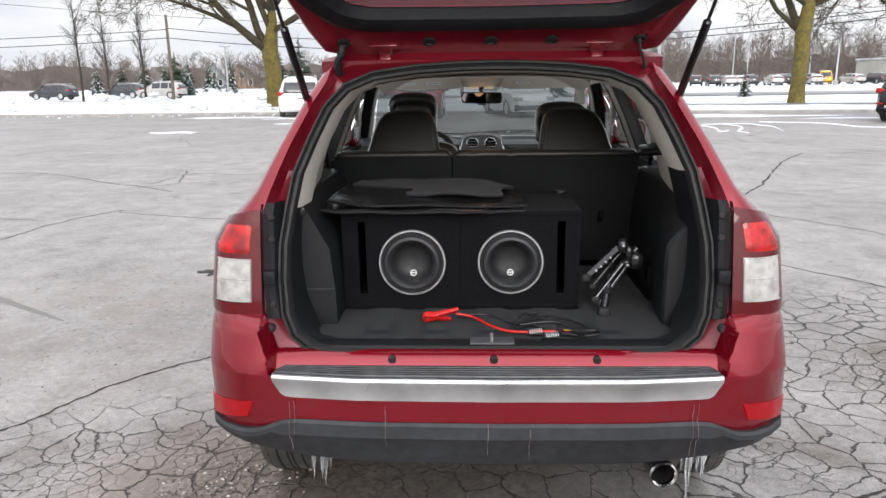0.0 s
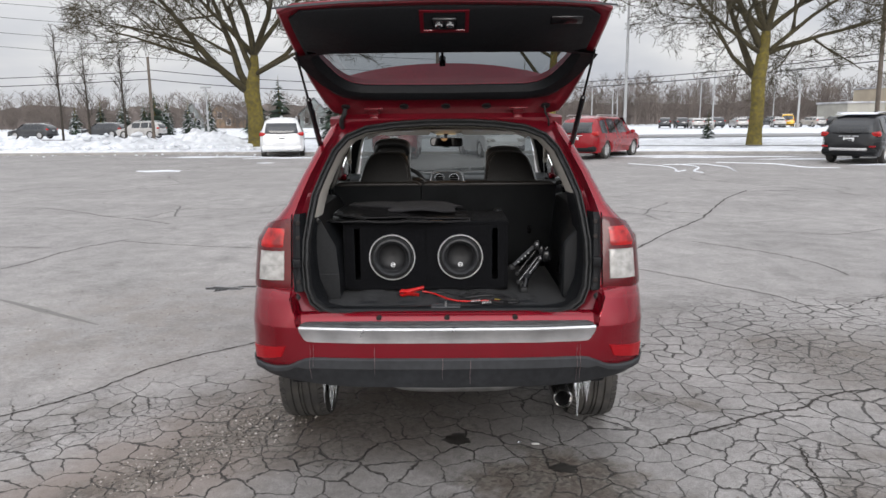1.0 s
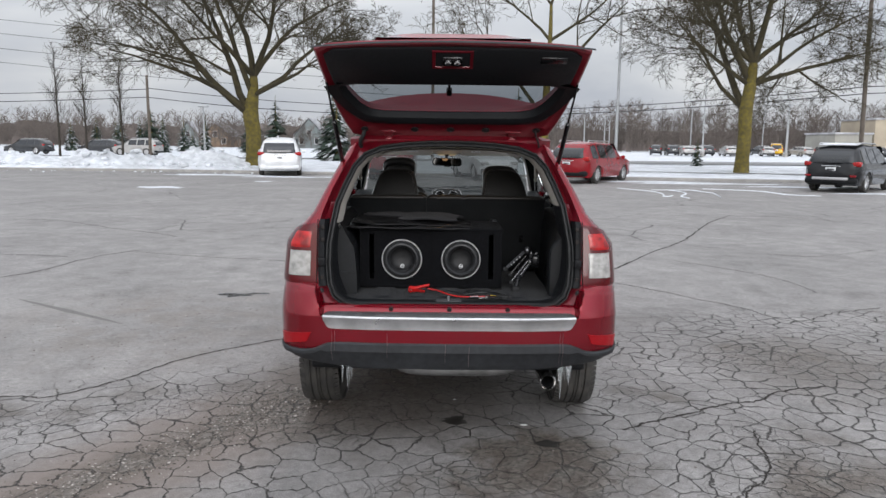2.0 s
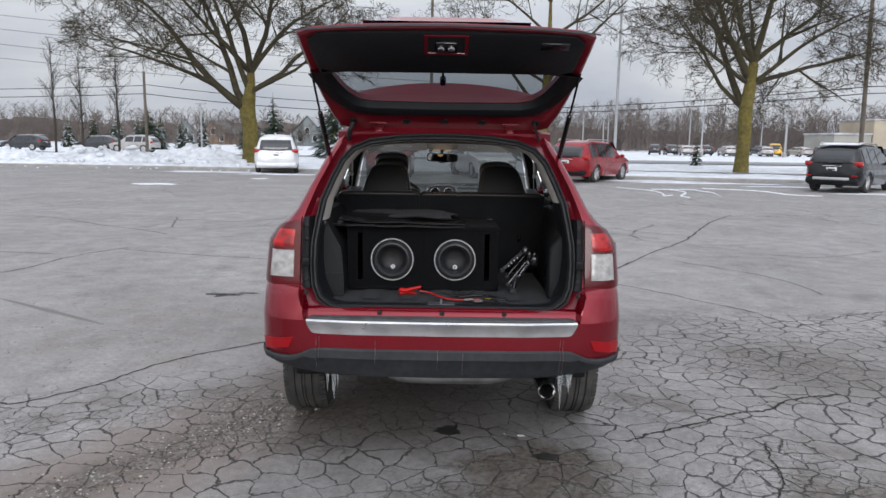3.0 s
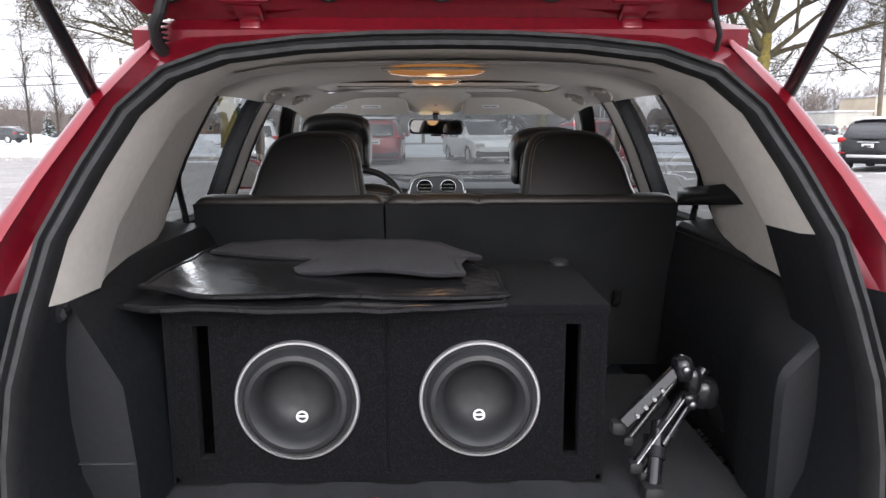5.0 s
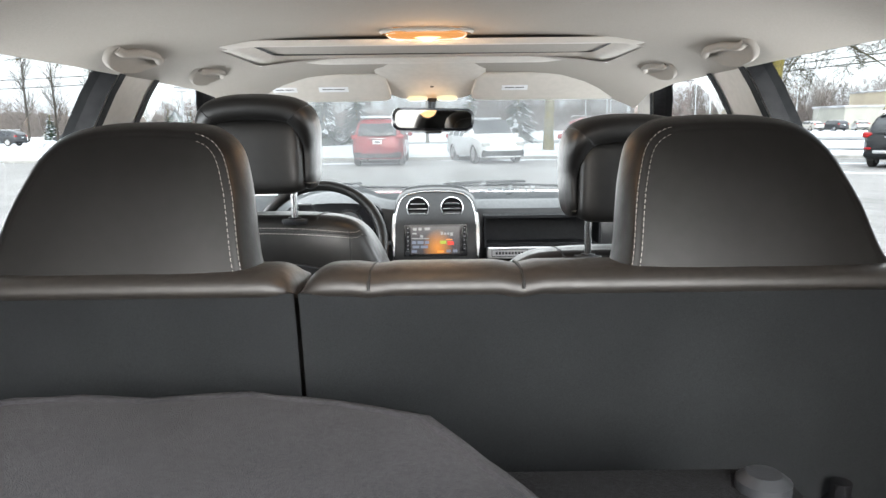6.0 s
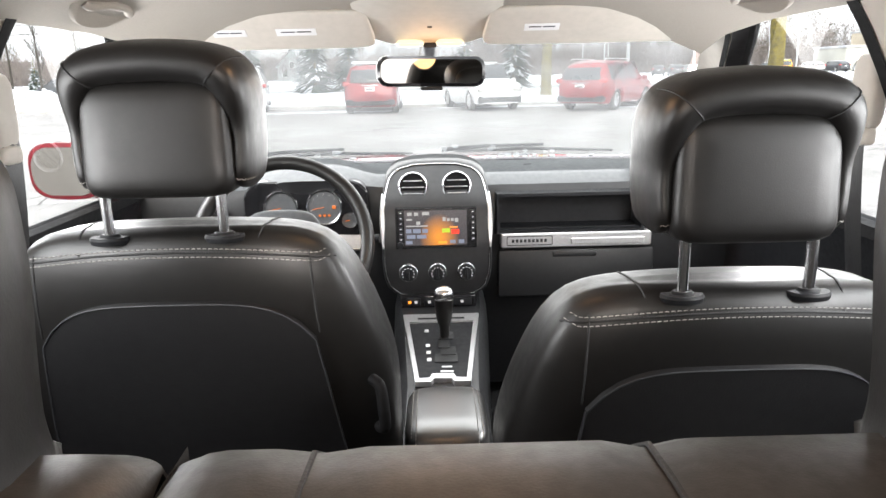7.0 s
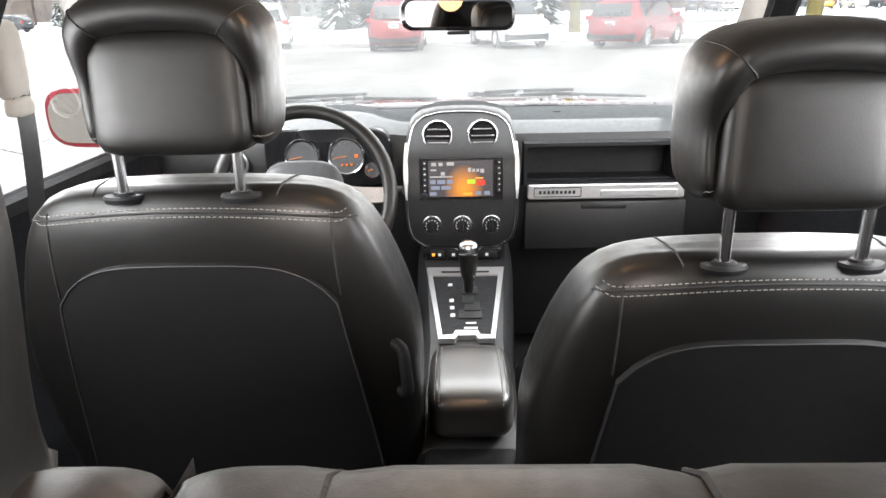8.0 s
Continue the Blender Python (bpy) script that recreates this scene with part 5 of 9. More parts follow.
strip_a, strip_b = Vector((0.326, 0.432, 0.918)), Vector((0.425, 0.460, 1.004))
tube(bm, [strip_a, strip_b], 0.0115, 4)
bar = part("flat_bar", local(bm, TO), M_GLOSS, stand)
for k in range(4):
    bm = bmesh.new()
    lathe(bm, [(0.0045, 0.004), (0.0045, -0.009), (0.003, -0.011), (0.0, -0.011)], strip_a.lerp(strip_b, 0.22 + 0.16 * k) + Vector((0, -0.006, 0)), "y", 12)
    part("rivet", local(bm, TO), M_SATIN, bar)
for a, b_ in (((0.352, 0.425, 0.845), (0.446, 0.462, 0.955)), ((0.364, 0.418, 0.832), (0.458, 0.468, 0.945))):
    bm = bmesh.new()
    tube(bm, [a, b_], 0.0018, 6)
    part("steel_rod", local(bm, TO), M_STEEL, stand)
bm = bmesh.new()
pillow(bm, (0.438, 0.465, 1.012), (0.036, 0.045, 0.050), 3, 6)
head = part("clamp_head", local(bm, TO), M_GLOSS, stand)
for c, sz in (((0.462, 0.475, 0.985), (0.030, 0.036, 0.052)), ((0.490, 0.490, 0.955), (0.052, 0.050, 0.060)), ((0.455, 0.470, 0.952), (0.028, 0.030, 0.024))):
    bm = bmesh.new()
    pillow(bm, c, sz, 3, 6)
    part("knuckle", local(bm, TO), M_GLOSS, head)
for c in ((0.437, 0.444, 1.016), (0.455, 0.452, 0.947)):
    bm = bmesh.new()
    lathe(bm, [(0.007, 0.002), (0.007, -0.008), (0.004, -0.010), (0.0, -0.010)], c, "y", 12)
    part("bolt", local(bm, TO), M_STEEL, head)

# ---- seats ----
from mathutils.bvhtree import BVHTree


def skin(bm):
    return BVHTree.FromBMesh(bm)


def from_behind(tree, x, z, off=0.0, y0=-2.0):
    hit, nrm, _, _ = tree.ray_cast(Vector((x, y0, z)), Vector((0, 1, 0)))
    return None if hit is None else hit + Vector((0, -off, 0))


def dashes(bm, pts, long=0.0065, gap=0.003, r=0.0011):
    """A row of stitches along points."""
    pts = [p for p in pts if p is not None]
    lengths = [0.0]
    for a, b_ in zip(pts, pts[1:]):
        lengths.append(lengths[-1] + (b_ - a).length)
    def at(s):
        for i in range(len(pts) - 1):
            if s <= lengths[i + 1]:
                d = lengths[i + 1] - lengths[i]
                return pts[i].lerp(pts[i + 1], (s - lengths[i]) / d if d > 1e-9 else 0)
        return pts[-1]
    s, way, dip = 0.0, [], Vector((0, 0.0014, -0.0014))
    while s + long < lengths[-1]:
        way += [at(s) + dip, at(s + long * 0.12), at(s + long * 0.88), at(s + long) + dip]
        s += long + gap
    if len(way) > 3:
        tube(bm, way, r, 5, False)
    return bm


M_PANELB = material("seat_back_panel", (0.0095, 0.0095, 0.0102), (0.0075, 0.0075, 0.0082), 0.38, 60, spec=0.5, bump=0.12, bump_scale=500)


def front_seat(cx, y_top, z_top, lever, lift=0.0):
    """A front seat seen from behind: leather back with a hard panel, a cushion, a headrest on two posts."""
    H = 0.70
    rot = Matrix.Rotation(radians(13), 4, "X")
    c = Vector((cx, y_top + 0.075, z_top)) - rot @ Vector((0, 0, H / 2))
    def shape(u, v, w):
        k = 1.0 - 0.16 * smooth01((w - 0.15) / 0.85) + 0.03 * math.cos(w * 2)
        back = 1.0 - 0.25 * max(0, w) ** 4
        return (u * k, v * back - (0.10 * (1 - u * u) * (1 if v < 0 else -0.6)) + (0.16 * u * u if v < 0 else 0), w - 0.03 * u * u * max(0, w) - 0.055 * max(0, v + 0.3) * max(0, w) ** 3)
    bm = bmesh.new()
    pillow(bm, c, (0.575, 0.17, H), 7.0, 26, shape, rot)
    tree = skin(bm)
    seat = part("front_seat", bm, M_LEATHER, car, "black leather front seat with white stitching", smooth=60)
    bm = bmesh.new()
    half = 0.190
    zt = z_top - 0.105
    rows = []
    for i in range(17):
        v = i / 16
        z = zt - 0.001 - v * 0.42
        row = []
        hw = half * (1 + 0.24 * v)
        for k in range(21):
            u = 2 * k / 20 - 1
            drop = 0.055 * abs(u) ** 5 * (1 - v) ** 2 + 0.008 * u * u * (1 - v)
            p = from_behind(tree, cx + hw * u, z - drop, 0.009)
            row.append(p or Vector((cx + hw * u, y_top + 0.1, z - drop)))
        rows.append(row)
    lip = [[p + Vector((0, 0.012, 0.004)) for p in rows[0]]]
    grid_faces(bm, lip + rows)
    for col in (0, 20):
        grid_faces(bm, [[r[col], r[col] + Vector((0, 0.02, 0))] for r in rows])
    part("back_panel", bm, M_PANELB, seat, "smooth black seat back panel", smooth=50)
    bm = bmesh.new()
    tube(bm, [p + Vector((0, -0.001, 0.001)) for p in [r[0] for r in reversed(rows)] + rows[0][1:-1] + [r[20] for r in rows]], 0.0013, 6)
    part("panel_piping", bm, M_BUMPER, seat)
    for dz in (0.030, 0.041):
        bm = bmesh.new()
        line = []
        for k in range(61):
            u = 2 * k / 60 - 1
            x = cx + 0.232 * u
            z = z_top - dz - 0.02 * u * u + (0.018 * max(0, abs(u) - 0.86) / 0.14)
            line.append(from_behind(tree, x, z, 0.0008))
        dashes(bm, line, 0.0048, 0.0026, 0.00065)
        part("stitching", bm, M_STITCH, seat, "white stitching")
    bm = bmesh.new()
    line = [from_behind(tree, cx + 0.232 * (2 * k / 40 - 1), z_top - 0.0355 - 0.02 * (2 * k / 40 - 1) ** 2, 0.0002) for k in range(41)]
    tube(bm, [p for p in line if p], 0.0016, 6)
    part("seam", bm, M_RUBBER, seat)
    for sg in (-1, 1):
        bm = bmesh.new()
        line = [from_behind(tree, cx + sg * (0.188 + 0.006 * k / 10), z_top - 0.04 - 0.12 * k / 10, 0.0) for k in range(11)]
        tube(bm, [p for p in line if p], 0.0018, 6)
        part("seam", bm, M_RUBBER, seat)
        bm = bmesh.new()
        line = [tree.ray_cast(Vector((cx + sg * (0.12 + 0.012 * k / 8), y_top + 0.02 + 0.10 * k / 8, z_top + 0.5)), Vector((0, 0, -1)))[0] for k in range(9)]
        tube(bm, [p for p in line if p], 0.0018, 6)
        part("seam", bm, M_RUBBER, seat)
    bm = bmesh.new()
    pillow(bm, (cx, y_top + 0.45, 0.66), (0.54, 0.56, 0.20), 5, 10)
    part("cushion", bm, M_LEATHER, seat)
    # headrest
    hz = z_top + 0.135 + lift
    hy = y_top + 0.045
    hcx = 0.005 if lever else -0.003
    spine = smooth_path([(-0.099, -0.088), (-0.104, -0.03), (-0.100, 0.028), (-0.086, 0.062), (-0.055, 0.074), (0, 0.078), (0.055, 0.074), (0.086, 0.062), (0.100, 0.028), (0.104, -0.03), (0.099, -0.088)])
    def hood_ring(i, grow=0.0):
        x, z = spine[i]
        x0, z0 = spine[max(0, i - 1)]
        x1, z1 = spine[min(len(spine) - 1, i + 1)]
        t = Vector((x1 - x0, 0, z1 - z0)).normalized()
        nrm = Vector((-t.z, 0, t.x))
        up = smooth01((z + 0.02) / 0.09)
        end = min(i, len(spine) - 1 - i)
        k = min(1.0, (0.55, 0.82, 0.95)[end] if end < 3 else 1.0)
        wd, dp = (0.0150 + 0.0135 * up) * k + grow, (0.064 + 0.006 * up) * k + grow
        ring = []
        for j in range(20):
            q = 2 * math.pi * j / 20
            cu, su = math.cos(q), math.sin(q)
            cu, su = math.copysign(abs(cu) ** 0.7, cu), math.copysign(abs(su) ** 0.7, su)
            ring.append(Vector((cx + hcx + x, hy + 0.036 - 0.02 * up - 0.20 * max(0, -z) * 0.3, hz + z)) + nrm * cu * wd + Vector((0, su * dp, 0)))
        return ring
    bm = bmesh.new()
    vs = grid_faces(bm, [hood_ring(i) for i in range(len(spine))], True)
    cap(bm, vs[0]), cap(bm, vs[-1])
    headrest = part("headrest", bm, M_LEATHER, seat, "padded black leather headrest", smooth=70)
    bm = bmesh.new()
    pillow(bm, (cx + hcx, hy + 0.012, hz - 0.020), (0.190, 0.104, 0.152), 8.0, 14, lambda u, v, w: (u * (1 + 0.02 * (1 - w)), v - 0.08 * (1 - w), w))
    part("rear_pad", bm, M_LEATHER, headrest, smooth=70)
    bm = bmesh.new()
    pillow(bm, (cx + hcx, hy + 0.075, hz - 0.008), (0.225, 0.085, 0.175), 4, 10)
    part("front_pad", bm, M_LEATHER, headrest, smooth=70)
    for i in (round(len(spine) * 0.29), round(len(spine) * 0.71) - 1):
        bm = bmesh.new()
        ring = hood_ring(i, 0.0004)
        tube(bm, ring[5:] + ring[:1], 0.0011, 5)
        part("seam", bm, M_RUBBER, headrest)
    for i in (2, len(spine) - 3):
        bm = bmesh.new()
        ring = hood_ring(i, 0.0006)
        dashes(bm, ring[9:18] if i == 2 else ring[11:20], 0.004, 0.003, 0.0005)
        part("stitching", bm, M_STITCH, headrest)
    for sx in (-0.077, 0.077):
        py = hy - 0.018
        top = tree.ray_cast(Vector((cx + sx, py, z_top + 0.5)), Vector((0, 0, -1)))[0] or Vector((cx + sx, py, z_top - 0.02))
        bm = bmesh.new()
        tube(bm, [(cx + sx, py, top.z - 0.01), (cx + sx, py, hz - 0.05)], 0.0072, 14)
        part("post", bm, M_CHROME, headrest, "chrome headrest post")
        bm = bmesh.new()
        b = bmesh.new()
        lathe(b, [(0.023, -0.004), (0.0245, 0.002), (0.0225, 0.0055), (0.013, 0.006), (0.0105, 0.009), (0.008, 0.009), (0.0, 0.008)], (0, 0, 0), "z", 24)
        bmesh.ops.scale(b, vec=(1.12, 0.8, 1), verts=b.verts)
        merge(bm, b, Matrix.Translation(top + Vector((0, 0, -0.003))))
        part("guide", bm, M_TRIM, headrest, "oval black post guide")
    if lever:
        bm = bmesh.new()
        rbox(bm, (cx + 0.262, y_top + 0.09, z_top - 0.235), (0.012, 0.03, 0.09), 0.005, m=Matrix.Rotation(radians(8), 4, "Y"))
        rbox(bm, (cx + 0.262, y_top + 0.085, z_top - 0.195), (0.014, 0.022, 0.02), 0.005)
        part("lever", bm, M_GLOSS, seat, "black recline lever")
    return seat


front_seat(-0.366, 1.714, 1.258, True)
front_seat(0.370, 1.597, 1.196, False, 0.012)
for sgn in (-1, 1):
    bm = bmesh.new()
    strap = smooth_path([(sgn * 0.665, 1.925, 1.385), (sgn * 0.662, 1.92, 1.30), (sgn * 0.672, 1.91, 1.15), (sgn * 0.70, 1.89, 0.9)])
    grid_faces(bm, [[p + Vector((0, -0.023, 0)), p + Vector((-sgn * 0.003, 0, 0)), p + Vector((0, 0.023, 0))] for p in strap])
    belt = part("seat_belt", bm, M_PANELB, car, "black seat belt on the pillar")
    bm = bmesh.new()
    pillow(bm, (sgn * 0.672, 1.92, 1.405), (0.030, 0.062, 0.115), 4, 8)
    part("anchor", bm, M_BEIGE_P, belt, "beige belt anchor cover")
    bm = bmesh.new()
    pillow(bm, (sgn * 0.668, 1.92, 1.338), (0.026, 0.050, 0.030), 4, 6)
    part("belt_guide", bm, M_BEIGE_P, belt)

# lever on the inner side of the driver's seat
bm = bmesh.new()
tube(bm, smooth_path([(-0.100, 1.735, 1.030), (-0.088, 1.722, 1.024), (-0.084, 1.715, 0.996), (-0.083, 1.715, 0.966), (-0.092, 1.728, 0.960)]), 0.0085, 10)
part("lever", bm, M_FRAME, car, "black plastic lever beside the driver's seat", smooth=70)

# rear bench, split
SPLIT = -0.144
for a, b_, hc in ((-0.632, SPLIT - 0.0025, -0.335), (SPLIT + 0.0025, 0.612, 0.345)):
    bm = bmesh.new()
    sec = [(1.115, 0.795), (1.095, 0.80), (1.055, 1.10), (1.034, 1.235), (1.028, 1.256)]
    rows = [[Vector((x, y, z)) for y, z in sec] for x in [a + (b_ - a) * k / 10 for k in range(11)]]
    vs = grid_faces(bm, rows)
    grid_faces(bm, [[Vector((x, y, z)) for y, z in sec] + [Vector((x, 1.15, 1.256))] for x in (a,)] + [[Vector((x, 1.16, z)) for y, z in sec] + [Vector((x, 1.16, 1.256))] for x in (a,)])
    bench = part("rear_seat", bm, M_CARPET, car, "rear bench seat, carpeted behind")
    bm = bmesh.new()
    sec = [(1.034, 1.248), (1.026, 1.255), (1.0245, 1.262), (1.031, 1.2715), (1.050, 1.278), (1.09, 1.277), (1.125, 1.273), (1.150, 1.258), (1.163, 1.235), (1.17, 1.15), (1.20, 0.85), (1.6, 0.78)]
    rows = []
    near = [0, 0.001, 0.003, 0.006, 0.010, 0.016, 0.024, 0.034]
    across = [a + d for d in near] + [a + 0.034 + (b_ - a - 0.068) * k / 30 for k in range(1, 30)] + [b_ - d for d in reversed(near)]
    for x in across:
        e = min(x - a, b_ - x)
        r = 0.034
        d = 0 if e > r else r - math.sqrt(max(0, r * r - (r - e) ** 2))
        sag = 0.0
        for seam in (-0.066, 0.099):
            sag += 0.005 * math.exp(-((x - seam) / 0.006) ** 2)
        rows.append([Vector((x, y + (0.4 * d if y < 1.08 else -0.4 * d if y < 1.2 else 0), z - d * smooth01((z - 1.252) / 0.03) - sag * (1 if z > 1.25 else 0))) for y, z in sec])
    vs = grid_faces(bm, rows)
    part("top_cushion", bm, M_BENCH, bench, "black leather seat top", smooth=60)
    sx = 1 if hc < 0 else -1
    ztop = 1.439 if hc < 0 else 1.440
    inner = -0.198 if hc < 0 else 0.211
    shape2 = smooth_path([(0.010, 1.262), (0.004, 1.276), (0.001, 1.298), (-0.001, 1.335), (-0.004, 1.37), (-0.013, ztop - 0.030), (-0.036, ztop - 0.007), (-0.075, ztop - 0.001), (-0.12, ztop), (-0.163, ztop - 0.003), (-0.197, ztop - 0.014), (-0.224, ztop - 0.036), (-0.244, ztop - 0.064), (-0.264, ztop - 0.097), (-0.284, 1.300), (-0.309, 1.262)])
    outline = [(inner + sx * dx, z) for dx, z in shape2]
    mid_x, mid_z = inner - sx * 0.14, 1.33
    def rest_ring(inset, y, blend=0.0):
        out = []
        n_o = len(outline)
        for i, (x, z) in enumerate(outline):
            x0, z0 = outline[max(0, i - 1)]
            x1, z1 = outline[min(n_o - 1, i + 1)]
            t = Vector((x1 - x0, 0, z1 - z0)).normalized()
            nrm = Vector((t.z, 0, -t.x)) * sx
            p = Vector((x, y, z)) - nrm * inset
            p = p.lerp(Vector((mid_x, y, max(1.262, mid_z if z > 1.3 else z))), blend)
            p.z = max(p.z, 1.260)
            lean = 0.42 * (p.z - 1.262)
            out.append(p + Vector(((p.x - 0.025) * lean / 0.93, lean, 0)))
        return out
    levels = [(0.020, 1.0255, 0.96), (0.020, 1.025, 0.6), (0.020, 1.0262, 0.25), (0.020, 1.0285, 0.0), (0.0165, 1.0285, 0), (0.0150, 1.0300, 0), (0.0135, 1.0292, 0), (0.008, 1.034, 0), (0.002, 1.050, 0), (0.0, 1.075, 0), (0.005, 1.105, 0), (0.013, 1.130, 0), (0.024, 1.148, 0), (0.035, 1.158, 0.1), (0.03, 1.162, 0.9)]
    levels = [(i_, y_ - 0.005, c_) for i_, y_, c_ in levels]
    bm = bmesh.new()
    vs = grid_faces(bm, [rest_ring(*lv) for lv in levels])
    cap(bm, vs[0]), cap(bm, vs[-1])
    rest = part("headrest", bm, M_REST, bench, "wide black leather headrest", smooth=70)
    rest.location = (0, 0.018, 0)
    for inset, y in ((0.0185, 1.0228), (0.0105, 1.0255)):
        bm = bmesh.new()
        ring = rest_ring(inset, y)
        dashes(bm, ring[7:len(ring) * 5 // 13 + 4], 0.0042, 0.0026, 0.00042)
        part("stitching", bm, M_STITCH, rest, "white stitching")
for x in (-0.066, 0.099):
    bm = bmesh.new()
    tube(bm, [(x, 1.0235, 1.260), (x, 1.029, 1.268), (x, 1.050, 1.2745), (x, 1.09, 1.2735), (x, 1.125, 1.270), (x, 1.15, 1.254)], 0.0018, 6)
    part("seam", bm, M_RUBBER, bench)
bm = bmesh.new()
tube(bm, [(0.47, 1.07, 0.98), (0.47, 1.05, 1.0), (0.47, 1.05, 1.02)], 0.012, 10)
part("latch", bm, M_GLOSS, bench)

# ---- dashboard ----
bm = bmesh.new()
rows = []
for k in range(41):
    x = -0.80 + 1.60 * k / 40
    hood = 0.035 * math.exp(-((x + 0.335) / 0.13) ** 4)
    bow = 0.05 * (x / 0.8) ** 2
    rows.append([Vector((x, y - (bow if y > 2.9 else 0), z)) for y, z in ((3.20, 1.13), (3.08, 1.168), (2.92, 1.186), (2.80, 1.184 + hood), (2.73 - hood, 1.172 + hood), (2.695 - 2 * hood, 1.150 + hood * 0.9), (2.682 - hood, 1.128), (2.69, 1.03), (2.70, 0.93), (2.72, 0.86), (2.78, 0.72), (2.85, 0.50))])
def dash_hole(i, j):
    x = -0.80 + 1.60 * (i + 0.5) / 40
    return 0.165 < x < 0.56 and j == 6
grid_faces(bm, [r[:6] for r in rows])
dash = part("dashboard", bm, M_DASH, car, "grey moulded dashboard", smooth=45)
M_BEZEL = material("charcoal_plastic", (0.0125, 0.013, 0.0142), (0.0098, 0.0102, 0.0112), 0.42, 80, bump=0.05, bump_scale=600, stain=0.12)
# dash front and lower panel take the charcoal, their shade painted in
bm = bmesh.new()
grid_faces(bm, [r[5:8] for r in rows], skip=lambda i, j: dash_hole(i, j + 5))
part("front_panel", bm, M_BEZEL, dash, "charcoal dash front", smooth=45)
bm = bmesh.new()
grid_faces(bm, [r[7:] for r in rows])
part("lower_panel", bm, M_BEZEL, dash, "black lower dash panel", smooth=45)
# passenger tray
bm = bmesh.new()
o = [(0.16, 1.032), (0.56, 1.032), (0.56, 1.128), (0.16, 1.128)]
def rect3(x0, x1, z0, z1, y):
    return [Vector((x0, y, z0)), Vector((x1, y, z0)), Vector((x1, y, z1)), Vector((x0, y, z1))]
vs = grid_faces(bm, [rect3(0.155, 0.565, 1.014, 1.134, 2.688), rect3(0.160, 0.560, 1.018, 1.128, 2.668), rect3(0.168, 0.552, 1.026, 1.119, 2.668), rect3(0.174, 0.547, 1.030, 1.115, 2.76)], True)
cap(bm, vs[-1])
part("tray", bm, M_TRIM, dash, "open black dash tray")
bm = bmesh.new()
b = bmesh.new()
slab(bm, rring(0.375, 0.999, 0.41, 0.040, 0.006, 3), 2.664, 2.70, 0.003)
strip = part("silver_strip", bm, M_SATIN, dash, "satin silver dash strip")
bm = bmesh.new()
frame_ring(bm, rring(0.248, 0.999, 0.125, 0.026, 0.004, 3), rring(0.248, 0.999, 0.121, 0.022, 0.003, 3), 2.6625, 2.665)
for k in range(9):
    rbox(bm, (0.203 + 0.011 * k, 2.6630, 0.999), (0.007, 0.002, 0.009), 0.0008)
part("emblem_bar", bm, M_BUMPER, strip)
bm = bmesh.new()
slab(bm, rring(0.46, 0.995, 0.20, 0.018, 0.004, 3), 2.6605, 2.666, 0.002)
part("raised_bar", bm, M_SATIN, strip)
bm = bmesh.new()
rbox(bm, (0.38, 2.692, 0.90), (0.43, 0.012, 0.135), 0.006)
rbox(bm, (0.375, 2.683, 0.955), (0.12, 0.006, 0.016), 0.003)
part("glove_box", bm, M_BEZEL, dash)
bm = bmesh.new()
rbox(bm, (0.26, 2.82, 1.187), (0.02, 0.006, 0.002), 0.0008)
part("airbag_mark", bm, M_RUBBER, dash)


def y_bezel(z):
    return interp(z, [0.86, 0.90, 0.95, 1.02, 1.08, 1.113, 1.14, 1.17, 1.20, 1.225], [2.585, 2.572, 2.566, 2.563, 2.571, 2.582, 2.605, 2.638, 2.668, 2.69])


BEZEL = [(0.0, 0.872), (0.07, 0.873), (0.105, 0.880), (0.128, 0.90), (0.138, 0.93), (0.142, 0.97), (0.141, 1.02), (0.140, 1.10), (0.137, 1.15), (0.128, 1.185), (0.108, 1.208), (0.06, 1.219), (0.0, 1.221)]
BC = (0.0, 1.045)
B_OUT = radial(both(BEZEL), BC, 64)
def bring(o, k, off):
    return [Vector((-0.004 + x * k, y_bezel(BC[1] + (z - BC[1]) * k) + off, BC[1] + (z - BC[1]) * k)) for x, z in o]
bm = bmesh.new()
rows = [bring(B_OUT, 1.03, 0.10), bring(B_OUT, 1.0, 0.006), bring(B_OUT, 0.985, 0.0)] + [bring(B_OUT, k, -0.001) for k in (0.92, 0.8, 0.65, 0.5, 0.35, 0.2, 0.08)]
vs = grid_faces(bm, rows, True)
cap(bm, vs[-1])
stack = part("dash_bezel", bm, M_BEZEL, car, "charcoal centre stack", smooth=50)
bm = bmesh.new()
ring = bring(B_OUT, 0.955, -0.003)
tube(bm, ring + [ring[0]], 0.0018, 8, False)
part("chrome_outline", bm, M_CHROME, stack, "thin chrome outline")
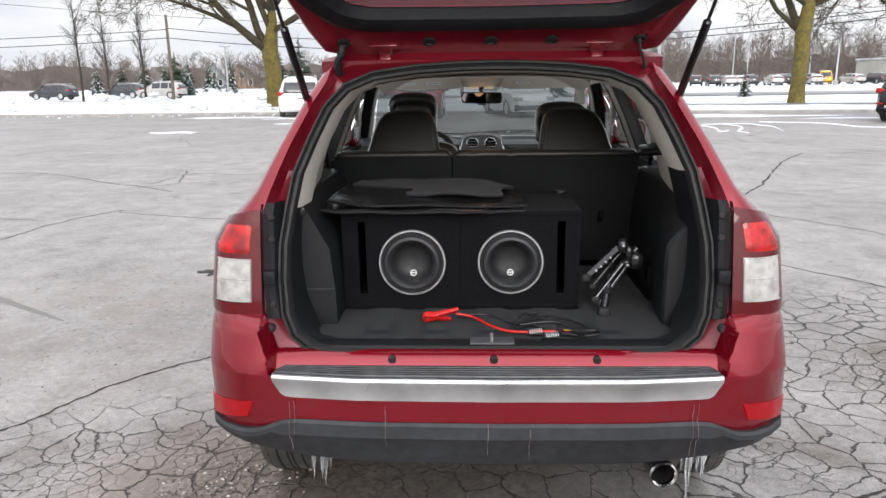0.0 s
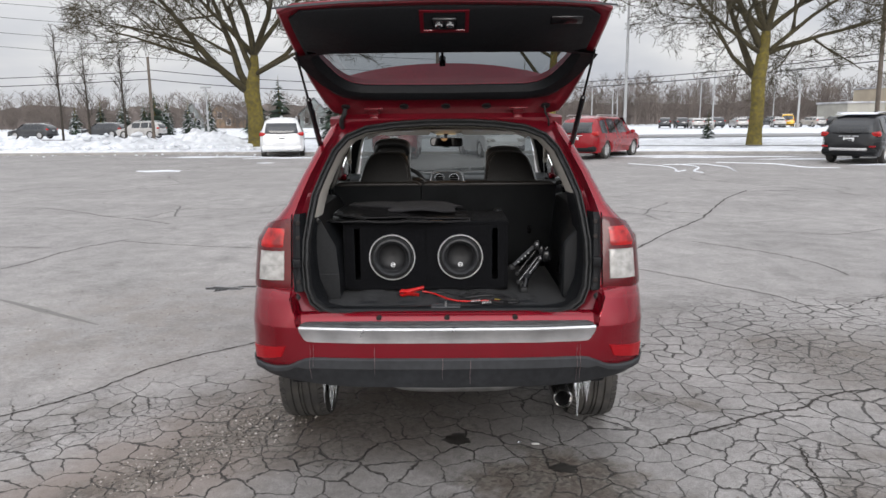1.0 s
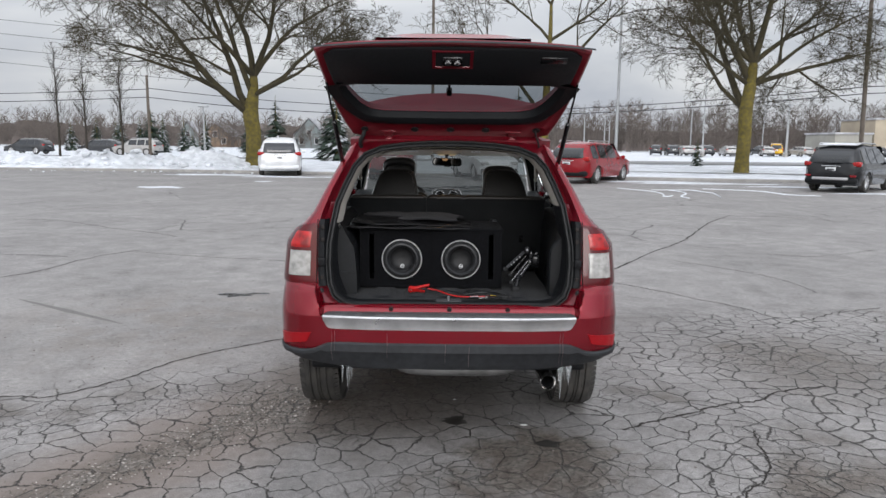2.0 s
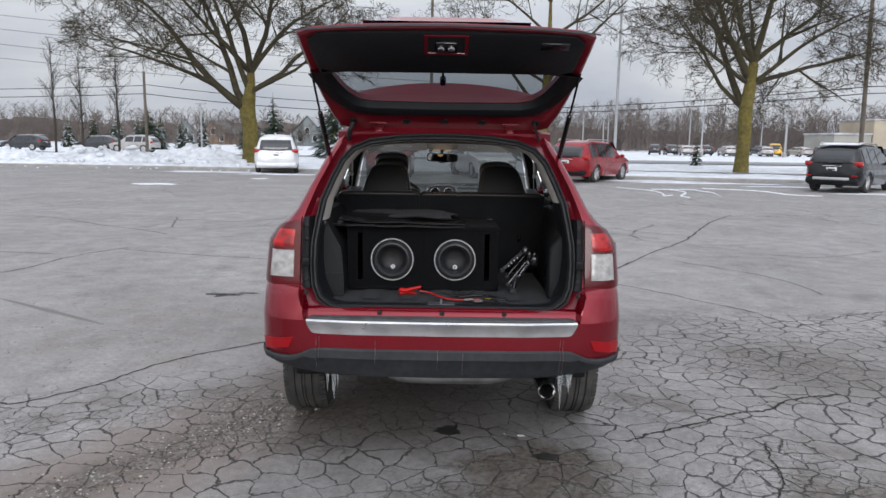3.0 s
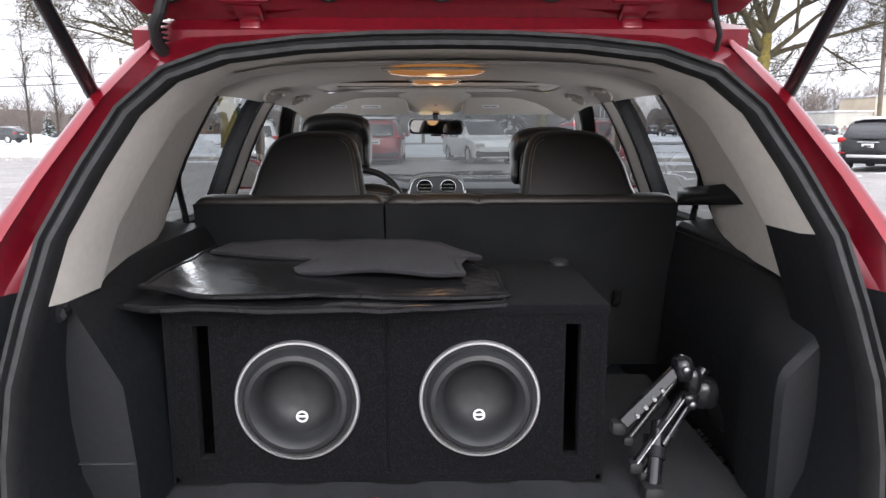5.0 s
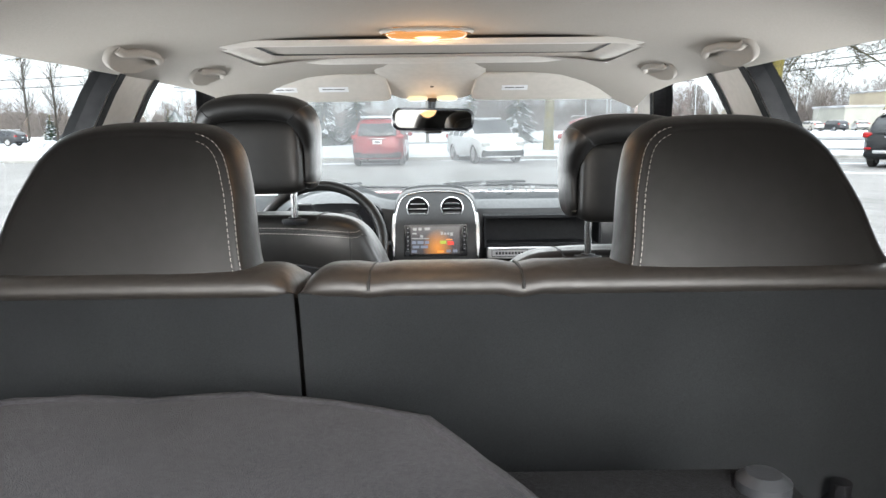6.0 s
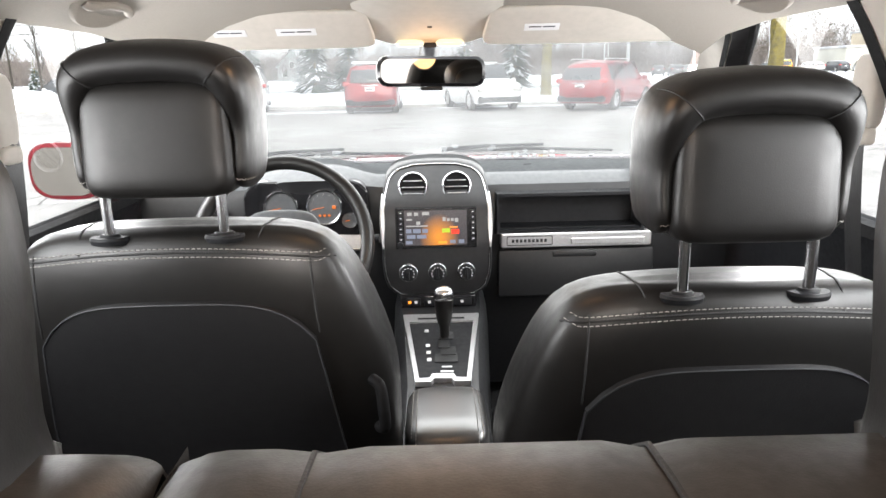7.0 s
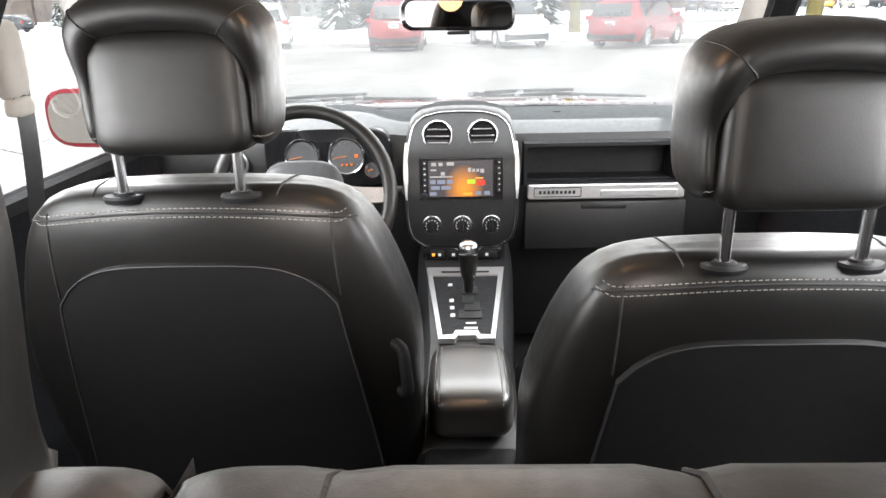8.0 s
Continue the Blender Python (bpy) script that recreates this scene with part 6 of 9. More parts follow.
for sgn in (-1, 1):
    bm = bmesh.new()
    rows = []
    for k in range(13):
        z = 1.012 + 0.135 * k / 12
        w = 0.0075 * math.sin(math.pi * (0.12 + 0.76 * k / 12))
        x = -0.004 + sgn * 0.1375
        rows.append([Vector((x - w, y_bezel(z) + 0.004, z)), Vector((x - w * 0.6, y_bezel(z) - 0.006, z)), Vector((x + w * 0.6, y_bezel(z) - 0.006, z)), Vector((x + w, y_bezel(z) + 0.004, z))])
    grid_faces(bm, rows)
    part("silver_flank", bm, M_SATIN, stack, "satin silver side strip")
    # vents
    cx, cz = -0.006 + sgn * 0.0565, 1.160
    tilt = Matrix.Rotation(radians(-42), 4, "X")
    bm = bmesh.new()
    lathe(bm, [(0.030, 0.012), (0.037, 0.004), (0.0375, -0.004), (0.034, -0.008), (0.031, -0.006), (0.030, -0.003), (0.0, -0.003)], (cx, y_bezel(cz) - 0.004, cz), "y", 36, Matrix.Rotation(radians(-18), 4, "X"))
    vent = part("air_vent", bm, M_FRAME, stack, "round air vent")
    bm = bmesh.new()
    lathe(bm, [(0.0375, -0.003), (0.0385, -0.007), (0.036, -0.010), (0.034, -0.008)], (cx, y_bezel(cz) - 0.004, cz), "y", 36, Matrix.Rotation(radians(-18), 4, "X"))
    part("vent_ring", bm, M_CHROME, vent)
    for k in (-1, 0, 1):
        bm = bmesh.new()
        w = 2 * math.sqrt(0.029 ** 2 - (0.016 * k) ** 2)
        rbox(bm, (cx, y_bezel(cz) - 0.010 + 0.005 * k, cz + 0.016 * k), (w, 0.008, 0.0016), 0.0006, m=Matrix.Rotation(radians(-20), 4, "X"))
        part("vane", bm, M_STRIP, vent, "thin bright vane")

# radio with its screen
def flat(x, z, off):
    """A place on the face of the radio."""
    t = (z - 1.013) / 0.10
    return Vector((x, 2.5585 + 0.012 * t - off, z))
def plate(bm, x0, x1, z0, z1, off, thick=0.002):
    q = [(x0, z0), (x1, z0), (x1, z1), (x0, z1)]
    vs = grid_faces(bm, [[flat(x, z, off - thick) for x, z in q], [flat(x, z, off) for x, z in q]], True)
    cap(bm, vs[-1]), cap(bm, vs[0])
    return bm
bm = plate(bmesh.new(), -0.108, 0.098, 1.012, 1.114, 0.003, 0.03)
radio = part("radio", bm, M_GLOSS, stack, "black touch-screen radio")


def glow(name, colour, strength):
    m = bpy.data.materials.new(name)
    m.use_nodes = True
    b = m.node_tree.nodes["Principled BSDF"]
    b.inputs["Base Color"].default_value = (0.01, 0.01, 0.01, 1)
    b.inputs["Roughness"].default_value = 0.15
    b.inputs["Emission Color"].default_value, b.inputs["Emission Strength"].default_value = (*colour, 1), strength
    return m


def screen_material():
    """The lit display: dark violet grey with an orange glow in the middle."""
    m = glow("lit_display", (0.1, 0.08, 0.08), 1.0)
    n, l = m.node_tree.nodes, m.node_tree.links
    co, gr, mp, rp = n.new("ShaderNodeTexCoord"), n.new("ShaderNodeTexGradient"), n.new("ShaderNodeMapping"), n.new("ShaderNodeValToRGB")
    gr.gradient_type = "SPHERICAL"
    mp.inputs["Location"].default_value = (-0.002 / 0.05, -2.57 / 0.4, -1.040 / 0.06)
    mp.inputs["Scale"].default_value = (1 / 0.05, 1 / 0.4, 1 / 0.06)
    l.new(co.outputs["Object"], mp.inputs[0]), l.new(mp.outputs[0], gr.inputs[0]), l.new(gr.outputs["Fac"], rp.inputs[0])
    rp.color_ramp.elements[0].color, rp.color_ramp.elements[1].color = (0.055, 0.05, 0.055, 1), (0.75, 0.27, 0.03, 1)
    rp.color_ramp.elements[1].position = 0.9
    l.new(rp.outputs[0], n["Principled BSDF"].inputs["Emission Color"])
    n["Principled BSDF"].inputs["Emission Strength"].default_value = 0.2
    return m


part("screen", plate(bmesh.new(), -0.086, 0.074, 1.020, 1.108, 0.005), screen_material(), radio, "lit colour touch screen")
G_WHITE, G_BLUE, G_GREEN, G_RED, G_AMBER = glow("lit_white", (0.8, 0.8, 0.8), 0.09), glow("lit_blue_grey", (0.13, 0.15, 0.2), 0.3), glow("lit_green", (0.35, 0.5, 0.03), 0.25), glow("lit_red", (0.8, 0.04, 0.02), 0.25), glow("lit_amber", (1.0, 0.3, 0.03), 0.25)
for bars, mtl in (([(-0.078, -0.066, 1.096, 1.104), (-0.060, -0.050, 1.096, 1.104), (-0.040, -0.022, 1.097, 1.105), (-0.080, -0.066, 1.084, 1.088), (-0.055, -0.045, 1.073, 1.081), (-0.082, -0.026, 1.068, 1.071), (0.012, 0.020, 1.081, 1.091), (0.023, 0.030, 1.081, 1.088), (0.033, 0.040, 1.081, 1.088), (0.043, 0.052, 1.078, 1.088)], G_WHITE),
                  ([(-0.082, -0.068, 1.052, 1.062), (-0.064, -0.044, 1.052, 1.062), (-0.040, -0.026, 1.052, 1.062), (-0.080, -0.058, 1.038, 1.047), (-0.054, -0.030, 1.038, 1.047), (-0.083, -0.066, 1.024, 1.032), (0.030, 0.044, 1.024, 1.033), (0.052, 0.066, 1.024, 1.033)], G_BLUE),
                  ([(0.010, 0.030, 1.052, 1.062)], G_GREEN), ([(0.034, 0.054, 1.048, 1.060)], G_RED), ([(0.000, 0.022, 1.024, 1.030), (0.030, 0.050, 1.064, 1.067)], G_AMBER)):
    for q in bars:
        part("display_bar", plate(bmesh.new(), *q, 0.0062, 0.001), mtl, radio)
for k in range(6):
    for x in (-0.0995, 0.0845):
        bm = plate(bmesh.new(), x, x + 0.0095, 1.030 + 0.0135 * k, 1.0405 + 0.0135 * k, 0.005)
        part("button", bm, M_TRIM, radio)
        part("button_mark", plate(bmesh.new(), x + 0.003, x + 0.0065, 1.0345 + 0.0135 * k, 1.0365 + 0.0135 * k, 0.0056, 0.0005), M_PAINT_W, radio)
bm = bmesh.new()
lathe(bm, [(0.008, 0.0), (0.008, -0.010), (0.006, -0.012), (0.0, -0.012)], flat(-0.0965, 1.022, 0.003), "y", 20)
part("knob", bm, M_TRIM, radio)
for x in (-0.0795, -0.0035, 0.0705):
    c = Vector((x, y_bezel(0.946) - 0.001, 0.946))
    bm = bmesh.new()
    lathe(bm, [(0.0245, 0.0), (0.0245, -0.005), (0.022, -0.008), (0.021, -0.007)], c, "y", 36)
    ring_ = part("dial", bm, M_CHROME, stack, "chrome-ringed climate dial")
    bm = bmesh.new()
    lathe(bm, [(0.0212, -0.004), (0.0205, -0.014), (0.0185, -0.016), (0.0, -0.016)], c, "y", 32)
    rbox(bm, c + Vector((0, -0.018, 0)), (0.007, 0.006, 0.030), 0.003)
    part("dial_face", bm, M_TRIM, ring_)
    for k in range(9):
        a = radians(-120 + 30 * k)
        bm = bmesh.new()
        rbox(bm, c + Vector((0.0155 * math.sin(a), -0.0165, 0.0155 * math.cos(a))), (0.0028, 0.001, 0.0028), 0.0005)
        part("dial_mark", bm, M_PAINT_W, ring_)
# switch row under the stack
bm = bmesh.new()
rbox(bm, (-0.004, 2.58, 0.868), (0.20, 0.05, 0.034), 0.006)
switches = part("switch_panel", bm, M_GLOSS, stack, "row of black switches")
for x, w, mtl in ((-0.068, 0.036, M_TRIM), (-0.026, 0.030, M_TRIM), (0.058, 0.050, M_TRIM)):
    bm = bmesh.new()
    rbox(bm, (x, 2.555, 0.868), (w, 0.008, 0.022), 0.003)
    part("switch", bm, mtl, switches)
for x, mtl in ((-0.078, G_AMBER), (-0.062, G_WHITE), (-0.027, G_WHITE), (0.058, G_WHITE), (-0.005, G_RED)):
    bm = bmesh.new()
    rbox(bm, (x, 2.5505, 0.869), (0.008, 0.002, 0.008), 0.001)
    part("switch_mark", bm, mtl, switches)

# ---- centre console ----
bm = bmesh.new()
rows = []
for y, z, w in ((2.70, 0.86, 0.12), (2.56, 0.852, 0.115), (2.48, 0.848, 0.106), (2.15, 0.826, 0.085), (2.05, 0.79, 0.088), (1.86, 0.785, 0.088), (1.845, 0.775, 0.088), (1.83, 0.62, 0.09)):
    rows.append([Vector((0.002 - w - 0.02, y, 0.44)), Vector((0.002 - w - 0.008, y, z - 0.05)), Vector((0.002 - w, y, z - 0.012)), Vector((0.002 - w + 0.012, y, z)), Vector((0.002 + w - 0.012, y, z)), Vector((0.002 + w, y, z - 0.012)), Vector((0.002 + w + 0.008, y, z - 0.05)), Vector((0.002 + w + 0.02, y, 0.44))])
vs = grid_faces(bm, rows)
cap(bm, vs[-1])
console = part("console", bm, M_BEZEL, car, "charcoal centre console", smooth=40)
def on_panel(x, t, off=0.0):
    """A place on the shifter panel: across, from its front edge (0) to its rear (1)."""
    w = 1.0 - 0.40 * t
    return Vector((0.002 + x * w, 2.49 - 0.35 * t, 0.8505 - 0.022 * t + off))
def panel_ring(pts, off):
    return [on_panel(x, t, off) for x, t in pts]
S_OUT = [(-0.095, 0.0), (0.095, 0.0), (0.095, 1.0), (0.04, 1.0), (0.03, 0.96), (-0.03, 0.96), (-0.04, 1.0), (-0.095, 1.0)]
S_IN = [(-0.083, 0.13), (0.083, 0.13), (0.080, 0.955), (0.045, 0.95), (0.035, 0.90), (-0.035, 0.90), (-0.045, 0.95), (-0.080, 0.955)]
bm = bmesh.new()
grid_faces(bm, [panel_ring(S_OUT, -0.004), panel_ring(S_OUT, 0.007), panel_ring(S_IN, 0.007), panel_ring(S_IN, 0.0)], True)
surround = part("shifter_surround", bm, M_SATIN, console, "satin silver shifter surround", smooth=30)
bm = bmesh.new()
cap(bm, [bm.verts.new(p) for p in panel_ring(S_IN, 0.003)])
part("shifter_panel", bm, M_TRIM, surround)
bm = bmesh.new()
o = [(-0.060, 0.075), (0.060, 0.075), (0.060, 0.105), (-0.060, 0.105)]
cap(bm, [bm.verts.new(p) for p in panel_ring(o, 0.0085)])
part("slot", bm, M_RUBBER, surround)
for t in (0.27, 0.50, 0.60, 0.70):
    bm = bmesh.new()
    p = on_panel(-0.040, t, 0.004)
    rbox(bm, p, (0.010, 0.016, 0.002), 0.001)
    part("gear_mark", bm, M_PAINT_W, surround)
for t, w in ((0.80, 0.022), (0.86, 0.028)):
    bm = bmesh.new()
    rbox(bm, on_panel(0.014, t, 0.004), (w, 0.007, 0.0015), 0.0006)
    part("gear_mark", bm, M_PAINT_W, surround)
bm = bmesh.new()
for x, t, w in ((0.012, 0.35, 0.034), (0.006, 0.48, 0.026), (0.018, 0.58, 0.034), (0.012, 0.68, 0.05)):
    rbox(bm, on_panel(x, t, 0.0035), (w, 0.045, 0.002), 0.0008)
part("gate_slot", bm, M_RUBBER, surround)
bm = bmesh.new()
base = on_panel(0.008, 0.38, 0.0)
tube(bm, [base, base + Vector((0, 0.004, 0.03)), base + Vector((0, 0.0, 0.05)), base + Vector((0, -0.004, 0.09)), base + Vector((0, -0.006, 0.105))], [0.010, 0.012, 0.018, 0.022, 0.0215], 20)
lever = part("gear_lever", bm, M_LEATHER, console, "black gear lever with a polished knob")
bm = bmesh.new()
pillow(bm, base + Vector((0, -0.007, 0.112)), (0.046, 0.044, 0.036), 2.6, 8)
part("knob", bm, M_CHROME, lever, "polished metal knob")
bm = bmesh.new()
pillow(bm, (0.006, 1.962, 0.826), (0.146, 0.235, 0.090), 5, 18, lambda u, v, w: (u, v, w - 0.16 * v - 0.10 * (1 if w > 0 else 0) * (max(0, -v - 0.5) * 1.2)))
tree = skin(bm)
# smoother leather, its base lightened to carry the windscreen's sheen
M_ARM = material("smooth_lit_armrest_leather", (0.020, 0.019, 0.0185), (0.016, 0.0152, 0.0148), 0.30, 500, bump=0.03, bump_scale=900, spec=1.0, coat=0.6, coat_rough=0.25)
rest = part("armrest", bm, M_ARM, console, "black leather armrest with white stitching", smooth=60)
for sx in (-0.060, -0.052, 0.052, 0.060):
    bm = bmesh.new()
    line = [tree.ray_cast(Vector((0.006 + sx, 2.075 - 0.228 * k / 60, 2.0)), Vector((0, 0, -1)))[0] for k in range(61)]
    dashes(bm, [p + Vector((0, 0, 0.0006)) for p in line if p], 0.005, 0.0025, 0.0009)
    part("stitching", bm, M_STITCH, rest)
bm = bmesh.new()
rbox(bm, (0.006, 1.80, 0.735), (0.152, 0.10, 0.095), 0.010)
part("console_bin", bm, M_TRIM, console)

# ---- steering wheel and instruments ----
SW = Matrix.Translation((-0.338, 2.295, 1.094)) @ Matrix.Rotation(radians(-24), 4, "X")
bm = bmesh.new()
N = 56
rows = []
for k in range(N):
    a = 2 * math.pi * k / N
    c = Vector((math.cos(a), 0, math.sin(a)))
    rows.append([SW @ (c * (0.184 + 0.0155 * math.cos(q)) + Vector((0, 0.018 * math.sin(q), 0))) for q in (2 * math.pi * j / 12 for j in range(12))])
rows.append(rows[0])
grid_faces(bm, rows, True)
wheel_ = part("steering_wheel", bm, M_LEATHER, car, "black leather steering wheel", smooth=80)
bm = bmesh.new()
pillow(bm, (0, 0, 0), (0.17, 0.06, 0.15), 3.5, 10, None, SW.to_3x3().to_4x4())
bmesh.ops.translate(bm, vec=SW.translation, verts=bm.verts)
part("hub", bm, M_DASH, wheel_)
for a in (0, 180, 250, 290):
    bm = bmesh.new()
    d = Vector((math.cos(radians(a)), 0, math.sin(radians(a))))
    s_ = Vector((-d.z, 0, d.x))
    rows = [[SW @ (d * r + s_ * w + Vector((0, y, 0))) for w, y in ((-h, 0.012), (-h, -0.008), (h, -0.008), (h, 0.012))] for r, h in ((0.06, 0.030), (0.11, 0.018), (0.175, 0.015))]
    grid_faces(bm, rows, True)
    part("spoke", bm, M_SATIN, wheel_, "silver spoke")
bm = bmesh.new()
tube(bm, [(-0.30, 2.42, 1.06), (-0.19, 2.40, 1.075), (-0.135, 2.39, 1.08)], [0.007, 0.008, 0.010], 10)
part("stalk", bm, M_TRIM, wheel_)
bm = bmesh.new()
slab(bm, rring(-0.345, 1.104, 0.33, 0.15, 0.05, 6), 2.64, 2.70, 0.004)
cluster = part("instrument_panel", bm, M_GLOSS, dash, "instrument panel with round gauges")
G_ORANGE = glow("lit_orange", (1.0, 0.25, 0.04), 0.11)
for cx, r in ((-0.412, 0.044), (-0.298, 0.046), (-0.480, 0.020), (-0.232, 0.020)):
    c = Vector((cx, 2.640, 1.110 if r > 0.03 else 1.074))
    bm = bmesh.new()
    lathe(bm, [(r, 0.0), (r * 1.04, -0.006), (r * 1.0, -0.010), (r * 0.93, -0.008), (r * 0.92, -0.002)], c, "y", 40)
    gauge = part("gauge", bm, M_CHROME, cluster, "chrome-ringed gauge")
    bm = bmesh.new()
    lathe(bm, [(r * 0.92, -0.002), (0.0, -0.002)], c, "y", 32)
    part("gauge_face", bm, M_DASH, gauge)
    for k in range(11 if r > 0.03 else 5):
        a = radians(-130 + 260 * k / (10 if r > 0.03 else 4))
        bm = bmesh.new()
        rbox(bm, c + Vector((0.76 * r * math.sin(a), -0.0045, 0.76 * r * math.cos(a))), (0.0018, 0.001, 0.0036), 0.0004)
        part("gauge_mark", bm, G_WHITE, gauge)
    bm = bmesh.new()
    a = radians(-100)
    tube(bm, [c + Vector((0, -0.006, 0)), c + Vector((0.7 * r * math.sin(a), -0.006, 0.7 * r * math.cos(a)))], 0.0012, 6)
    part("needle", bm, G_ORANGE, gauge)
bm = bmesh.new()
for k in range(3):
    rbox(bm, (-0.31 + 0.012 * k, 2.634, 1.088), (0.007, 0.001, 0.006), 0.0005)
rbox(bm, (-0.272, 2.634, 1.11), (0.010, 0.001, 0.010), 0.0005)
part("warning_lights", bm, G_ORANGE, cluster)
for cx, cz in ((-0.60, 1.085), (0.66, 1.075)):
    bm = bmesh.new()
    lathe(bm, [(0.034, 0.0), (0.039, -0.006), (0.036, -0.010), (0.032, -0.006), (0.031, 0.015), (0.0, 0.015)], (cx, 2.675, cz), "y", 32)
    vent = part("side_vent", bm, M_SATIN, dash, "round side air vent")
    for k in (-1, 0, 1):
        bm = bmesh.new()
        rbox(bm, (cx, 2.672, cz + 0.016 * k), (0.055 - 0.01 * abs(k), 0.012, 0.003), 0.001)
        part("vane", bm, M_GLOSS, vent)

# ---- overhead ----
M_MIRROR = material("mirror", (0.34, 0.335, 0.32), (0.33, 0.325, 0.31), 0.02, 5, metal=1.0, rough2=0.03)
M_DOOR_MIRROR = material("dusty_mirror", (0.42, 0.40, 0.37), (0.36, 0.34, 0.31), 0.06, 12, metal=1.0, rough2=0.2)
MM = Matrix.Translation((-0.006, 2.47, 1.450)) @ Matrix.Rotation(radians(7), 4, "Z") @ Matrix.Rotation(radians(1.5), 4, "X") @ Matrix.Rotation(radians(1.2), 4, "Y")
bm = bmesh.new()
slab(bm, rring(0, 0, 0.250, 0.068, 0.024, 6), -0.006, 0.030, 0.008, MM)
mirror = part("rear_view_mirror", bm, M_GLOSS, car, "black-rimmed rear-view mirror")
bm = bmesh.new()
cap(bm, [bm.verts.new(MM @ Vector((x, -0.0075, z))) for x, z in rring(0, 0.001, 0.232, 0.053, 0.019, 6)])
part("mirror_glass", bm, M_MIRROR, mirror)
bm = bmesh.new()
tube(bm, [MM @ Vector((0, 0.02, 0)), (-0.01, 2.51, 1.48), (-0.01, 2.53, 1.535)], [0.014, 0.011, 0.018], 12)
rbox(bm, MM @ Vector((0, -0.004, -0.038)), (0.05, 0.014, 0.008), 0.003)
part("mirror_stem", bm, M_TRIM, mirror)
# overhead console with two map lights
bm = bmesh.new()
rows = []
for y, z, w, hgt in ((2.12, 1.604, 0.10, 0.004), (2.25, 1.585, 0.125, 0.012), (2.36, 1.555, 0.14, 0.022), (2.42, 1.525, 0.14, 0.03), (2.445, 1.512, 0.10, 0.026), (2.45, 1.53, 0.09, 0.01)):
    rows.append([Vector((-0.008 - w * 1.25, y, z + hgt)), Vector((-0.008 - w, y, z + 0.004)), Vector((-0.008 - w * 0.85, y, z)), Vector((-0.008 + w * 0.85, y, z)), Vector((-0.008 + w, y, z + 0.004)), Vector((-0.008 + w * 1.25, y, z + hgt))])
grid_faces(bm, rows)
over = part("overhead_console", bm, M_BEIGE_P, car, "beige overhead console with map lights", smooth=50)
G_WARM = glow("warm_lamp", (1.0, 0.42, 0.12), 0.16)
G_MAP = glow("pale_map_lamp", (1.0, 0.78, 0.46), 0.24)
G_WARM_HOT = glow("warm_lamp_hot", (1.0, 0.75, 0.45), 0.4)
for x in (-0.052, 0.036):
    bm = bmesh.new()
    pillow(bm, (x, 2.425, 1.511), (0.062, 0.03, 0.016), 3, 7)
    part("map_light", bm, G_MAP, over, "lit warm map light")
bm = bmesh.new()
lathe(bm, [(0.005, 0.0), (0.005, -0.003), (0.0, -0.003)], (-0.008, 2.385, 1.5435), "z", 14)
part("microphone", bm, M_GLOSS, over)
bm = bmesh.new()
rbox(bm, (-0.008, 2.446, 1.508), (0.03, 0.006, 0.012), 0.003)
part("map_switch", bm, M_TRIM, over)
# sun visors
for a, b_, marks in ((-0.605, -0.125, ((-0.43, 0.07), (-0.29, 0.085))), (0.105, 0.582, ((0.23, 0.075),))):
    bm = bmesh.new()
    VM = Matrix.Translation(((a + b_) / 2, 2.375, 1.546)) @ Matrix.Rotation(radians(55), 4, "X")
    pillow(bm, (0, 0, 0), (b_ - a, 0.022, 0.122), 11, 18, lambda u, v, w: (u * (1 - 0.03 * (w + 1)), v, w), VM.to_3x3().to_4x4())
    bmesh.ops.translate(bm, vec=VM.translation, verts=bm.verts)
    visor = part("sun_visor", bm, M_BEIGE_P, car, "folded beige sun visor", smooth=60)
    for mx, mw in marks:
        bm = bmesh.new()
        rbox(bm, (0, 0, 0), (mw, 0.001, 0.022), 0.0004)
        bmesh.ops.transform(bm, matrix=Matrix.Translation((mx, 0, 0)) @ Matrix.Translation((0, VM.translation.y, VM.translation.z)) @ Matrix.Rotation(radians(55), 4, "X") @ Matrix.Translation((0, -0.0115, 0.0)), verts=bm.verts)
        label_ = part("label", bm, M_PAINT_W, visor, "white printed label")
        for k in range(2):
            bm = bmesh.new()
            rbox(bm, (0, 0, 0), (mw * 0.35, 0.001, 0.003), 0.0003)
            bmesh.ops.transform(bm, matrix=Matrix.Translation((mx - mw * 0.2 + mw * 0.4 * k, VM.translation.y, VM.translation.z)) @ Matrix.Rotation(radians(55), 4, "X") @ Matrix.Translation((0, -0.0125, 0.002)), verts=bm.verts)
            part("print_bar", bm, M_BUMPER, visor)
# sunroof: raised frame, dark gap, sliding shade
bm = bmesh.new()
def flat_ring(hx, y0, y1, r, z):
    return [Vector((x, y, z - 0.028 * (abs(x) / 0.6) ** 4)) for x, y in rring(0, (y0 + y1) / 2, 2 * hx, y1 - y0, r, 6)]
grid_faces(bm, [flat_ring(0.475, 1.735, 2.205, 0.07, 1.606), flat_ring(0.465, 1.745, 2.195, 0.065, 1.597), flat_ring(0.425, 1.785, 2.150, 0.05, 1.597), flat_ring(0.40, 1.80, 2.125, 0.04, 1.604), flat_ring(0.395, 1.805, 2.12, 0.04, 1.617)], True)
sunroof = part("sunroof_frame", bm, M_BEIGE_P, car, "beige sunroof surround", smooth=50)
bm = bmesh.new()
r1 = flat_ring(0.42, 1.78, 2.145, 0.04, 1.6155)
cap(bm, [bm.verts.new(p) for p in r1])
part("sliding_shade", bm, M_BEIGE, sunroof, "beige sliding shade")
bm = bmesh.new()
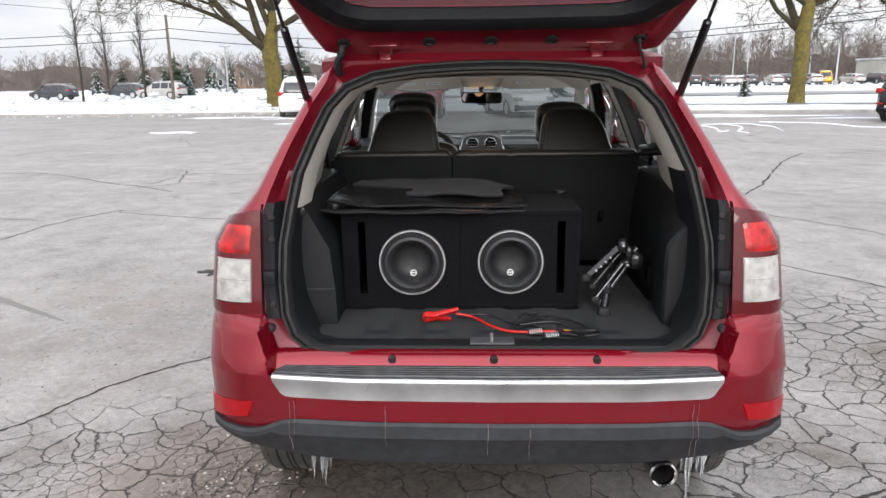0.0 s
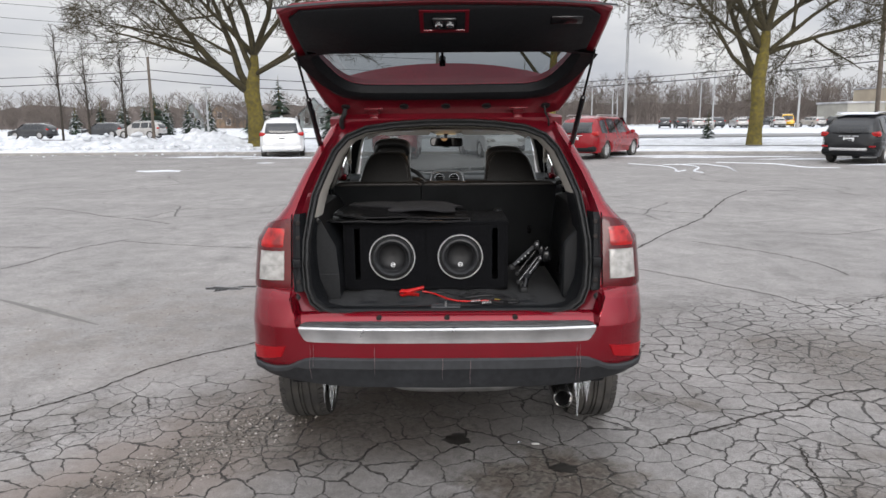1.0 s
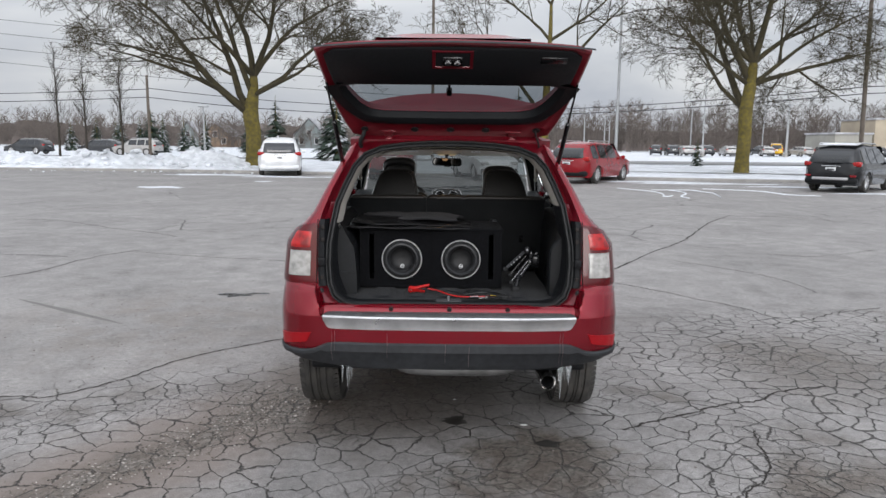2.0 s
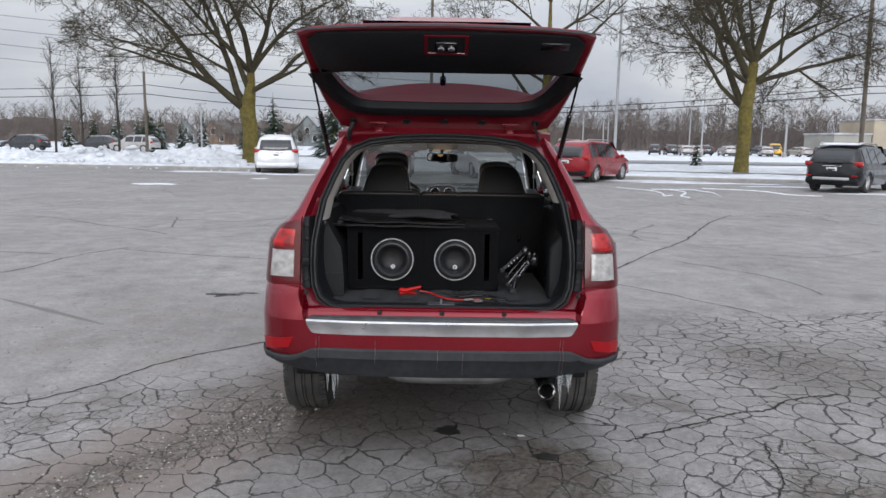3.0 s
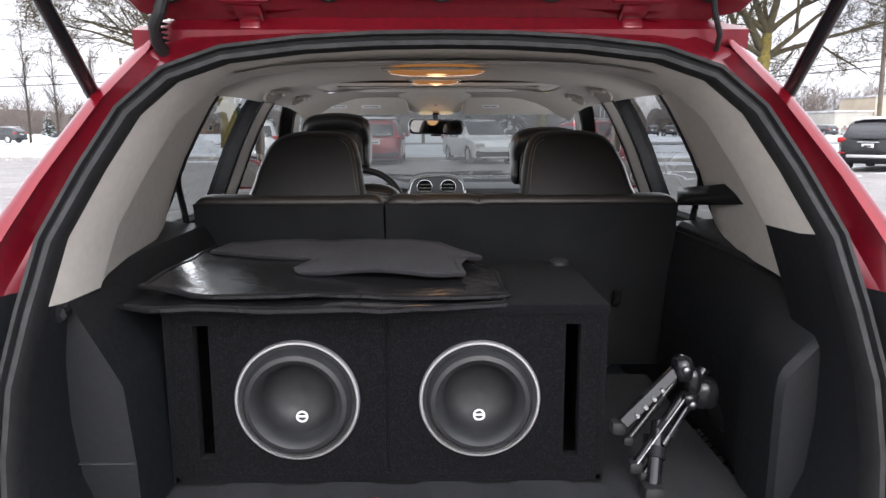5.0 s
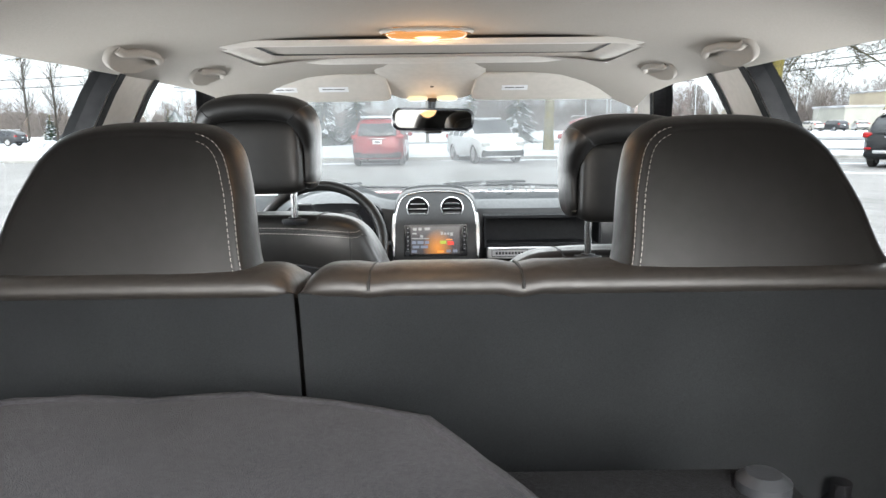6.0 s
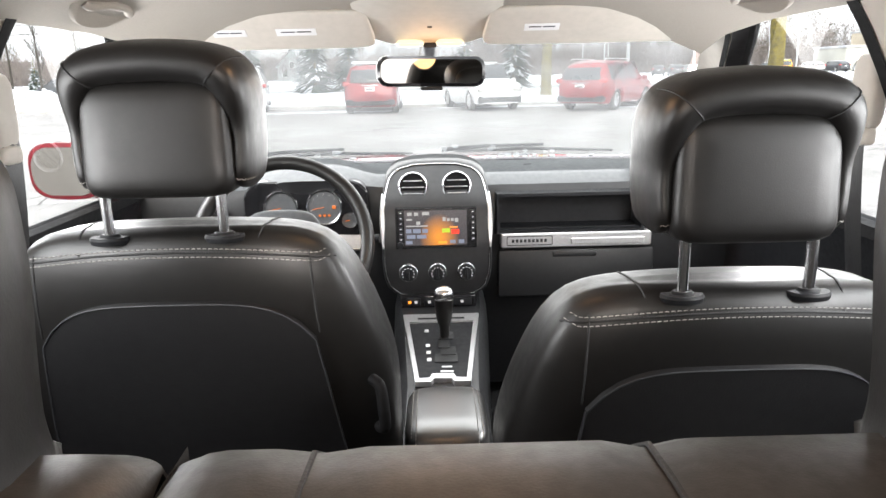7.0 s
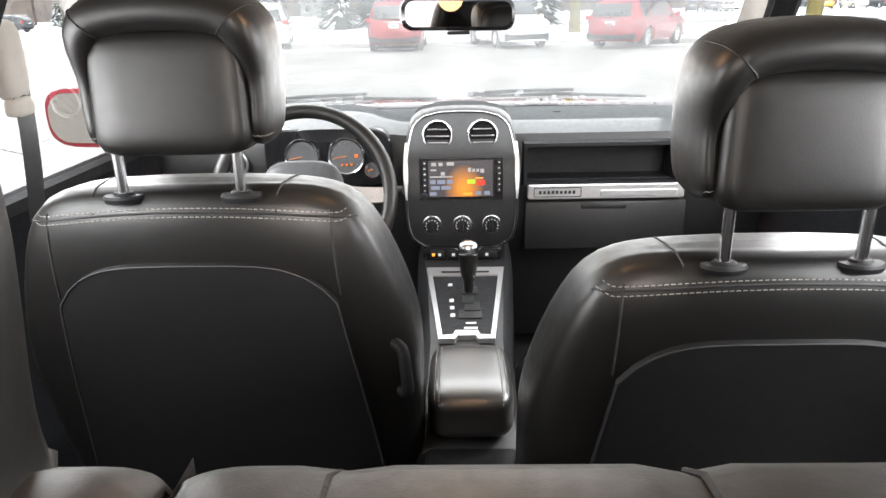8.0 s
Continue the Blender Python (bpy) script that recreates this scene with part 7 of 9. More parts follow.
grid_faces(bm, [flat_ring(0.397, 1.803, 2.122, 0.04, 1.612), flat_ring(0.389, 1.811, 2.114, 0.038, 1.6150)], True)
part("sunroof_seal", bm, M_RUBBER, sunroof)
# dome lamps
for y, z, w in ((1.67, 1.603, 0.17), (1.06, 1.590, 0.27)):
    bm = bmesh.new()
    pillow(bm, (-0.01, y, z), (w * 0.9, 0.075, 0.03), 3, 10)
    lens = part("dome_lamp", bm, G_WARM, car, "lit warm dome lamp")
    bm = bmesh.new()
    pillow(bm, (-0.008, y - 0.008, z - 0.007), (0.035, 0.03, 0.02), 2.2, 6)
    part("bulb", bm, G_WARM_HOT, lens)
    bm = bmesh.new()
    lathe(bm, [(0.5, 0.0), (0.53, -0.004), (0.5, -0.008)], (0, 0, 0), "z", 32)
    bmesh.ops.scale(bm, vec=(w, 0.08, 1), verts=bm.verts)
    bmesh.ops.translate(bm, vec=(-0.01, y, z + 0.006), verts=bm.verts)
    part("lamp_rim", bm, M_BEIGE_P, lens)
for x, y, z, watts in ((-0.008, 1.67, 1.555, 0.20), (-0.008, 1.06, 1.545, 0.20), (-0.008, 2.40, 1.48, 0.03)):
    lamp_ = new("dome_bulb", bpy.data.lights.new("dome_bulb", "POINT"))
    lamp_.data.energy, lamp_.data.color, lamp_.data.shadow_soft_size = watts, (1.0, 0.58, 0.28), 0.03
    lamp_.location = (x, y, z)
# grab handles, folded up in shallow dishes
for sgn in (-1, 1):
    for y, long_ in ((2.03, 0.085), (1.62, 0.095)):
        xo = sgn * 0.532
        tilt = Matrix.Rotation(radians(sgn * 38), 4, "Y")
        bm = bmesh.new()
        b2 = bmesh.new()
        lathe(b2, [(1.0, 0.0), (0.93, -0.006), (0.82, -0.004), (0.5, 0.002), (0.0, 0.003)], (0, 0, 0), "z", 32)
        bmesh.ops.scale(b2, vec=(0.050, long_ * 1.25, 1.0), verts=b2.verts)
        merge(bm, b2, Matrix.Translation((xo, y, 1.566)) @ tilt)
        dish = part("grab_handle", bm, M_BEIGE, car, "beige folding grab handle", smooth=70)
        bm = bmesh.new()
        pts = smooth_path([(0.0, -long_, -0.002), (0.0, -long_ * 0.82, -0.009), (0.012, -long_ * 0.4, -0.012), (0.014, 0, -0.013), (0.012, long_ * 0.4, -0.012), (0.0, long_ * 0.82, -0.009), (0.0, long_, -0.002)])
        tube(bm, [Matrix.Translation((xo, y, 1.566)) @ tilt @ Vector((-sgn * p[0], p[1], p[2])) for p in pts], 0.0075, 10)
        part("handle_loop", bm, M_BEIGE, dish, smooth=70)
# door mirrors
for sgn in (-1, 1):
    c = Vector((sgn * 0.893, 2.53, 1.236))
    DM = Matrix.Translation(c) @ Matrix.Rotation(radians(sgn * 10), 4, "Z")
    bm = bmesh.new()
    pillow(bm, (0, 0, 0), (0.196, 0.10, 0.140), 3.2, 12, lambda u, v, w: (u, v if v > -0.35 else -0.35 - 0.05 * (-v - 0.35), w), DM.to_3x3().to_4x4())
    bmesh.ops.translate(bm, vec=c, verts=bm.verts)
    rbox(bm, (sgn * 0.835, 2.57, 1.185), (0.10, 0.05, 0.05), 0.015)
    mh = part("door_mirror", bm, M_RED, car, "red door mirror", smooth=60)
    bm = bmesh.new()
    cap(bm, [bm.verts.new(DM @ Vector((x, -0.0225, z))) for x, z in rring(0, 0, 0.172, 0.116, 0.05, 7)])
    part("mirror_glass", bm, M_DOOR_MIRROR, mh)
# wipers and cowl
bm = bmesh.new()
rows = [[Vector((x, y - 0.05 * (x / 0.8) ** 2, z)) for y, z in ((3.13, 1.15), (3.20, 1.155), (3.30, 1.150), (3.36, 1.145))] for x in [-0.78 + 1.56 * k / 20 for k in range(21)]]
grid_faces(bm, rows)
part("cowl", bm, M_TRIM, car)
for a, b_ in (((-0.66, 3.20, 1.182), (-0.08, 3.235, 1.184)), ((0.02, 3.25, 1.186), (0.60, 3.20, 1.184))):
    a, b_ = Vector(a), Vector(b_)
    bm = bmesh.new()
    tube(bm, [a, a.lerp(b_, 0.25) + Vector((0, 0.0, 0.012)), a.lerp(b_, 0.6) + Vector((0, 0, 0.016))], [0.008, 0.006, 0.005], 8)
    wiper = part("wiper", bm, M_TRIM, car, "black windscreen wiper")
    bm = bmesh.new()
    tube(bm, [a.lerp(b_, 0.08) + Vector((0, -0.01, -0.004)), a.lerp(b_, 0.5) + Vector((0, -0.01, 0.004)), b_ + Vector((0, 0.0, -0.006))], [0.004, 0.006, 0.004], 8)
    part("blade", bm, M_RUBBER, wiper)
rng = random.Random(12)
bm = bmesh.new()
for k in range(40):
    x = rng.choice((rng.uniform(-0.75, 0.7), rng.gauss(-0.45, 0.12), rng.gauss(0.3, 0.12)))
    s_ = rng.uniform(0.004, 0.013)
    pillow(bm, (x, 3.23 - 0.05 * (x / 0.8) ** 2 + rng.uniform(-0.03, 0.03), 1.160 + s_ * 0.4), (s_ * 2.5, s_ * 1.6, s_), 2.2, 4)
pillow(bm, (-0.56, 3.20, 1.160), (0.22, 0.06, 0.018), 2.5, 8)
single("snow_clumps", bm, M_SNOW, "small clumps of snow on the cowl below the windscreen", "snow", kind="stuff")

# ---- ground ----
def asphalt():
    """Weathered grey asphalt: crazed near the car, larger cracks beyond, stone grain and pale dust."""
    m = bpy.data.materials.new("cracked_asphalt")
    m.use_nodes = True
    n, l = m.node_tree.nodes, m.node_tree.links
    b = n["Principled BSDF"]

    def node(kind, **inputs):
        k = n.new("ShaderNode" + kind)
        for key, value in inputs.items():
            k.inputs[key.replace("_", " ")].default_value = value
        return k

    def math_(op, a, c=None, clamp=False):
        k = n.new("ShaderNodeMath")
        k.operation, k.use_clamp = op, clamp
        for i, v in enumerate((a, c)):
            if v is None:
                continue
            if isinstance(v, (int, float)):
                k.inputs[i].default_value = v
            else:
                l.new(v, k.inputs[i])
        return k.outputs[0]

    def span(v, a, c, lo=0.0, hi=1.0, smooth=True):
        k = n.new("ShaderNodeMapRange")
        k.interpolation_type = "SMOOTHSTEP" if smooth else "LINEAR"
        for i, x in ((1, a), (2, c), (3, lo), (4, hi)):
            k.inputs[i].default_value = x
        l.new(v, k.inputs[0])
        return k.outputs[0]

    co = n.new("ShaderNodeTexCoord").outputs["Object"]
    def noise_(scale, detail=4.0, src=None, rough=0.5):
        k = node("TexNoise", Scale=scale, Detail=detail, Roughness=rough)
        l.new(src or co, k.inputs["Vector"])
        return k
    w = noise_(1.1, 3.0)
    wv = n.new("ShaderNodeVectorMath")
    wv.operation = "MULTIPLY_ADD"
    l.new(w.outputs["Color"], wv.inputs[0])
    wv.inputs[1].default_value = (0.35, 0.35, 0.0)
    l.new(co, wv.inputs[2])
    w2 = noise_(9.0, 2.0)
    wv2 = n.new("ShaderNodeVectorMath")
    wv2.operation = "MULTIPLY_ADD"
    l.new(w2.outputs["Color"], wv2.inputs[0])
    wv2.inputs[1].default_value = (0.07, 0.07, 0.0)
    l.new(wv.outputs[0], wv2.inputs[2])
    w3 = noise_(38.0, 3.0)
    wv3 = n.new("ShaderNodeVectorMath")
    wv3.operation = "MULTIPLY_ADD"
    l.new(w3.outputs["Color"], wv3.inputs[0])
    wv3.inputs[1].default_value = (0.034, 0.034, 0.0)
    l.new(wv2.outputs[0], wv3.inputs[2])
    def cells(scale):
        k = n.new("ShaderNodeTexVoronoi")
        k.feature = "DISTANCE_TO_EDGE"
        k.voronoi_dimensions = "2D"
        k.inputs["Scale"].default_value = scale
        l.new(wv3.outputs[0], k.inputs["Vector"])
        return k.outputs["Distance"]
    sep = n.new("ShaderNodeSeparateXYZ")
    l.new(co, sep.inputs[0])
    x, y = sep.outputs["X"], sep.outputs["Y"]
    lim = span(x, -3.0, 3.0, 0.75, 3.5, False)
    patch = noise_(0.7, 3.0).outputs["Fac"]
    edge = math_("ADD", math_("SUBTRACT", lim, y), math_("MULTIPLY", math_("SUBTRACT", patch, 0.5), 1.5))
    crazed = span(edge, -0.25, 0.45)
    wide = noise_(2.3, 2.0).outputs["Fac"]
    width = span(wide, 0.35, 0.65, 0.017, 0.046)
    width = math_("MULTIPLY", width, span(x, 1.2, 2.4, 1.0, 1.45))
    fine = math_("SUBTRACT", 1.0, math_("DIVIDE", cells(6.2), width), True)
    middle = math_("MULTIPLY", span(math_("ABSOLUTE", math_("SUBTRACT", x, 0.25)), 0.55, 1.05, 1.0, 0.0), span(y, -0.9, 0.5, 1.0, 0.0))
    fine = math_("MULTIPLY", math_("MULTIPLY", math_("POWER", fine, 0.45), crazed), span(middle, 0.0, 1.0, 1.0, 0.30))
    finer = math_("SUBTRACT", 1.0, math_("DIVIDE", cells(12.0), 0.04), True)
    finer = math_("MULTIPLY", finer, math_("MULTIPLY", crazed, span(noise_(0.9, 2.0).outputs["Fac"], 0.50, 0.62)))
    large = math_("SUBTRACT", 1.0, math_("DIVIDE", cells(0.45), 0.010), True)
    large = math_("MULTIPLY", large, math_("MULTIPLY", span(noise_(0.35, 2.0).outputs["Fac"], 0.45, 0.6), span(y, 6.0, 9.0)))
    crack = math_("MAXIMUM", math_("MAXIMUM", fine, large), math_("MULTIPLY", finer, 0.8))
    grain = noise_(170, 3.0, rough=0.7).outputs["Fac"]
    speck = n.new("ShaderNodeTexVoronoi")
    speck.inputs["Scale"].default_value = 120
    l.new(co, speck.inputs["Vector"])
    base = n.new("ShaderNodeValToRGB")
    base.color_ramp.elements[0].position, base.color_ramp.elements[1].position = 0.3, 0.72
    base.color_ramp.elements[0].color, base.color_ramp.elements[1].color = (0.132, 0.125, 0.121, 1), (0.365, 0.349, 0.339, 1)
    l.new(grain, base.inputs[0])
    cloud_ = span(noise_(0.55, 6.0, rough=0.62).outputs["Fac"], 0.3, 0.7, 0.87, 1.13)
    streak = span(noise_(3.5, 5.0, rough=0.65).outputs["Fac"], 0.3, 0.7, 0.86, 1.14)
    def scaled(c, f):
        k = n.new("ShaderNodeVectorMath")
        k.operation = "SCALE"
        l.new(c, k.inputs[0])
        l.new(f, k.inputs["Scale"])
        return k.outputs[0]
    def mixed(a, c, f):
        k = n.new("ShaderNodeMix")
        k.data_type = "RGBA"
        l.new(f, k.inputs[0])
        l.new(a, k.inputs[6]) if not isinstance(a, tuple) else None
        if isinstance(c, tuple):
            k.inputs[7].default_value = c
        else:
            l.new(c, k.inputs[7])
        return k.outputs[2]
    mottle = span(noise_(24.0, 6.0, rough=0.78).outputs["Fac"], 0.3, 0.7, 0.78, 1.22)
    blotch = span(noise_(1.6, 5.0, rough=0.7).outputs["Fac"], 0.52, 0.70, 1.0, 0.80)
    col = scaled(scaled(scaled(scaled(base.outputs[0], cloud_), streak), mottle), blotch)
    pale = math_("MULTIPLY", span(speck.outputs["Distance"], 0.0, 0.22, 1.0, 0.0), span(noise_(30, 2).outputs["Fac"], 0.5, 0.62))
    col = mixed(col, (0.50, 0.49, 0.47, 1), math_("MULTIPLY", pale, 0.6))
    # damp brown dirt in the most broken parts
    dirt = math_("MULTIPLY", crazed, span(noise_(0.8, 5.0, rough=0.6).outputs["Fac"], 0.52, 0.68))
    ragged_ = math_("MULTIPLY", math_("SUBTRACT", noise_(3.2, 6.0, rough=0.7).outputs["Fac"], 0.5), 0.75)
    rut_d = math_("ABSOLUTE", math_("SUBTRACT", math_("MULTIPLY", math_("ADD", x, 1.38), 0.817), math_("MULTIPLY", math_("SUBTRACT", y, 0.15), 0.577)))
    rut = rut_d
    rut = math_("MULTIPLY", span(math_("ADD", rut, math_("MULTIPLY", ragged_, 0.6)), 0.05, 0.22, 1.0, 0.0), math_("MULTIPLY", span(y, -1.6, -0.8), span(y, 0.75, 1.2, 1.0, 0.0)))
    def patch_(cx, cy, r, soft):
        d = math_("SQRT", math_("ADD", math_("POWER", math_("ABSOLUTE", math_("SUBTRACT", x, cx)), 2.0), math_("POWER", math_("ABSOLUTE", math_("SUBTRACT", y, cy)), 2.0)))
        return span(math_("ADD", d, math_("MULTIPLY", ragged_, 1.6)), r - soft, r + soft, 1.0, 0.0)
    wet = math_("MAXIMUM", patch_(0.50, -0.10, 0.42, 0.12), math_("MULTIPLY", patch_(2.75, 1.6, 0.65, 0.5), 0.75))
    wet = math_("MAXIMUM", wet, math_("MULTIPLY", patch_(-0.5, 0.9, 0.8, 0.4), 0.8))
    stones = n.new("ShaderNodeTexVoronoi")
    stones.inputs["Scale"].default_value = 55
    l.new(co, stones.inputs["Vector"])
    gravel = n.new("ShaderNodeValToRGB")
    gravel.color_ramp.elements[0].position, gravel.color_ramp.elements[1].position = 0.1, 0.95
    gravel.color_ramp.elements[0].color, gravel.color_ramp.elements[1].color = (0.030, 0.026, 0.021, 1), (0.22, 0.20, 0.175, 1)
    l.new(stones.outputs["Color"], gravel.inputs[0])
    halo = math_("MULTIPLY", span(math_("ADD", rut_d, ragged_), 0.15, 0.75, 1.0, 0.0), math_("MULTIPLY", span(y, -2.2, -1.2), span(y, 1.2, 2.4, 1.0, 0.0)))
    col = mixed(col, (0.180, 0.142, 0.120, 1), math_("MULTIPLY", halo, 0.75))
    far_dirt = math_("MULTIPLY", patch_(-2.6, 2.6, 1.3, 0.8), span(noise_(2.2, 5.0, rough=0.7).outputs["Fac"], 0.4, 0.65))
    col = mixed(col, (0.19, 0.165, 0.145, 1), math_("MULTIPLY", far_dirt, 0.5))
    dirt = math_("MAXIMUM", dirt, math_("MAXIMUM", math_("MULTIPLY", rut, 0.95), wet))
    brown = mixed(gravel.outputs[0], (0.085, 0.062, 0.047, 1), span(noise_(6, 4).outputs["Fac"], 0.35, 0.6, 0.05, 0.6))
    col = mixed(col, brown, math_("MULTIPLY", dirt, 0.9))
    # asphalt darker in a ragged strip about as wide as the car
    car_strip = math_("MULTIPLY", span(math_("ADD", math_("ABSOLUTE", math_("ADD", x, 0.05)), math_("MULTIPLY", ragged_, 0.9)), 0.65, 1.05, 1.0, 0.0), span(y, 1.5, 0.9))
    col = scaled(col, span(car_strip, 0.0, 1.0, 1.0, 0.82))
    col = mixed(col, (0.022, 0.020, 0.018, 1), math_("MULTIPLY", crack, 0.97))
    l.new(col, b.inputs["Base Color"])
    l.new(span(dirt, 0, 1, 0.72, 0.5), b.inputs["Roughness"])
    b.inputs["Specular IOR Level"].default_value = 0.35
    h = math_("SUBTRACT", math_("MULTIPLY", grain, 0.25), math_("MULTIPLY", crack, 1.6))
    h = math_("ADD", h, math_("MULTIPLY", span(noise_(2.0, 3.0).outputs["Fac"], 0.2, 0.8), 1.2))
    bp = n.new("ShaderNodeBump")
    bp.inputs["Strength"].default_value, bp.inputs["Distance"].default_value = 0.75, 0.012
    l.new(h, bp.inputs["Height"])
    l.new(bp.outputs[0], b.inputs["Normal"])
    return m


M_ASPHALT = asphalt()


def lot_edge(x):
    """Where the car park ends, as y over x."""
    return 30.6 - 0.10 * x + 0.25 * math.sin(x * 0.35) if x < 6 else 30.0 - 0.10 * 6 - 0.16 * (x - 6)


bm = bmesh.new()
bmesh.ops.create_grid(bm, x_segments=2, y_segments=2, size=2200)
bmesh.ops.translate(bm, vec=(0, 0, -0.06), verts=bm.verts)
single("ground", bm, M_SNOW, "flat snow-covered ground reaching the horizon", "ground", kind="structure")
bm = bmesh.new()
grid_faces(bm, [[Vector((x, -60, 0)), Vector((x, 10, 0)), Vector((x, lot_edge(x), 0))] for x in [-90 + 6 * k for k in range(31)]])
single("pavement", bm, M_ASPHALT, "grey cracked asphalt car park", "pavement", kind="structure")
M_KERB = material("kerb_concrete", (0.34, 0.33, 0.31), (0.27, 0.26, 0.25), 0.85, 8, bump=0.3, bump_scale=60, stain=0.2)
bm = bmesh.new()
grid_faces(bm, [[Vector((x, lot_edge(x) + d, z)) for d, z in ((-0.002, -0.02), (0.0, 0.10), (0.03, 0.125), (0.15, 0.13), (0.16, -0.02))] for x in [-90 + 1.5 * k for k in range(121)]])
single("kerb", bm, M_KERB, "weathered concrete kerb with snow behind it", "kerb", kind="structure")


# snow beyond the kerb: a soft sheet with ploughed banks along the left
def snow_height(x, d):
    """Height of the snow d metres behind the kerb."""
    rise = 0.13 * smooth01(d / 0.25) + 0.05 * noise.noise((x * 0.3, d * 0.3, 1.0))
    bank = 0.0
    if x < -9:
        k = smooth01((-9 - x) / 4) * smooth01((x + 45) / 6)
        crest = math.exp(-((d - 3.0) / 1.9) ** 2)
        lumps = 0.60 + 0.5 * noise.noise((x * 0.45, d * 0.5, 3.0)) + 0.42 * noise.noise((x * 1.4, d * 1.4, 7.0)) + 0.34 * noise.noise((x * 3.3, d * 3.3, 9.0))
        bank = k * crest * max(0.08, lumps) * 0.95
    return rise + bank + 0.03 * noise.noise((x * 1.8, d * 1.8, 5.0))


bm = bmesh.new()
ds = [0.10, 0.2, 0.35, 0.6, 0.9, 1.2, 1.5, 1.8, 2.1, 2.4, 2.7, 3.0, 3.3, 3.6, 4.0, 4.5, 5.0, 5.6, 6.4, 7.5, 9, 11, 14, 18, 22]
grid_faces(bm, [[Vector((x, lot_edge(x) + d, snow_height(x, d))) for d in ds] for x in [-70 + 0.2 * k for k in range(701)]])
single("snow_bank", bm, M_SNOW, "ploughed snow banked behind the kerb", "snow", kind="stuff", smooth=80)
M_ROAD = material("wet_road", (0.16, 0.16, 0.16), (0.22, 0.22, 0.22), 0.6, 0.8, stain=0.2, stain_scale=0.2)
bm = bmesh.new()
grid_faces(bm, [[Vector((x, 56 + 0.02 * x, 0.0)), Vector((x, 66 + 0.02 * x, 0.0))] for x in range(-300, 301, 60)])
single("road", bm, M_ROAD, "wet grey road between snowy verges", "road", kind="structure")
bm = bmesh.new()
grid_faces(bm, [[Vector((x, lot_edge(x) + 5.5, snow_height(x, 5.6) + 0.03)), Vector((x, lot_edge(x) + 6.4, snow_height(x, 6.4) + 0.03))] for x in [8 + 2 * k for k in range(20)]])
single("path", bm, M_ROAD, "narrow wet path across the snow", "path", kind="structure")

# flat leftovers of snow on the asphalt
rng = random.Random(31)


def blot(name, x, y, rx, ry, z, mtl, label, category, turn=0.0, ragged=0.35, group="", thick=0.012, seed=0):
    bm = bmesh.new()
    n_ = 40
    rows = [[], [], []]
    for k in range(n_):
        a = 2 * math.pi * k / n_
        q = 1 + ragged * (noise.noise((math.cos(a) * 1.7 + seed, math.sin(a) * 1.7, seed)) * 1.4 + noise.noise((math.cos(a) * 5 + seed, math.sin(a) * 5, seed)) * 0.6)
        for row, f, h in zip(rows, (1.0, 0.86, 0.5), (0.0, thick * 0.7, thick)):
            u, v = rx * q * f * math.cos(a), ry * q * f * math.sin(a)
            row.append(Vector((x + u * math.cos(turn) - v * math.sin(turn), y + u * math.sin(turn) + v * math.cos(turn), z + h)))
    vs = grid_faces(bm, rows, True)
    cap(bm, vs[-1])
    return single(name, bm, mtl, label, category, group, smooth=60)


for k, (x, y, rx, ry) in enumerate(((-9.5, 20.5, 0.8, 0.3), (-7.2, 24.5, 0.3, 0.15), (-3.5, 28.3, 2.2, 0.5), (17.5, 20.8, 3.0, 0.35), (8.8, 27.3, 2.4, 0.5), (19, 24, 3.5, 0.8), (-10.5, 29.6, 2.2, 0.5), (3.0, 29.6, 3.0, 0.5), (-7.5, 28.2, 1.6, 0.5), (14.5, 24.3, 2.6, 0.35), (11.0, 26.2, 2.4, 0.4))):
    blot("snow_patch", x, y, rx, ry, 0.002, M_SNOW, "thin ragged patch of snow lying on the asphalt", "snow", seed=k * 3.1, group="snow patches on the asphalt", ragged=0.6, thick=0.02)
for k, (pts, w) in enumerate((([(6.4, 22.4), (7.2, 20.9), (7.2, 19.6), (6.9, 18.5), (7.3, 18.9)], 0.10), ([(8.0, 21.8), (8.2, 20.4), (7.5, 18.7), (7.5, 17.9)], 0.12), ([(7.4, 21.6), (8.8, 21.8), (9.0, 20.9), (9.1, 20.2), (8.6, 18.3)], 0.10),
                              ([(9.6, 22.6), (11.2, 21.6), (11.5, 19.9), (12.3, 19.4)], 0.13))):
    bm = bmesh.new()
    rows = []
    way = smooth_path([(x, y, 0) for x, y in pts], 10)
    for i, p in enumerate(way):
        t = (way[min(i + 1, len(way) - 1)] - way[max(i - 1, 0)]).normalized()
        side_ = Vector((-t.y, t.x, 0))
        q = 0.55 * w * (0.45 + 1.1 * abs(noise.noise((i * 0.23, k * 3.1, 2)))) * math.sin(math.pi * (0.06 + 0.88 * i / (len(way) - 1)))
        rows.append([p + side_ * q * u + Vector((0, 0, h)) for u, h in ((-1, 0.002), (-0.6, 0.018), (0.1, 0.026), (0.7, 0.016), (1, 0.002))])
    grid_faces(bm, rows)
    single("snow_drift", bm, M_SNOW, "thin winding drift of snow on the asphalt", "snow", "snow drifts on the asphalt", smooth=60)
M_OIL = material("oil_stain", (0.022, 0.02, 0.018), (0.03, 0.028, 0.025), 0.45, 9)
M_WATER = material("puddle_water", (0.03, 0.03, 0.032), (0.025, 0.025, 0.027), 0.04, 3, spec=0.6)
blot("oil_stain", 0.045, 0.465, 0.07, 0.06, 0.001, M_OIL, "small dark oil stain on the asphalt", "stain", seed=1, thick=0.002, group="oil stains")
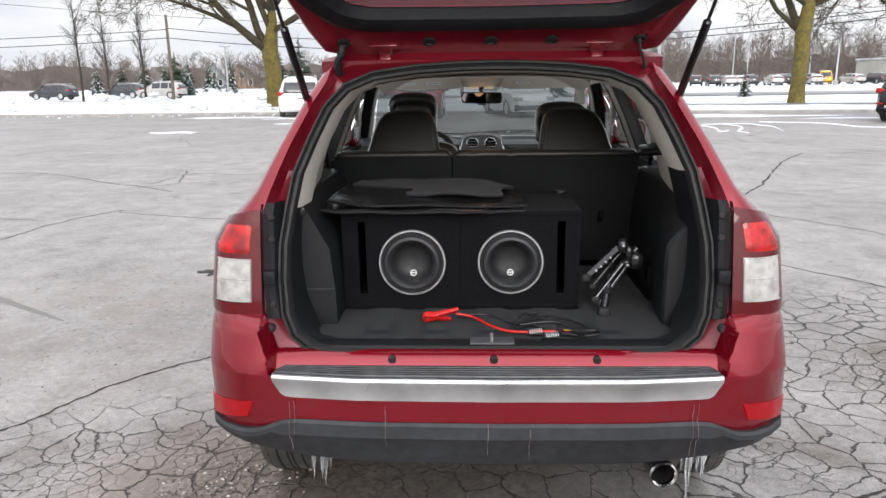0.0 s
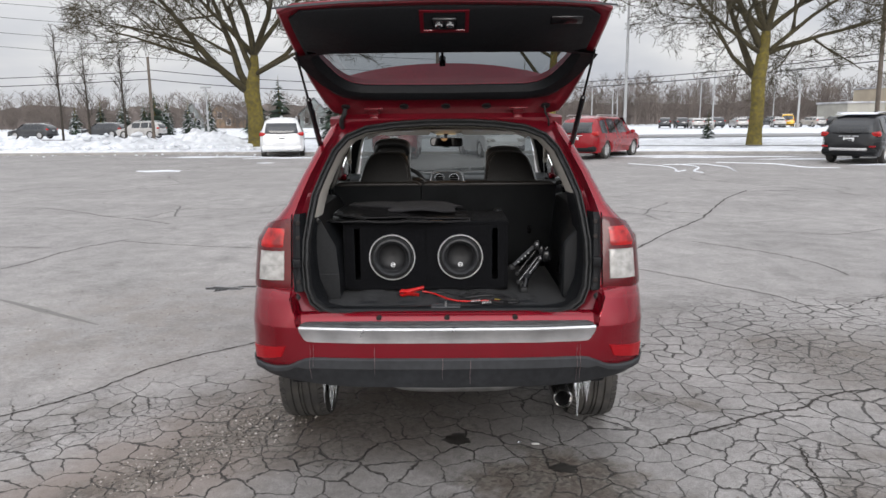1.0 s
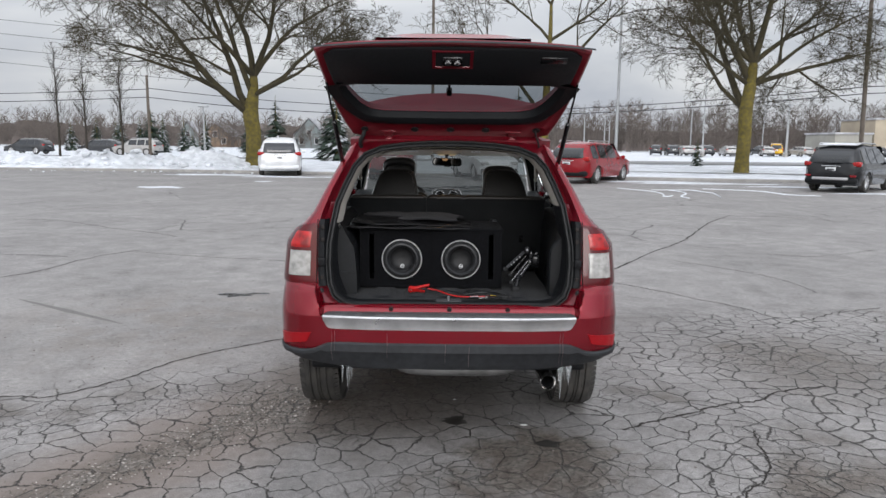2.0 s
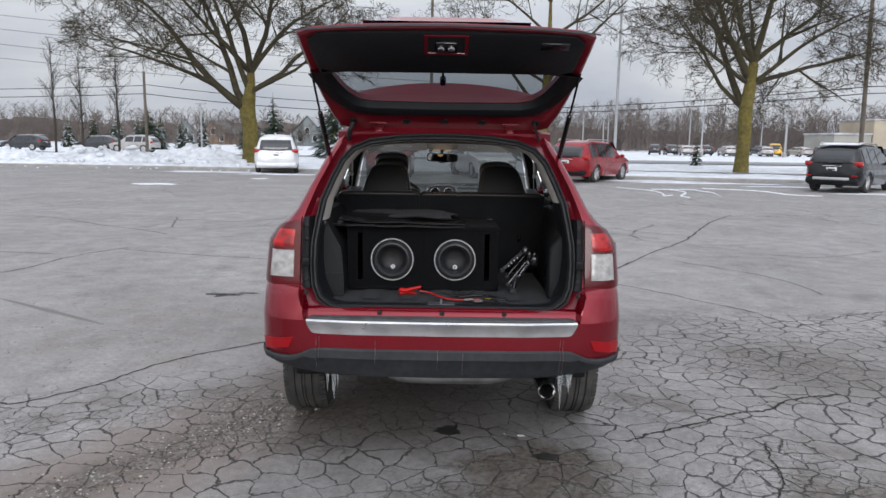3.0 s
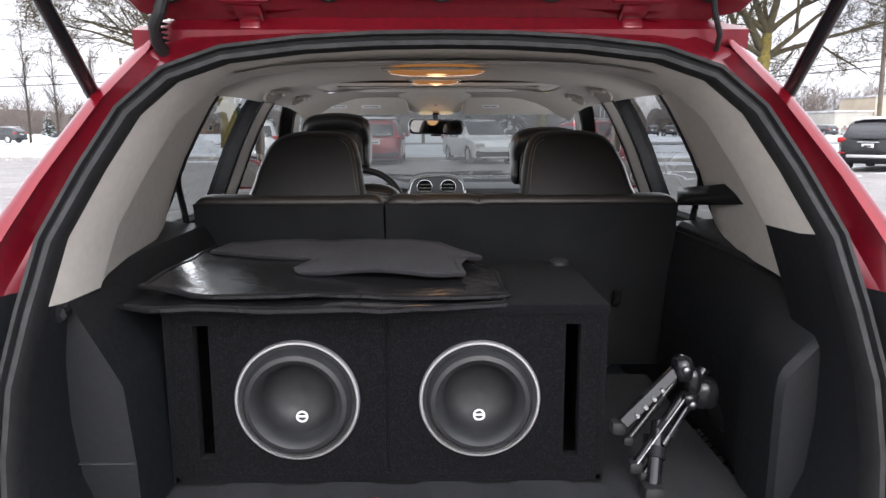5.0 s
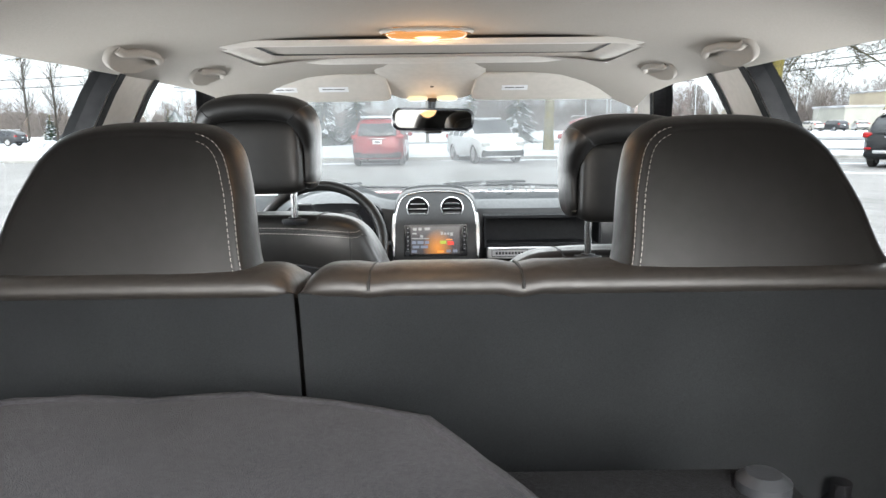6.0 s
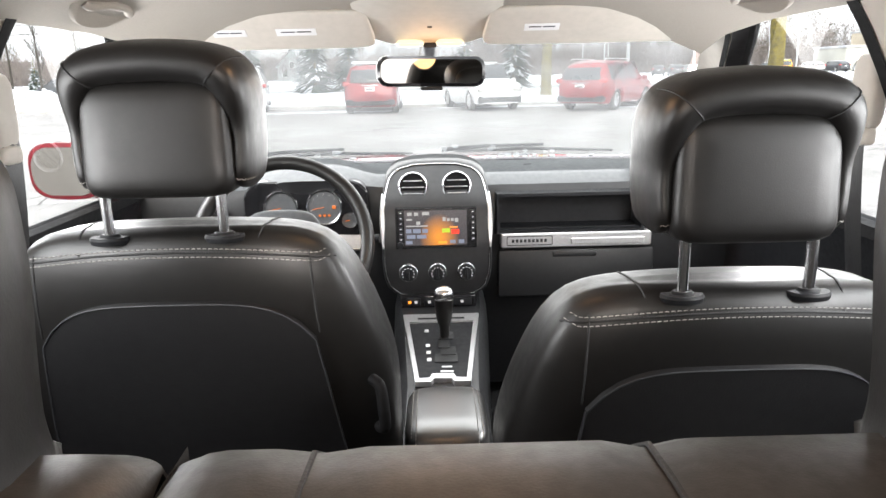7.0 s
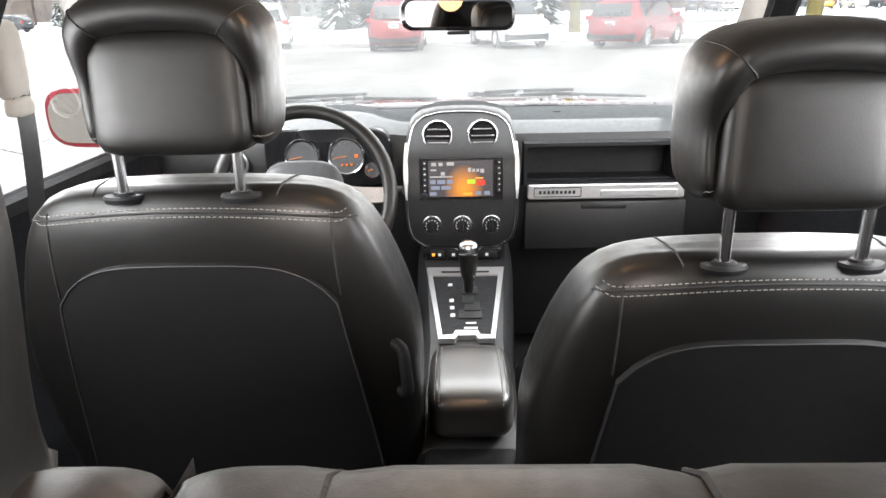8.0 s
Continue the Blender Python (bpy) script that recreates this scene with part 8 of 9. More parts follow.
blot("oil_stain", 0.545, 0.155, 0.065, 0.045, 0.001, M_OIL, "small dark oil stain on the asphalt", "stain", seed=6, thick=0.002, group="oil stains")
blot("puddle", -2.18, 3.79, 0.17, 0.09, 0.001, M_WATER, "small puddle in a hollow of the asphalt", "puddle", seed=9, thick=0.002, ragged=0.6)
blot("puddle", -2.0, 3.87, 0.12, 0.04, 0.001, M_WATER, "narrow puddle in a hollow of the asphalt", "puddle", seed=12, thick=0.002, ragged=0.6)
M_PAPER = material("litter", (0.6, 0.6, 0.58), (0.5, 0.5, 0.48), 0.7, 20)
for x, y, s_ in ((0.44, 0.40, 0.018), (0.36, 0.42, 0.010), (0.05, 0.80, 0.01)):
    bm = bmesh.new()
    pillow(bm, (x, y, 0.005), (s_ * 2.4, s_, 0.008), 2.5, 4)
    single("ice_chip", bm, M_ICE if s_ < 0.015 else M_PAPER, "small pale chip of ice on the asphalt", "ice", "ice chips on the asphalt")
rng = random.Random(44)
bm = bmesh.new()
for k in range(260):
    x = rng.uniform(-34, -7.5)
    d = rng.choice((-abs(rng.gauss(0, 0.9)), rng.uniform(0.3, 3.4), rng.uniform(0.3, 3.4)))
    r = (rng.uniform(0.02, 0.07) if d < 0.1 else rng.uniform(0.06, 0.22))
    base = 0.0 if d < 0.1 else snow_height(x, d)
    turn = Matrix.Rotation(rng.uniform(0, 6), 4, "Z") @ Matrix.Rotation(rng.uniform(-0.5, 0.5), 4, "X")
    pillow(bm, (x, lot_edge(x) + d, base + r * 0.25), (r * 2, r * 1.5, r * 1.1), 2.6, 3, lambda u, v, w: (u * rng.uniform(0.8, 1.15), v * rng.uniform(0.8, 1.15), w * rng.uniform(0.8, 1.15)), turn)
single("snow_lumps", bm, M_SNOW, "broken lumps of ploughed snow along the bank", "snow", kind="stuff", smooth=30)
# long open cracks
M_CRACK = material("open_crack", (0.02, 0.018, 0.016), (0.035, 0.03, 0.026), 0.95, 20)


def long_crack(pts, w, seed):
    fine = smooth_path([(x, y, 0) for x, y in pts], 24)
    r_ = random.Random(seed)
    bm = bmesh.new()
    rows = []
    for i, p in enumerate(fine):
        t = (fine[min(i + 1, len(fine) - 1)] - fine[max(i - 1, 0)]).normalized()
        s_ = Vector((-t.y, t.x, 0))
        j = 0.035 * noise.noise((p.x * 3.1, p.y * 3.1, seed)) + 0.022 * noise.noise((p.x * 11, p.y * 11, seed)) + r_.gauss(0, 0.004)
        ww = w * r_.uniform(0.4, 1.3) * (1 + max(0, p.y) * 0.06)
        rows.append([p + s_ * (j - ww) + Vector((0, 0, 0.0025)), p + s_ * j + Vector((0, 0, 0.001)), p + s_ * (j + ww) + Vector((0, 0, 0.0025))])
    grid_faces(bm, rows)
    single("crack", bm, M_CRACK, "long open crack in the asphalt", "crack", "long cracks", kind="stuff")


CRACKS = (
    ([(-3.6, 0.6), (-2.8, 0.78), (-2.5, 0.8), (-2.2, 1.12), (-1.94, 1.6), (-1.38, 2.1), (-0.9, 2.4)], 0.008),
    ([(-5.9, 3.3), (-5.17, 4.6), (-4.93, 5.2), (-4.88, 5.96), (-4.5, 6.75)], 0.009), ([(-6.3, 6.3), (-5.2, 6.1)], 0.006),
    ([(-4.45, 6.6), (-3.8, 6.35), (-3.1, 6.15), (-2.3, 5.95), (-1.5, 5.7)], 0.007), ([(-8.6, 10.5), (-7.6, 10.4), (-6.1, 9.3), (-5.1, 8.7), (-4.5, 8.2)], 0.008),
    ([(-5.2, 9.0), (-4.9, 10.3), (-4.05, 10.1), (-3.1, 10.75)], 0.006), ([(-13, 14.0), (-11.5, 14.8), (-10.8, 15.5)], 0.008), ([(-9, 12.3), (-8.3, 13.1), (-7.6, 15.1), (-6.5, 15.6)], 0.006),
    ([(1.6, 4.9), (2.3, 5.7), (3.1, 7.0), (4.07, 8.4), (5.6, 11.25), (6.65, 12.8)], 0.011), ([(6.65, 12.8), (7.8, 12.5), (9.1, 11.2)], 0.006),
    ([(3.2, 6.3), (3.8, 5.56), (4.1, 4.9), (4.15, 4.2)], 0.005), ([(1.6, 5.0), (2.05, 4.6), (2.6, 3.9), (2.97, 3.4), (3.24, 2.9), (3.8, 3.24), (4.4, 3.5)], 0.006),
    ([(1.0, 0.35), (1.24, 0.49), (1.65, 0.72), (2.0, 0.84), (2.2, 1.0), (2.6, 1.1)], 0.009), ([(3.2, 10), (3.7, 9.4), (4.3, 9.0)], 0.006), ([(4.85, 6.96), (5.5, 6.8), (6.8, 7.5)], 0.006),
    ([(1.75, 0.35), (1.70, 0.17), (1.66, -0.05), (1.45, -0.3), (1.34, -0.45)], 0.006))
for k, (pts, w) in enumerate(CRACKS):
    long_crack(pts, w, k + 70)
# a dark sealed streak across the bays
bm = bmesh.new()
rows = []
for i in range(25):
    t = i / 24
    w = 0.035 * math.sin(math.pi * (0.08 + 0.84 * t)) * (1 + 0.4 * noise.noise((t * 9, 2, 0)))
    c = Vector((-4.3, 3.48, 0.0012)).lerp(Vector((-2.84, 2.56, 0.0012)), t)
    rows.append([c + Vector((-0.53, -0.85, 0)) * w, c + Vector((0.53, 0.85, 0)) * w])
grid_faces(bm, rows)
single("sealed_streak", bm, material("old_sealant", (0.13, 0.125, 0.12), (0.17, 0.163, 0.155), 0.7, 40), "faded dark sealant streak on the asphalt", "stain")


# loose stones and crumbs of asphalt
def stone_material():
    m = bpy.data.materials.new("loose_stone")
    m.use_nodes = True
    n, l = m.node_tree.nodes, m.node_tree.links
    geo, ramp = n.new("ShaderNodeNewGeometry"), n.new("ShaderNodeValToRGB")
    ramp.color_ramp.elements[0].color, ramp.color_ramp.elements[1].color = (0.045, 0.038, 0.032, 1), (0.46, 0.43, 0.40, 1)
    ramp.color_ramp.elements.new(0.6).color = (0.16, 0.135, 0.115, 1)
    l.new(geo.outputs["Random Per Island"], ramp.inputs[0])
    l.new(ramp.outputs[0], n["Principled BSDF"].inputs["Base Color"])
    n["Principled BSDF"].inputs["Roughness"].default_value = 0.75
    return m


def scatter_stones(name, spots, label):
    """Small squashed stones at (x, y, size), one joined mesh."""
    verts, faces = [], []
    rng_ = random.Random(77)
    for x, y, r in spots:
        k, a = len(verts), rng_.uniform(0, 6.28)
        verts.append((x, y, r * rng_.uniform(0.45, 0.8)))
        ring_n = 5
        for i in range(ring_n):
            b_ = a + 2 * math.pi * i / ring_n
            q = r * rng_.uniform(0.6, 1.1)
            verts.append((x + q * math.cos(b_), y + 0.8 * q * math.sin(b_), r * rng_.uniform(-0.02, 0.12)))
        for i in range(ring_n):
            faces.append((k, k + 1 + i, k + 1 + (i + 1) % ring_n))
        faces.append(tuple(k + ring_n - i for i in range(ring_n)))
    me = bpy.data.meshes.new(name)
    me.from_pydata(verts, [], faces)
    me.materials.append(stone_material())
    tagged(new(name, me), label, "gravel", kind="stuff")


rng = random.Random(12)
spots = []
for k in range(1900):
    u = rng.uniform(-1.5, 1.1)
    off = rng.gauss(0, 0.13)
    spots.append((-1.38 + 0.577 * u + 0.817 * off, 0.15 + 0.817 * u - 0.577 * off, rng.uniform(0.003, 0.010)))
for k in range(700):
    spots.append((rng.gauss(-2.6, 1.3), rng.gauss(2.6, 1.2), rng.uniform(0.003, 0.011)))
for k in range(500):
    spots.append((rng.uniform(-6, 6), rng.uniform(-1.2, 7), rng.uniform(0.003, 0.010)))
scatter_stones("loose_gravel", spots, "small loose stones and grit on the asphalt")

# ---- other vehicles ----
M_DGLASS = material("dark_vehicle_glass", (0.015, 0.017, 0.02), (0.02, 0.022, 0.025), 0.06, 5, coat=0.6)
PAINTS = {c: material(c + "_vehicle_paint", a, b_, 0.20, 8, coat=0.5, metal=0.1, stain=0.12, stain_scale=2, spec=0.3) for c, a, b_ in (
    ("bright_red", (0.24, 0.004, 0.010), (0.20, 0.0035, 0.008)), ("white", (0.72, 0.73, 0.74), (0.66, 0.67, 0.68)), ("black", (0.006, 0.0065, 0.008), (0.009, 0.0095, 0.011)),
    ("silver", (0.42, 0.41, 0.39), (0.38, 0.37, 0.36)), ("charcoal", (0.05, 0.052, 0.056), (0.04, 0.042, 0.045)), ("yellow", (0.62, 0.36, 0.02), (0.55, 0.32, 0.02)))}


def vehicle(name, label, paint, at, heading, L=4.7, W=1.9, H=1.7, belt=1.02, bonnet=1.0, nose=0.24, tail=0.10, van=False, group="", skirt=M_TRIM, snow=False, skid=False):
    """A parked vehicle: at is the middle of its rear at ground height; heading turns it to the right."""
    v = thing(name, label, "car", (at[0], at[1], 0.0), -heading, group)
    hw = W / 2
    roof0, roof1 = L * 0.05, L * (0.60 if not van else 0.68)
    scr = L * (0.76 if not van else 0.86)

    def roof(y):
        return interp(y, [0, roof0, L * 0.25, roof1, scr, L * 0.93, L], [H - 0.30, H - 0.10, H, H - 0.05, bonnet + 0.03, bonnet - 0.12, bonnet - 0.35])

    def half(y):
        return hw * interp(y, [0, 0.12, 0.5, L - 0.7, L - 0.15, L], [0.87, 0.95, 1.0, 1.0, 0.90, 0.72])

    def section(y, off=0.0):
        h, w = roof(y), half(y) + off
        b_ = min(belt, h - 0.02)
        wr = w * (0.985 if h <= belt + 0.1 else 0.985 - 0.27 * (h - belt) / (H - belt))
        low = 0.26
        for ax in (L * 0.20, L * 0.80):
            d = abs(y - ax)
            if d < 0.42:
                low = max(low, 0.34 + math.sqrt(max(0, 0.42 ** 2 - d * d)) - 0.02)
        return [Vector((x, y, z)) for x, z in ((w * 0.94, low), (w, max(low + 0.01, 0.5)), (w, max(low + 0.02, 0.78)), (w * 0.985, b_), (w * 0.985 + (wr - w * 0.985) * 0.5, b_ + (h - 0.10 - b_) * 0.5 if h > b_ + 0.12 else b_ + 0.005), (wr, max(b_ + 0.01, h - 0.09) + off), (wr * 0.86, max(b_ + 0.015, h - 0.02) + off), (wr * 0.5, h + 0.005 + off), (0, h + 0.015 + off))]
    ys = [0.0, 0.04, 0.12, 0.25] + [0.25 + (L - 0.45) * k / 30 for k in range(1, 31)] + [L - 0.1, L]
    rows = []
    for y in ys:
        s_ = section(y)
        rows.append([Vector((-p.x, p.y, p.z)) for p in s_[:-1]] + list(reversed(s_)))
    # the tail leans forward towards the roof
    for row, y in zip(rows, ys):
        for p in row:
            k = max(0, 1 - p.y / (L * 0.25))
            p.y += k * tail * 2.2 * max(0, (p.z - belt) / (H - belt)) + k * 0.03
    bm = bmesh.new()
    vs = grid_faces(bm, rows)
    mid_ = Vector((0, 0, 0.95))
    rings = []
    for sc, back in ((0.93, 0.055), (0.70, 0.105), (0.35, 0.125)):
        rings.append([Vector((p.x * sc, p.y - back - (0.05 if 0.35 < mid_.z + (p.z - mid_.z) * sc < 0.80 else 0), mid_.z + (p.z - mid_.z) * sc)) for p in rows[0]])
    vs2 = grid_faces(bm, [rows[0]] + rings, True)
    cap(bm, vs2[-1]), cap(bm, vs[-1])
    bmesh.ops.remove_doubles(bm, verts=bm.verts, dist=0.0005)
    bmesh.ops.recalc_face_normals(bm, faces=bm.faces)
    part("body", bm, PAINTS[paint], v, smooth=40)
    bm = bmesh.new()
    for sg in (-1, 1):
        for a, b_ in ((L * 0.085, L * 0.21), (L * 0.235, L * 0.40), (L * 0.42, L * 0.60)):
            g = []
            for k in range(7):
                y = a + (b_ - a) * k / 6
                s_ = section(y, 0.012)
                lo, mid, hi = s_[3].lerp(s_[4], 0.12), s_[4], s_[4].lerp(s_[5], 0.9)
                g.append([Vector((sg * p.x, p.y + max(0, 1 - p.y / (L * 0.25)) * tail * 2.2 * max(0, (p.z - belt) / (H - belt)), p.z)) for p in (lo, mid, hi)])
            b2 = bmesh.new()
            grid_faces(b2, g)
            part("side_window", b2, M_DGLASS, v)
    bm.free()
    def rear(x, z, off):
        k = max(0, (z - belt) / (H - belt))
        m_ = max(abs(x) / (hw * 0.86), abs(z - 0.95) / (H - 0.30 - 0.95 if z > 0.95 else 0.68))
        return Vector((x, 0.03 + tail * 2.2 * k - interp(m_, [0, 0.35, 0.70, 0.93, 1.0], [0.128, 0.125, 0.105, 0.055, 0.0]) - off, z))
    bm = bmesh.new()
    zt, zb = H - 0.25, belt + 0.04
    us = [-1 + k / 8 for k in range(17)]
    grid_faces(bm, [[rear(u * hw * (0.74 - 0.08 * t), zb + (zt - zb) * t, 0.022 if 0 < t < 1 and abs(u) < 0.99 else 0.0) for u in us] for t in (0, 0.12, 0.4, 0.7, 0.95, 1)])
    part("rear_window", bm, M_DGLASS, v)
    bm = bmesh.new()
    grid_faces(bm, [[Vector((u * half(y) * 0.80, y, roof(y) + 0.03)) for u in (-1, -0.5, 0, 0.5, 1)] for y in [roof1 + 0.05 + (scr - roof1 - 0.12) * k / 5 for k in range(6)]])
    part("windscreen", bm, M_DGLASS, v)
    for sg in (-1, 1):
        bm = bmesh.new()
        pillow(bm, (sg * hw * 0.80, 0.055, belt + 0.01), (hw * 0.38, 0.20, 0.20), 4, 8, lambda u, vv, w: (u, vv + 0.35 * abs(u) * 0.3, w * (1.0 - 0.45 * (1 - sg * u) * 0.5)))
        part("tail_lamp", bm, M_LAMP_BRIGHT, v, "red tail lamp")
        bm = bmesh.new()
        rbox(bm, (sg * hw * 0.70, L - 0.10, bonnet - 0.28), (hw * 0.34, 0.20, 0.15), 0.04)
        part("headlamp", bm, M_LAMP_CLEAR, v, "clear headlamp")
        bm = bmesh.new()
        pillow(bm, (sg * (hw + 0.09), scr - 0.30, belt + 0.06), (0.20, 0.10, 0.15), 3, 5)
        part("door_mirror", bm, PAINTS[paint], v)
        for ax in (L * 0.20, L * 0.80):
            bm = bmesh.new()
            lathe(bm, [(0.25, -0.10), (0.33, -0.11), (0.365, -0.08), (0.365, 0.08), (0.33, 0.11), (0.25, 0.10)], (sg * (hw - 0.13), ax, 0.365), "x", 28)
            tyre = part("wheel", bm, M_TYRE, v)
            bm = bmesh.new()
            lathe(bm, [(0.258, -0.09), (0.255, 0.08), (0.235, 0.085), (0.225, 0.03), (0.07, 0.04), (0.0, 0.04)] if sg > 0 else [(0.258, 0.09), (0.255, -0.08), (0.235, -0.085), (0.225, -0.03), (0.07, -0.04), (0.0, -0.04)], (sg * (hw - 0.13), ax, 0.365), "x", 24)
            for k in range(5):
                a = 2 * math.pi * k / 5
                tube(bm, [(sg * (hw - 0.055), ax + 0.03 * math.sin(a), 0.365 + 0.03 * math.cos(a)), (sg * (hw - 0.05), ax + 0.235 * math.sin(a), 0.365 + 0.235 * math.cos(a))], [0.035, 0.022], 5)
            part("rim", bm, M_SATIN, tyre)
    bm = bmesh.new()
    rbox(bm, (0, 0.02, 0.42), (W * 0.90, 0.30, 0.22), 0.08)
    part("rear_bumper", bm, skirt, v)
    bm = bmesh.new()
    rbox(bm, (0, L - 0.12, 0.40), (W * 0.86, 0.26, 0.26), 0.06)
    part("front_bumper", bm, skirt, v)
    bm = bmesh.new()
    rbox(bm, (0, -0.115, belt - 0.18), (0.34, 0.02, 0.15), 0.004)
    plate_ = part("number_plate", bm, M_PAINT_W, v)
    bm = bmesh.new()
    rbox(bm, (0, -0.128, belt - 0.18), (0.22, 0.008, 0.05), 0.002)
    part("plate_bar", bm, M_BUMPER, plate_)
    bm = bmesh.new()
    rbox(bm, (0, -0.105, belt - 0.06), (0.62, 0.03, 0.03), 0.01)
    part("chrome_bar", bm, M_CHROME, v)
    for sg in (-1, 1):
        bm = bmesh.new()
        tube(bm, [(sg * hw * 0.66, roof0 + 0.25, H - 0.02), (sg * hw * 0.66, roof0 + 0.35, H + 0.045), (sg * hw * 0.66, roof1 - 0.3, H + 0.03), (sg * hw * 0.66, roof1 - 0.2, H - 0.03)], 0.018, 6)
        part("roof_rail", bm, M_SATIN, v)
    if skid:
        bm = bmesh.new()
        rbox(bm, (0, -0.12, 0.50), (W * 0.62, 0.06, 0.10), 0.02)
        part("skid_plate", bm, M_SATIN, v, "silver skid plate under the bumper")
        for sg in (-1, 1):
            bm = bmesh.new()
            rbox(bm, (sg * hw * 0.78, -0.10, 0.60), (0.20, 0.04, 0.06), 0.015)
            part("reflector", bm, M_REFLECT, v)
    if snow:
        bm = bmesh.new()
        grid_faces(bm, [[Vector((u * half(y) * 0.70, y, roof(y) + 0.045 + 0.02 * noise.noise((u * 3, y * 2, 1)))) for u in (-1, -0.5, 0, 0.5, 1)] for y in [roof0 + 0.15 + (roof1 - roof0 - 0.2) * k / 10 for k in range(11)]])
        part("snow_cover", bm, M_SNOW, v)
    return v


vehicle("minivan", "white minivan parked at the snowy kerb", "white", (-7.50, 28.9), -11, 5.0, 1.98, 1.76, 1.02, 1.02, van=True, skirt=PAINTS["white"])
vehicle("parked_suv", "bright red SUV parked beside the snowy kerb", "bright_red", (5.05, 25.4), 36, 4.7, 1.92, 1.70, 1.0, 1.02)
vehicle("parked_suv", "black SUV with a snowy roof beside the snow", "black", (13.65, 21.4), 46, 4.55, 1.88, 1.70, 1.0, 1.0, snow=True, skid=True)
vehicle("parked_suv", "red SUV with snow on its roof facing the kerb", "bright_red", (-2.25, 26.3), 0, 4.8, 1.95, 1.80, 1.06, 1.05, snow=True)
vehicle("parked_suv", "white SUV standing nose outwards by the kerb", "white", (1.2, 31.2), 165, 4.7, 1.90, 1.70, 1.0, 1.02, snow=True)
vehicle("passing_suv", "silver SUV on the road behind the snow", "silver", (-28.6, 68.0), -84, 4.6, 1.85, 1.68, 1.0, 1.0)
vehicle("passing_car", "dark grey car on the far road", "charcoal", (-40.8, 70.0), -84, 4.5, 1.8, 1.55, 0.95, 0.92)
vehicle("passing_car", "dark grey car behind the silver one on the far road", "charcoal", (-34.8, 73.0), -84, 4.5, 1.8, 1.55, 0.95, 0.92)
base_car = vehicle("far_car", "dark car in the distant car park", "charcoal", (35.0, 104.0), 10, 4.5, 1.85, 1.6, group="cars in the far car park")
alt = vehicle("far_car", "silver car in the distant car park", "silver", (38.5, 103.0), 5, 4.5, 1.85, 1.5, group="cars in the far car park")
alt2 = vehicle("far_truck", "yellow utility truck in the distant car park", "yellow", (51.5, 106.0), 20, 4.8, 2.0, 2.0, 1.1, 1.1, group="cars in the far car park")
rng = random.Random(9)
for k in range(14):
    src = (base_car, alt)[k % 2]
    copy_thing(src, pose(33 + 3.4 * k + rng.uniform(-0.3, 0.3), 108 + rng.uniform(-6, 6), 0, 0, 0, rng.uniform(-25, 25)))

# ---- trees ----
def grow(bm, start, way, length, r0, r1, rng, depth, spread, droop, kids, min_r=0.009, sides=6):
    """A limb with its branches, down to twigs."""
    n_ = 7 if depth > 3 else 5 if depth > 1 else 4 if depth else 3
    pts, rad = [Vector(start)], [r0]
    d = Vector(way).normalized()
    for k in range(n_):
        d = (d + Vector((rng.gauss(0, 1), rng.gauss(0, 1), rng.gauss(0, 0.8) + droop)) * (0.10 if depth > 2 else 0.19)).normalized()
        pts.append(pts[-1] + d * (length / n_))
        rad.append(r0 + (r1 - r0) * (k + 1) / n_)
    tube(bm, pts, [max(min_r, r) for r in rad], sides if depth > 2 else 4 if depth > 1 else 3, depth > 3)
    if depth == 0:
        return
    for k in range(kids[depth]):
        t = 1.0 - 0.78 * rng.random() ** 1.25
        i = min(n_ - 1, int(t * n_))
        p = pts[i].lerp(pts[i + 1], t * n_ - i)
        ax = (pts[i + 1] - pts[i]).normalized()
        side = Vector((rng.gauss(0, 1), rng.gauss(0, 1), rng.gauss(0.1, 0.7)))
        side = (side - ax * side.dot(ax)).normalized()
        w = (ax * rng.uniform(0.5, 0.95) + side * spread).normalized()
        r = max(min_r, (rad[i] + (rad[i + 1] - rad[i]) * 0.5) * rng.uniform(0.42, 0.66))
        grow(bm, p, w, length * rng.uniform(0.36, 0.62), r, r * 0.35, rng, depth - 1, spread, droop, kids, min_r, sides)


def bare_tree(at, trunk, limbs, seed, label, kids=(0, 6, 7, 6, 6), spread=0.85, droop=-0.10, group=""):
    """A leafless tree: a trunk through points, then limbs of (trunk point, way, length, radius)."""
    rng = random.Random(seed)
    tree = thing("tree", label, "tree", at, 0, group)
    bm = bmesh.new()
    tube(bm, smooth_path([p for p, r in trunk], 4), [interp(k / 4, range(len(trunk)), [r for p, r in trunk]) for k in range((len(trunk) - 1) * 4 + 1)], 14)
    part("trunk", bm, M_BARK, tree, smooth=80)
    for st, way, ln, r in limbs:
        bm = bmesh.new()
        grow(bm, Vector(trunk[st][0]), way, ln, r, r * 0.2, rng, 4, spread, droop, kids)
        part("limb", bm, M_LIMB, tree, smooth=80)
    return tree


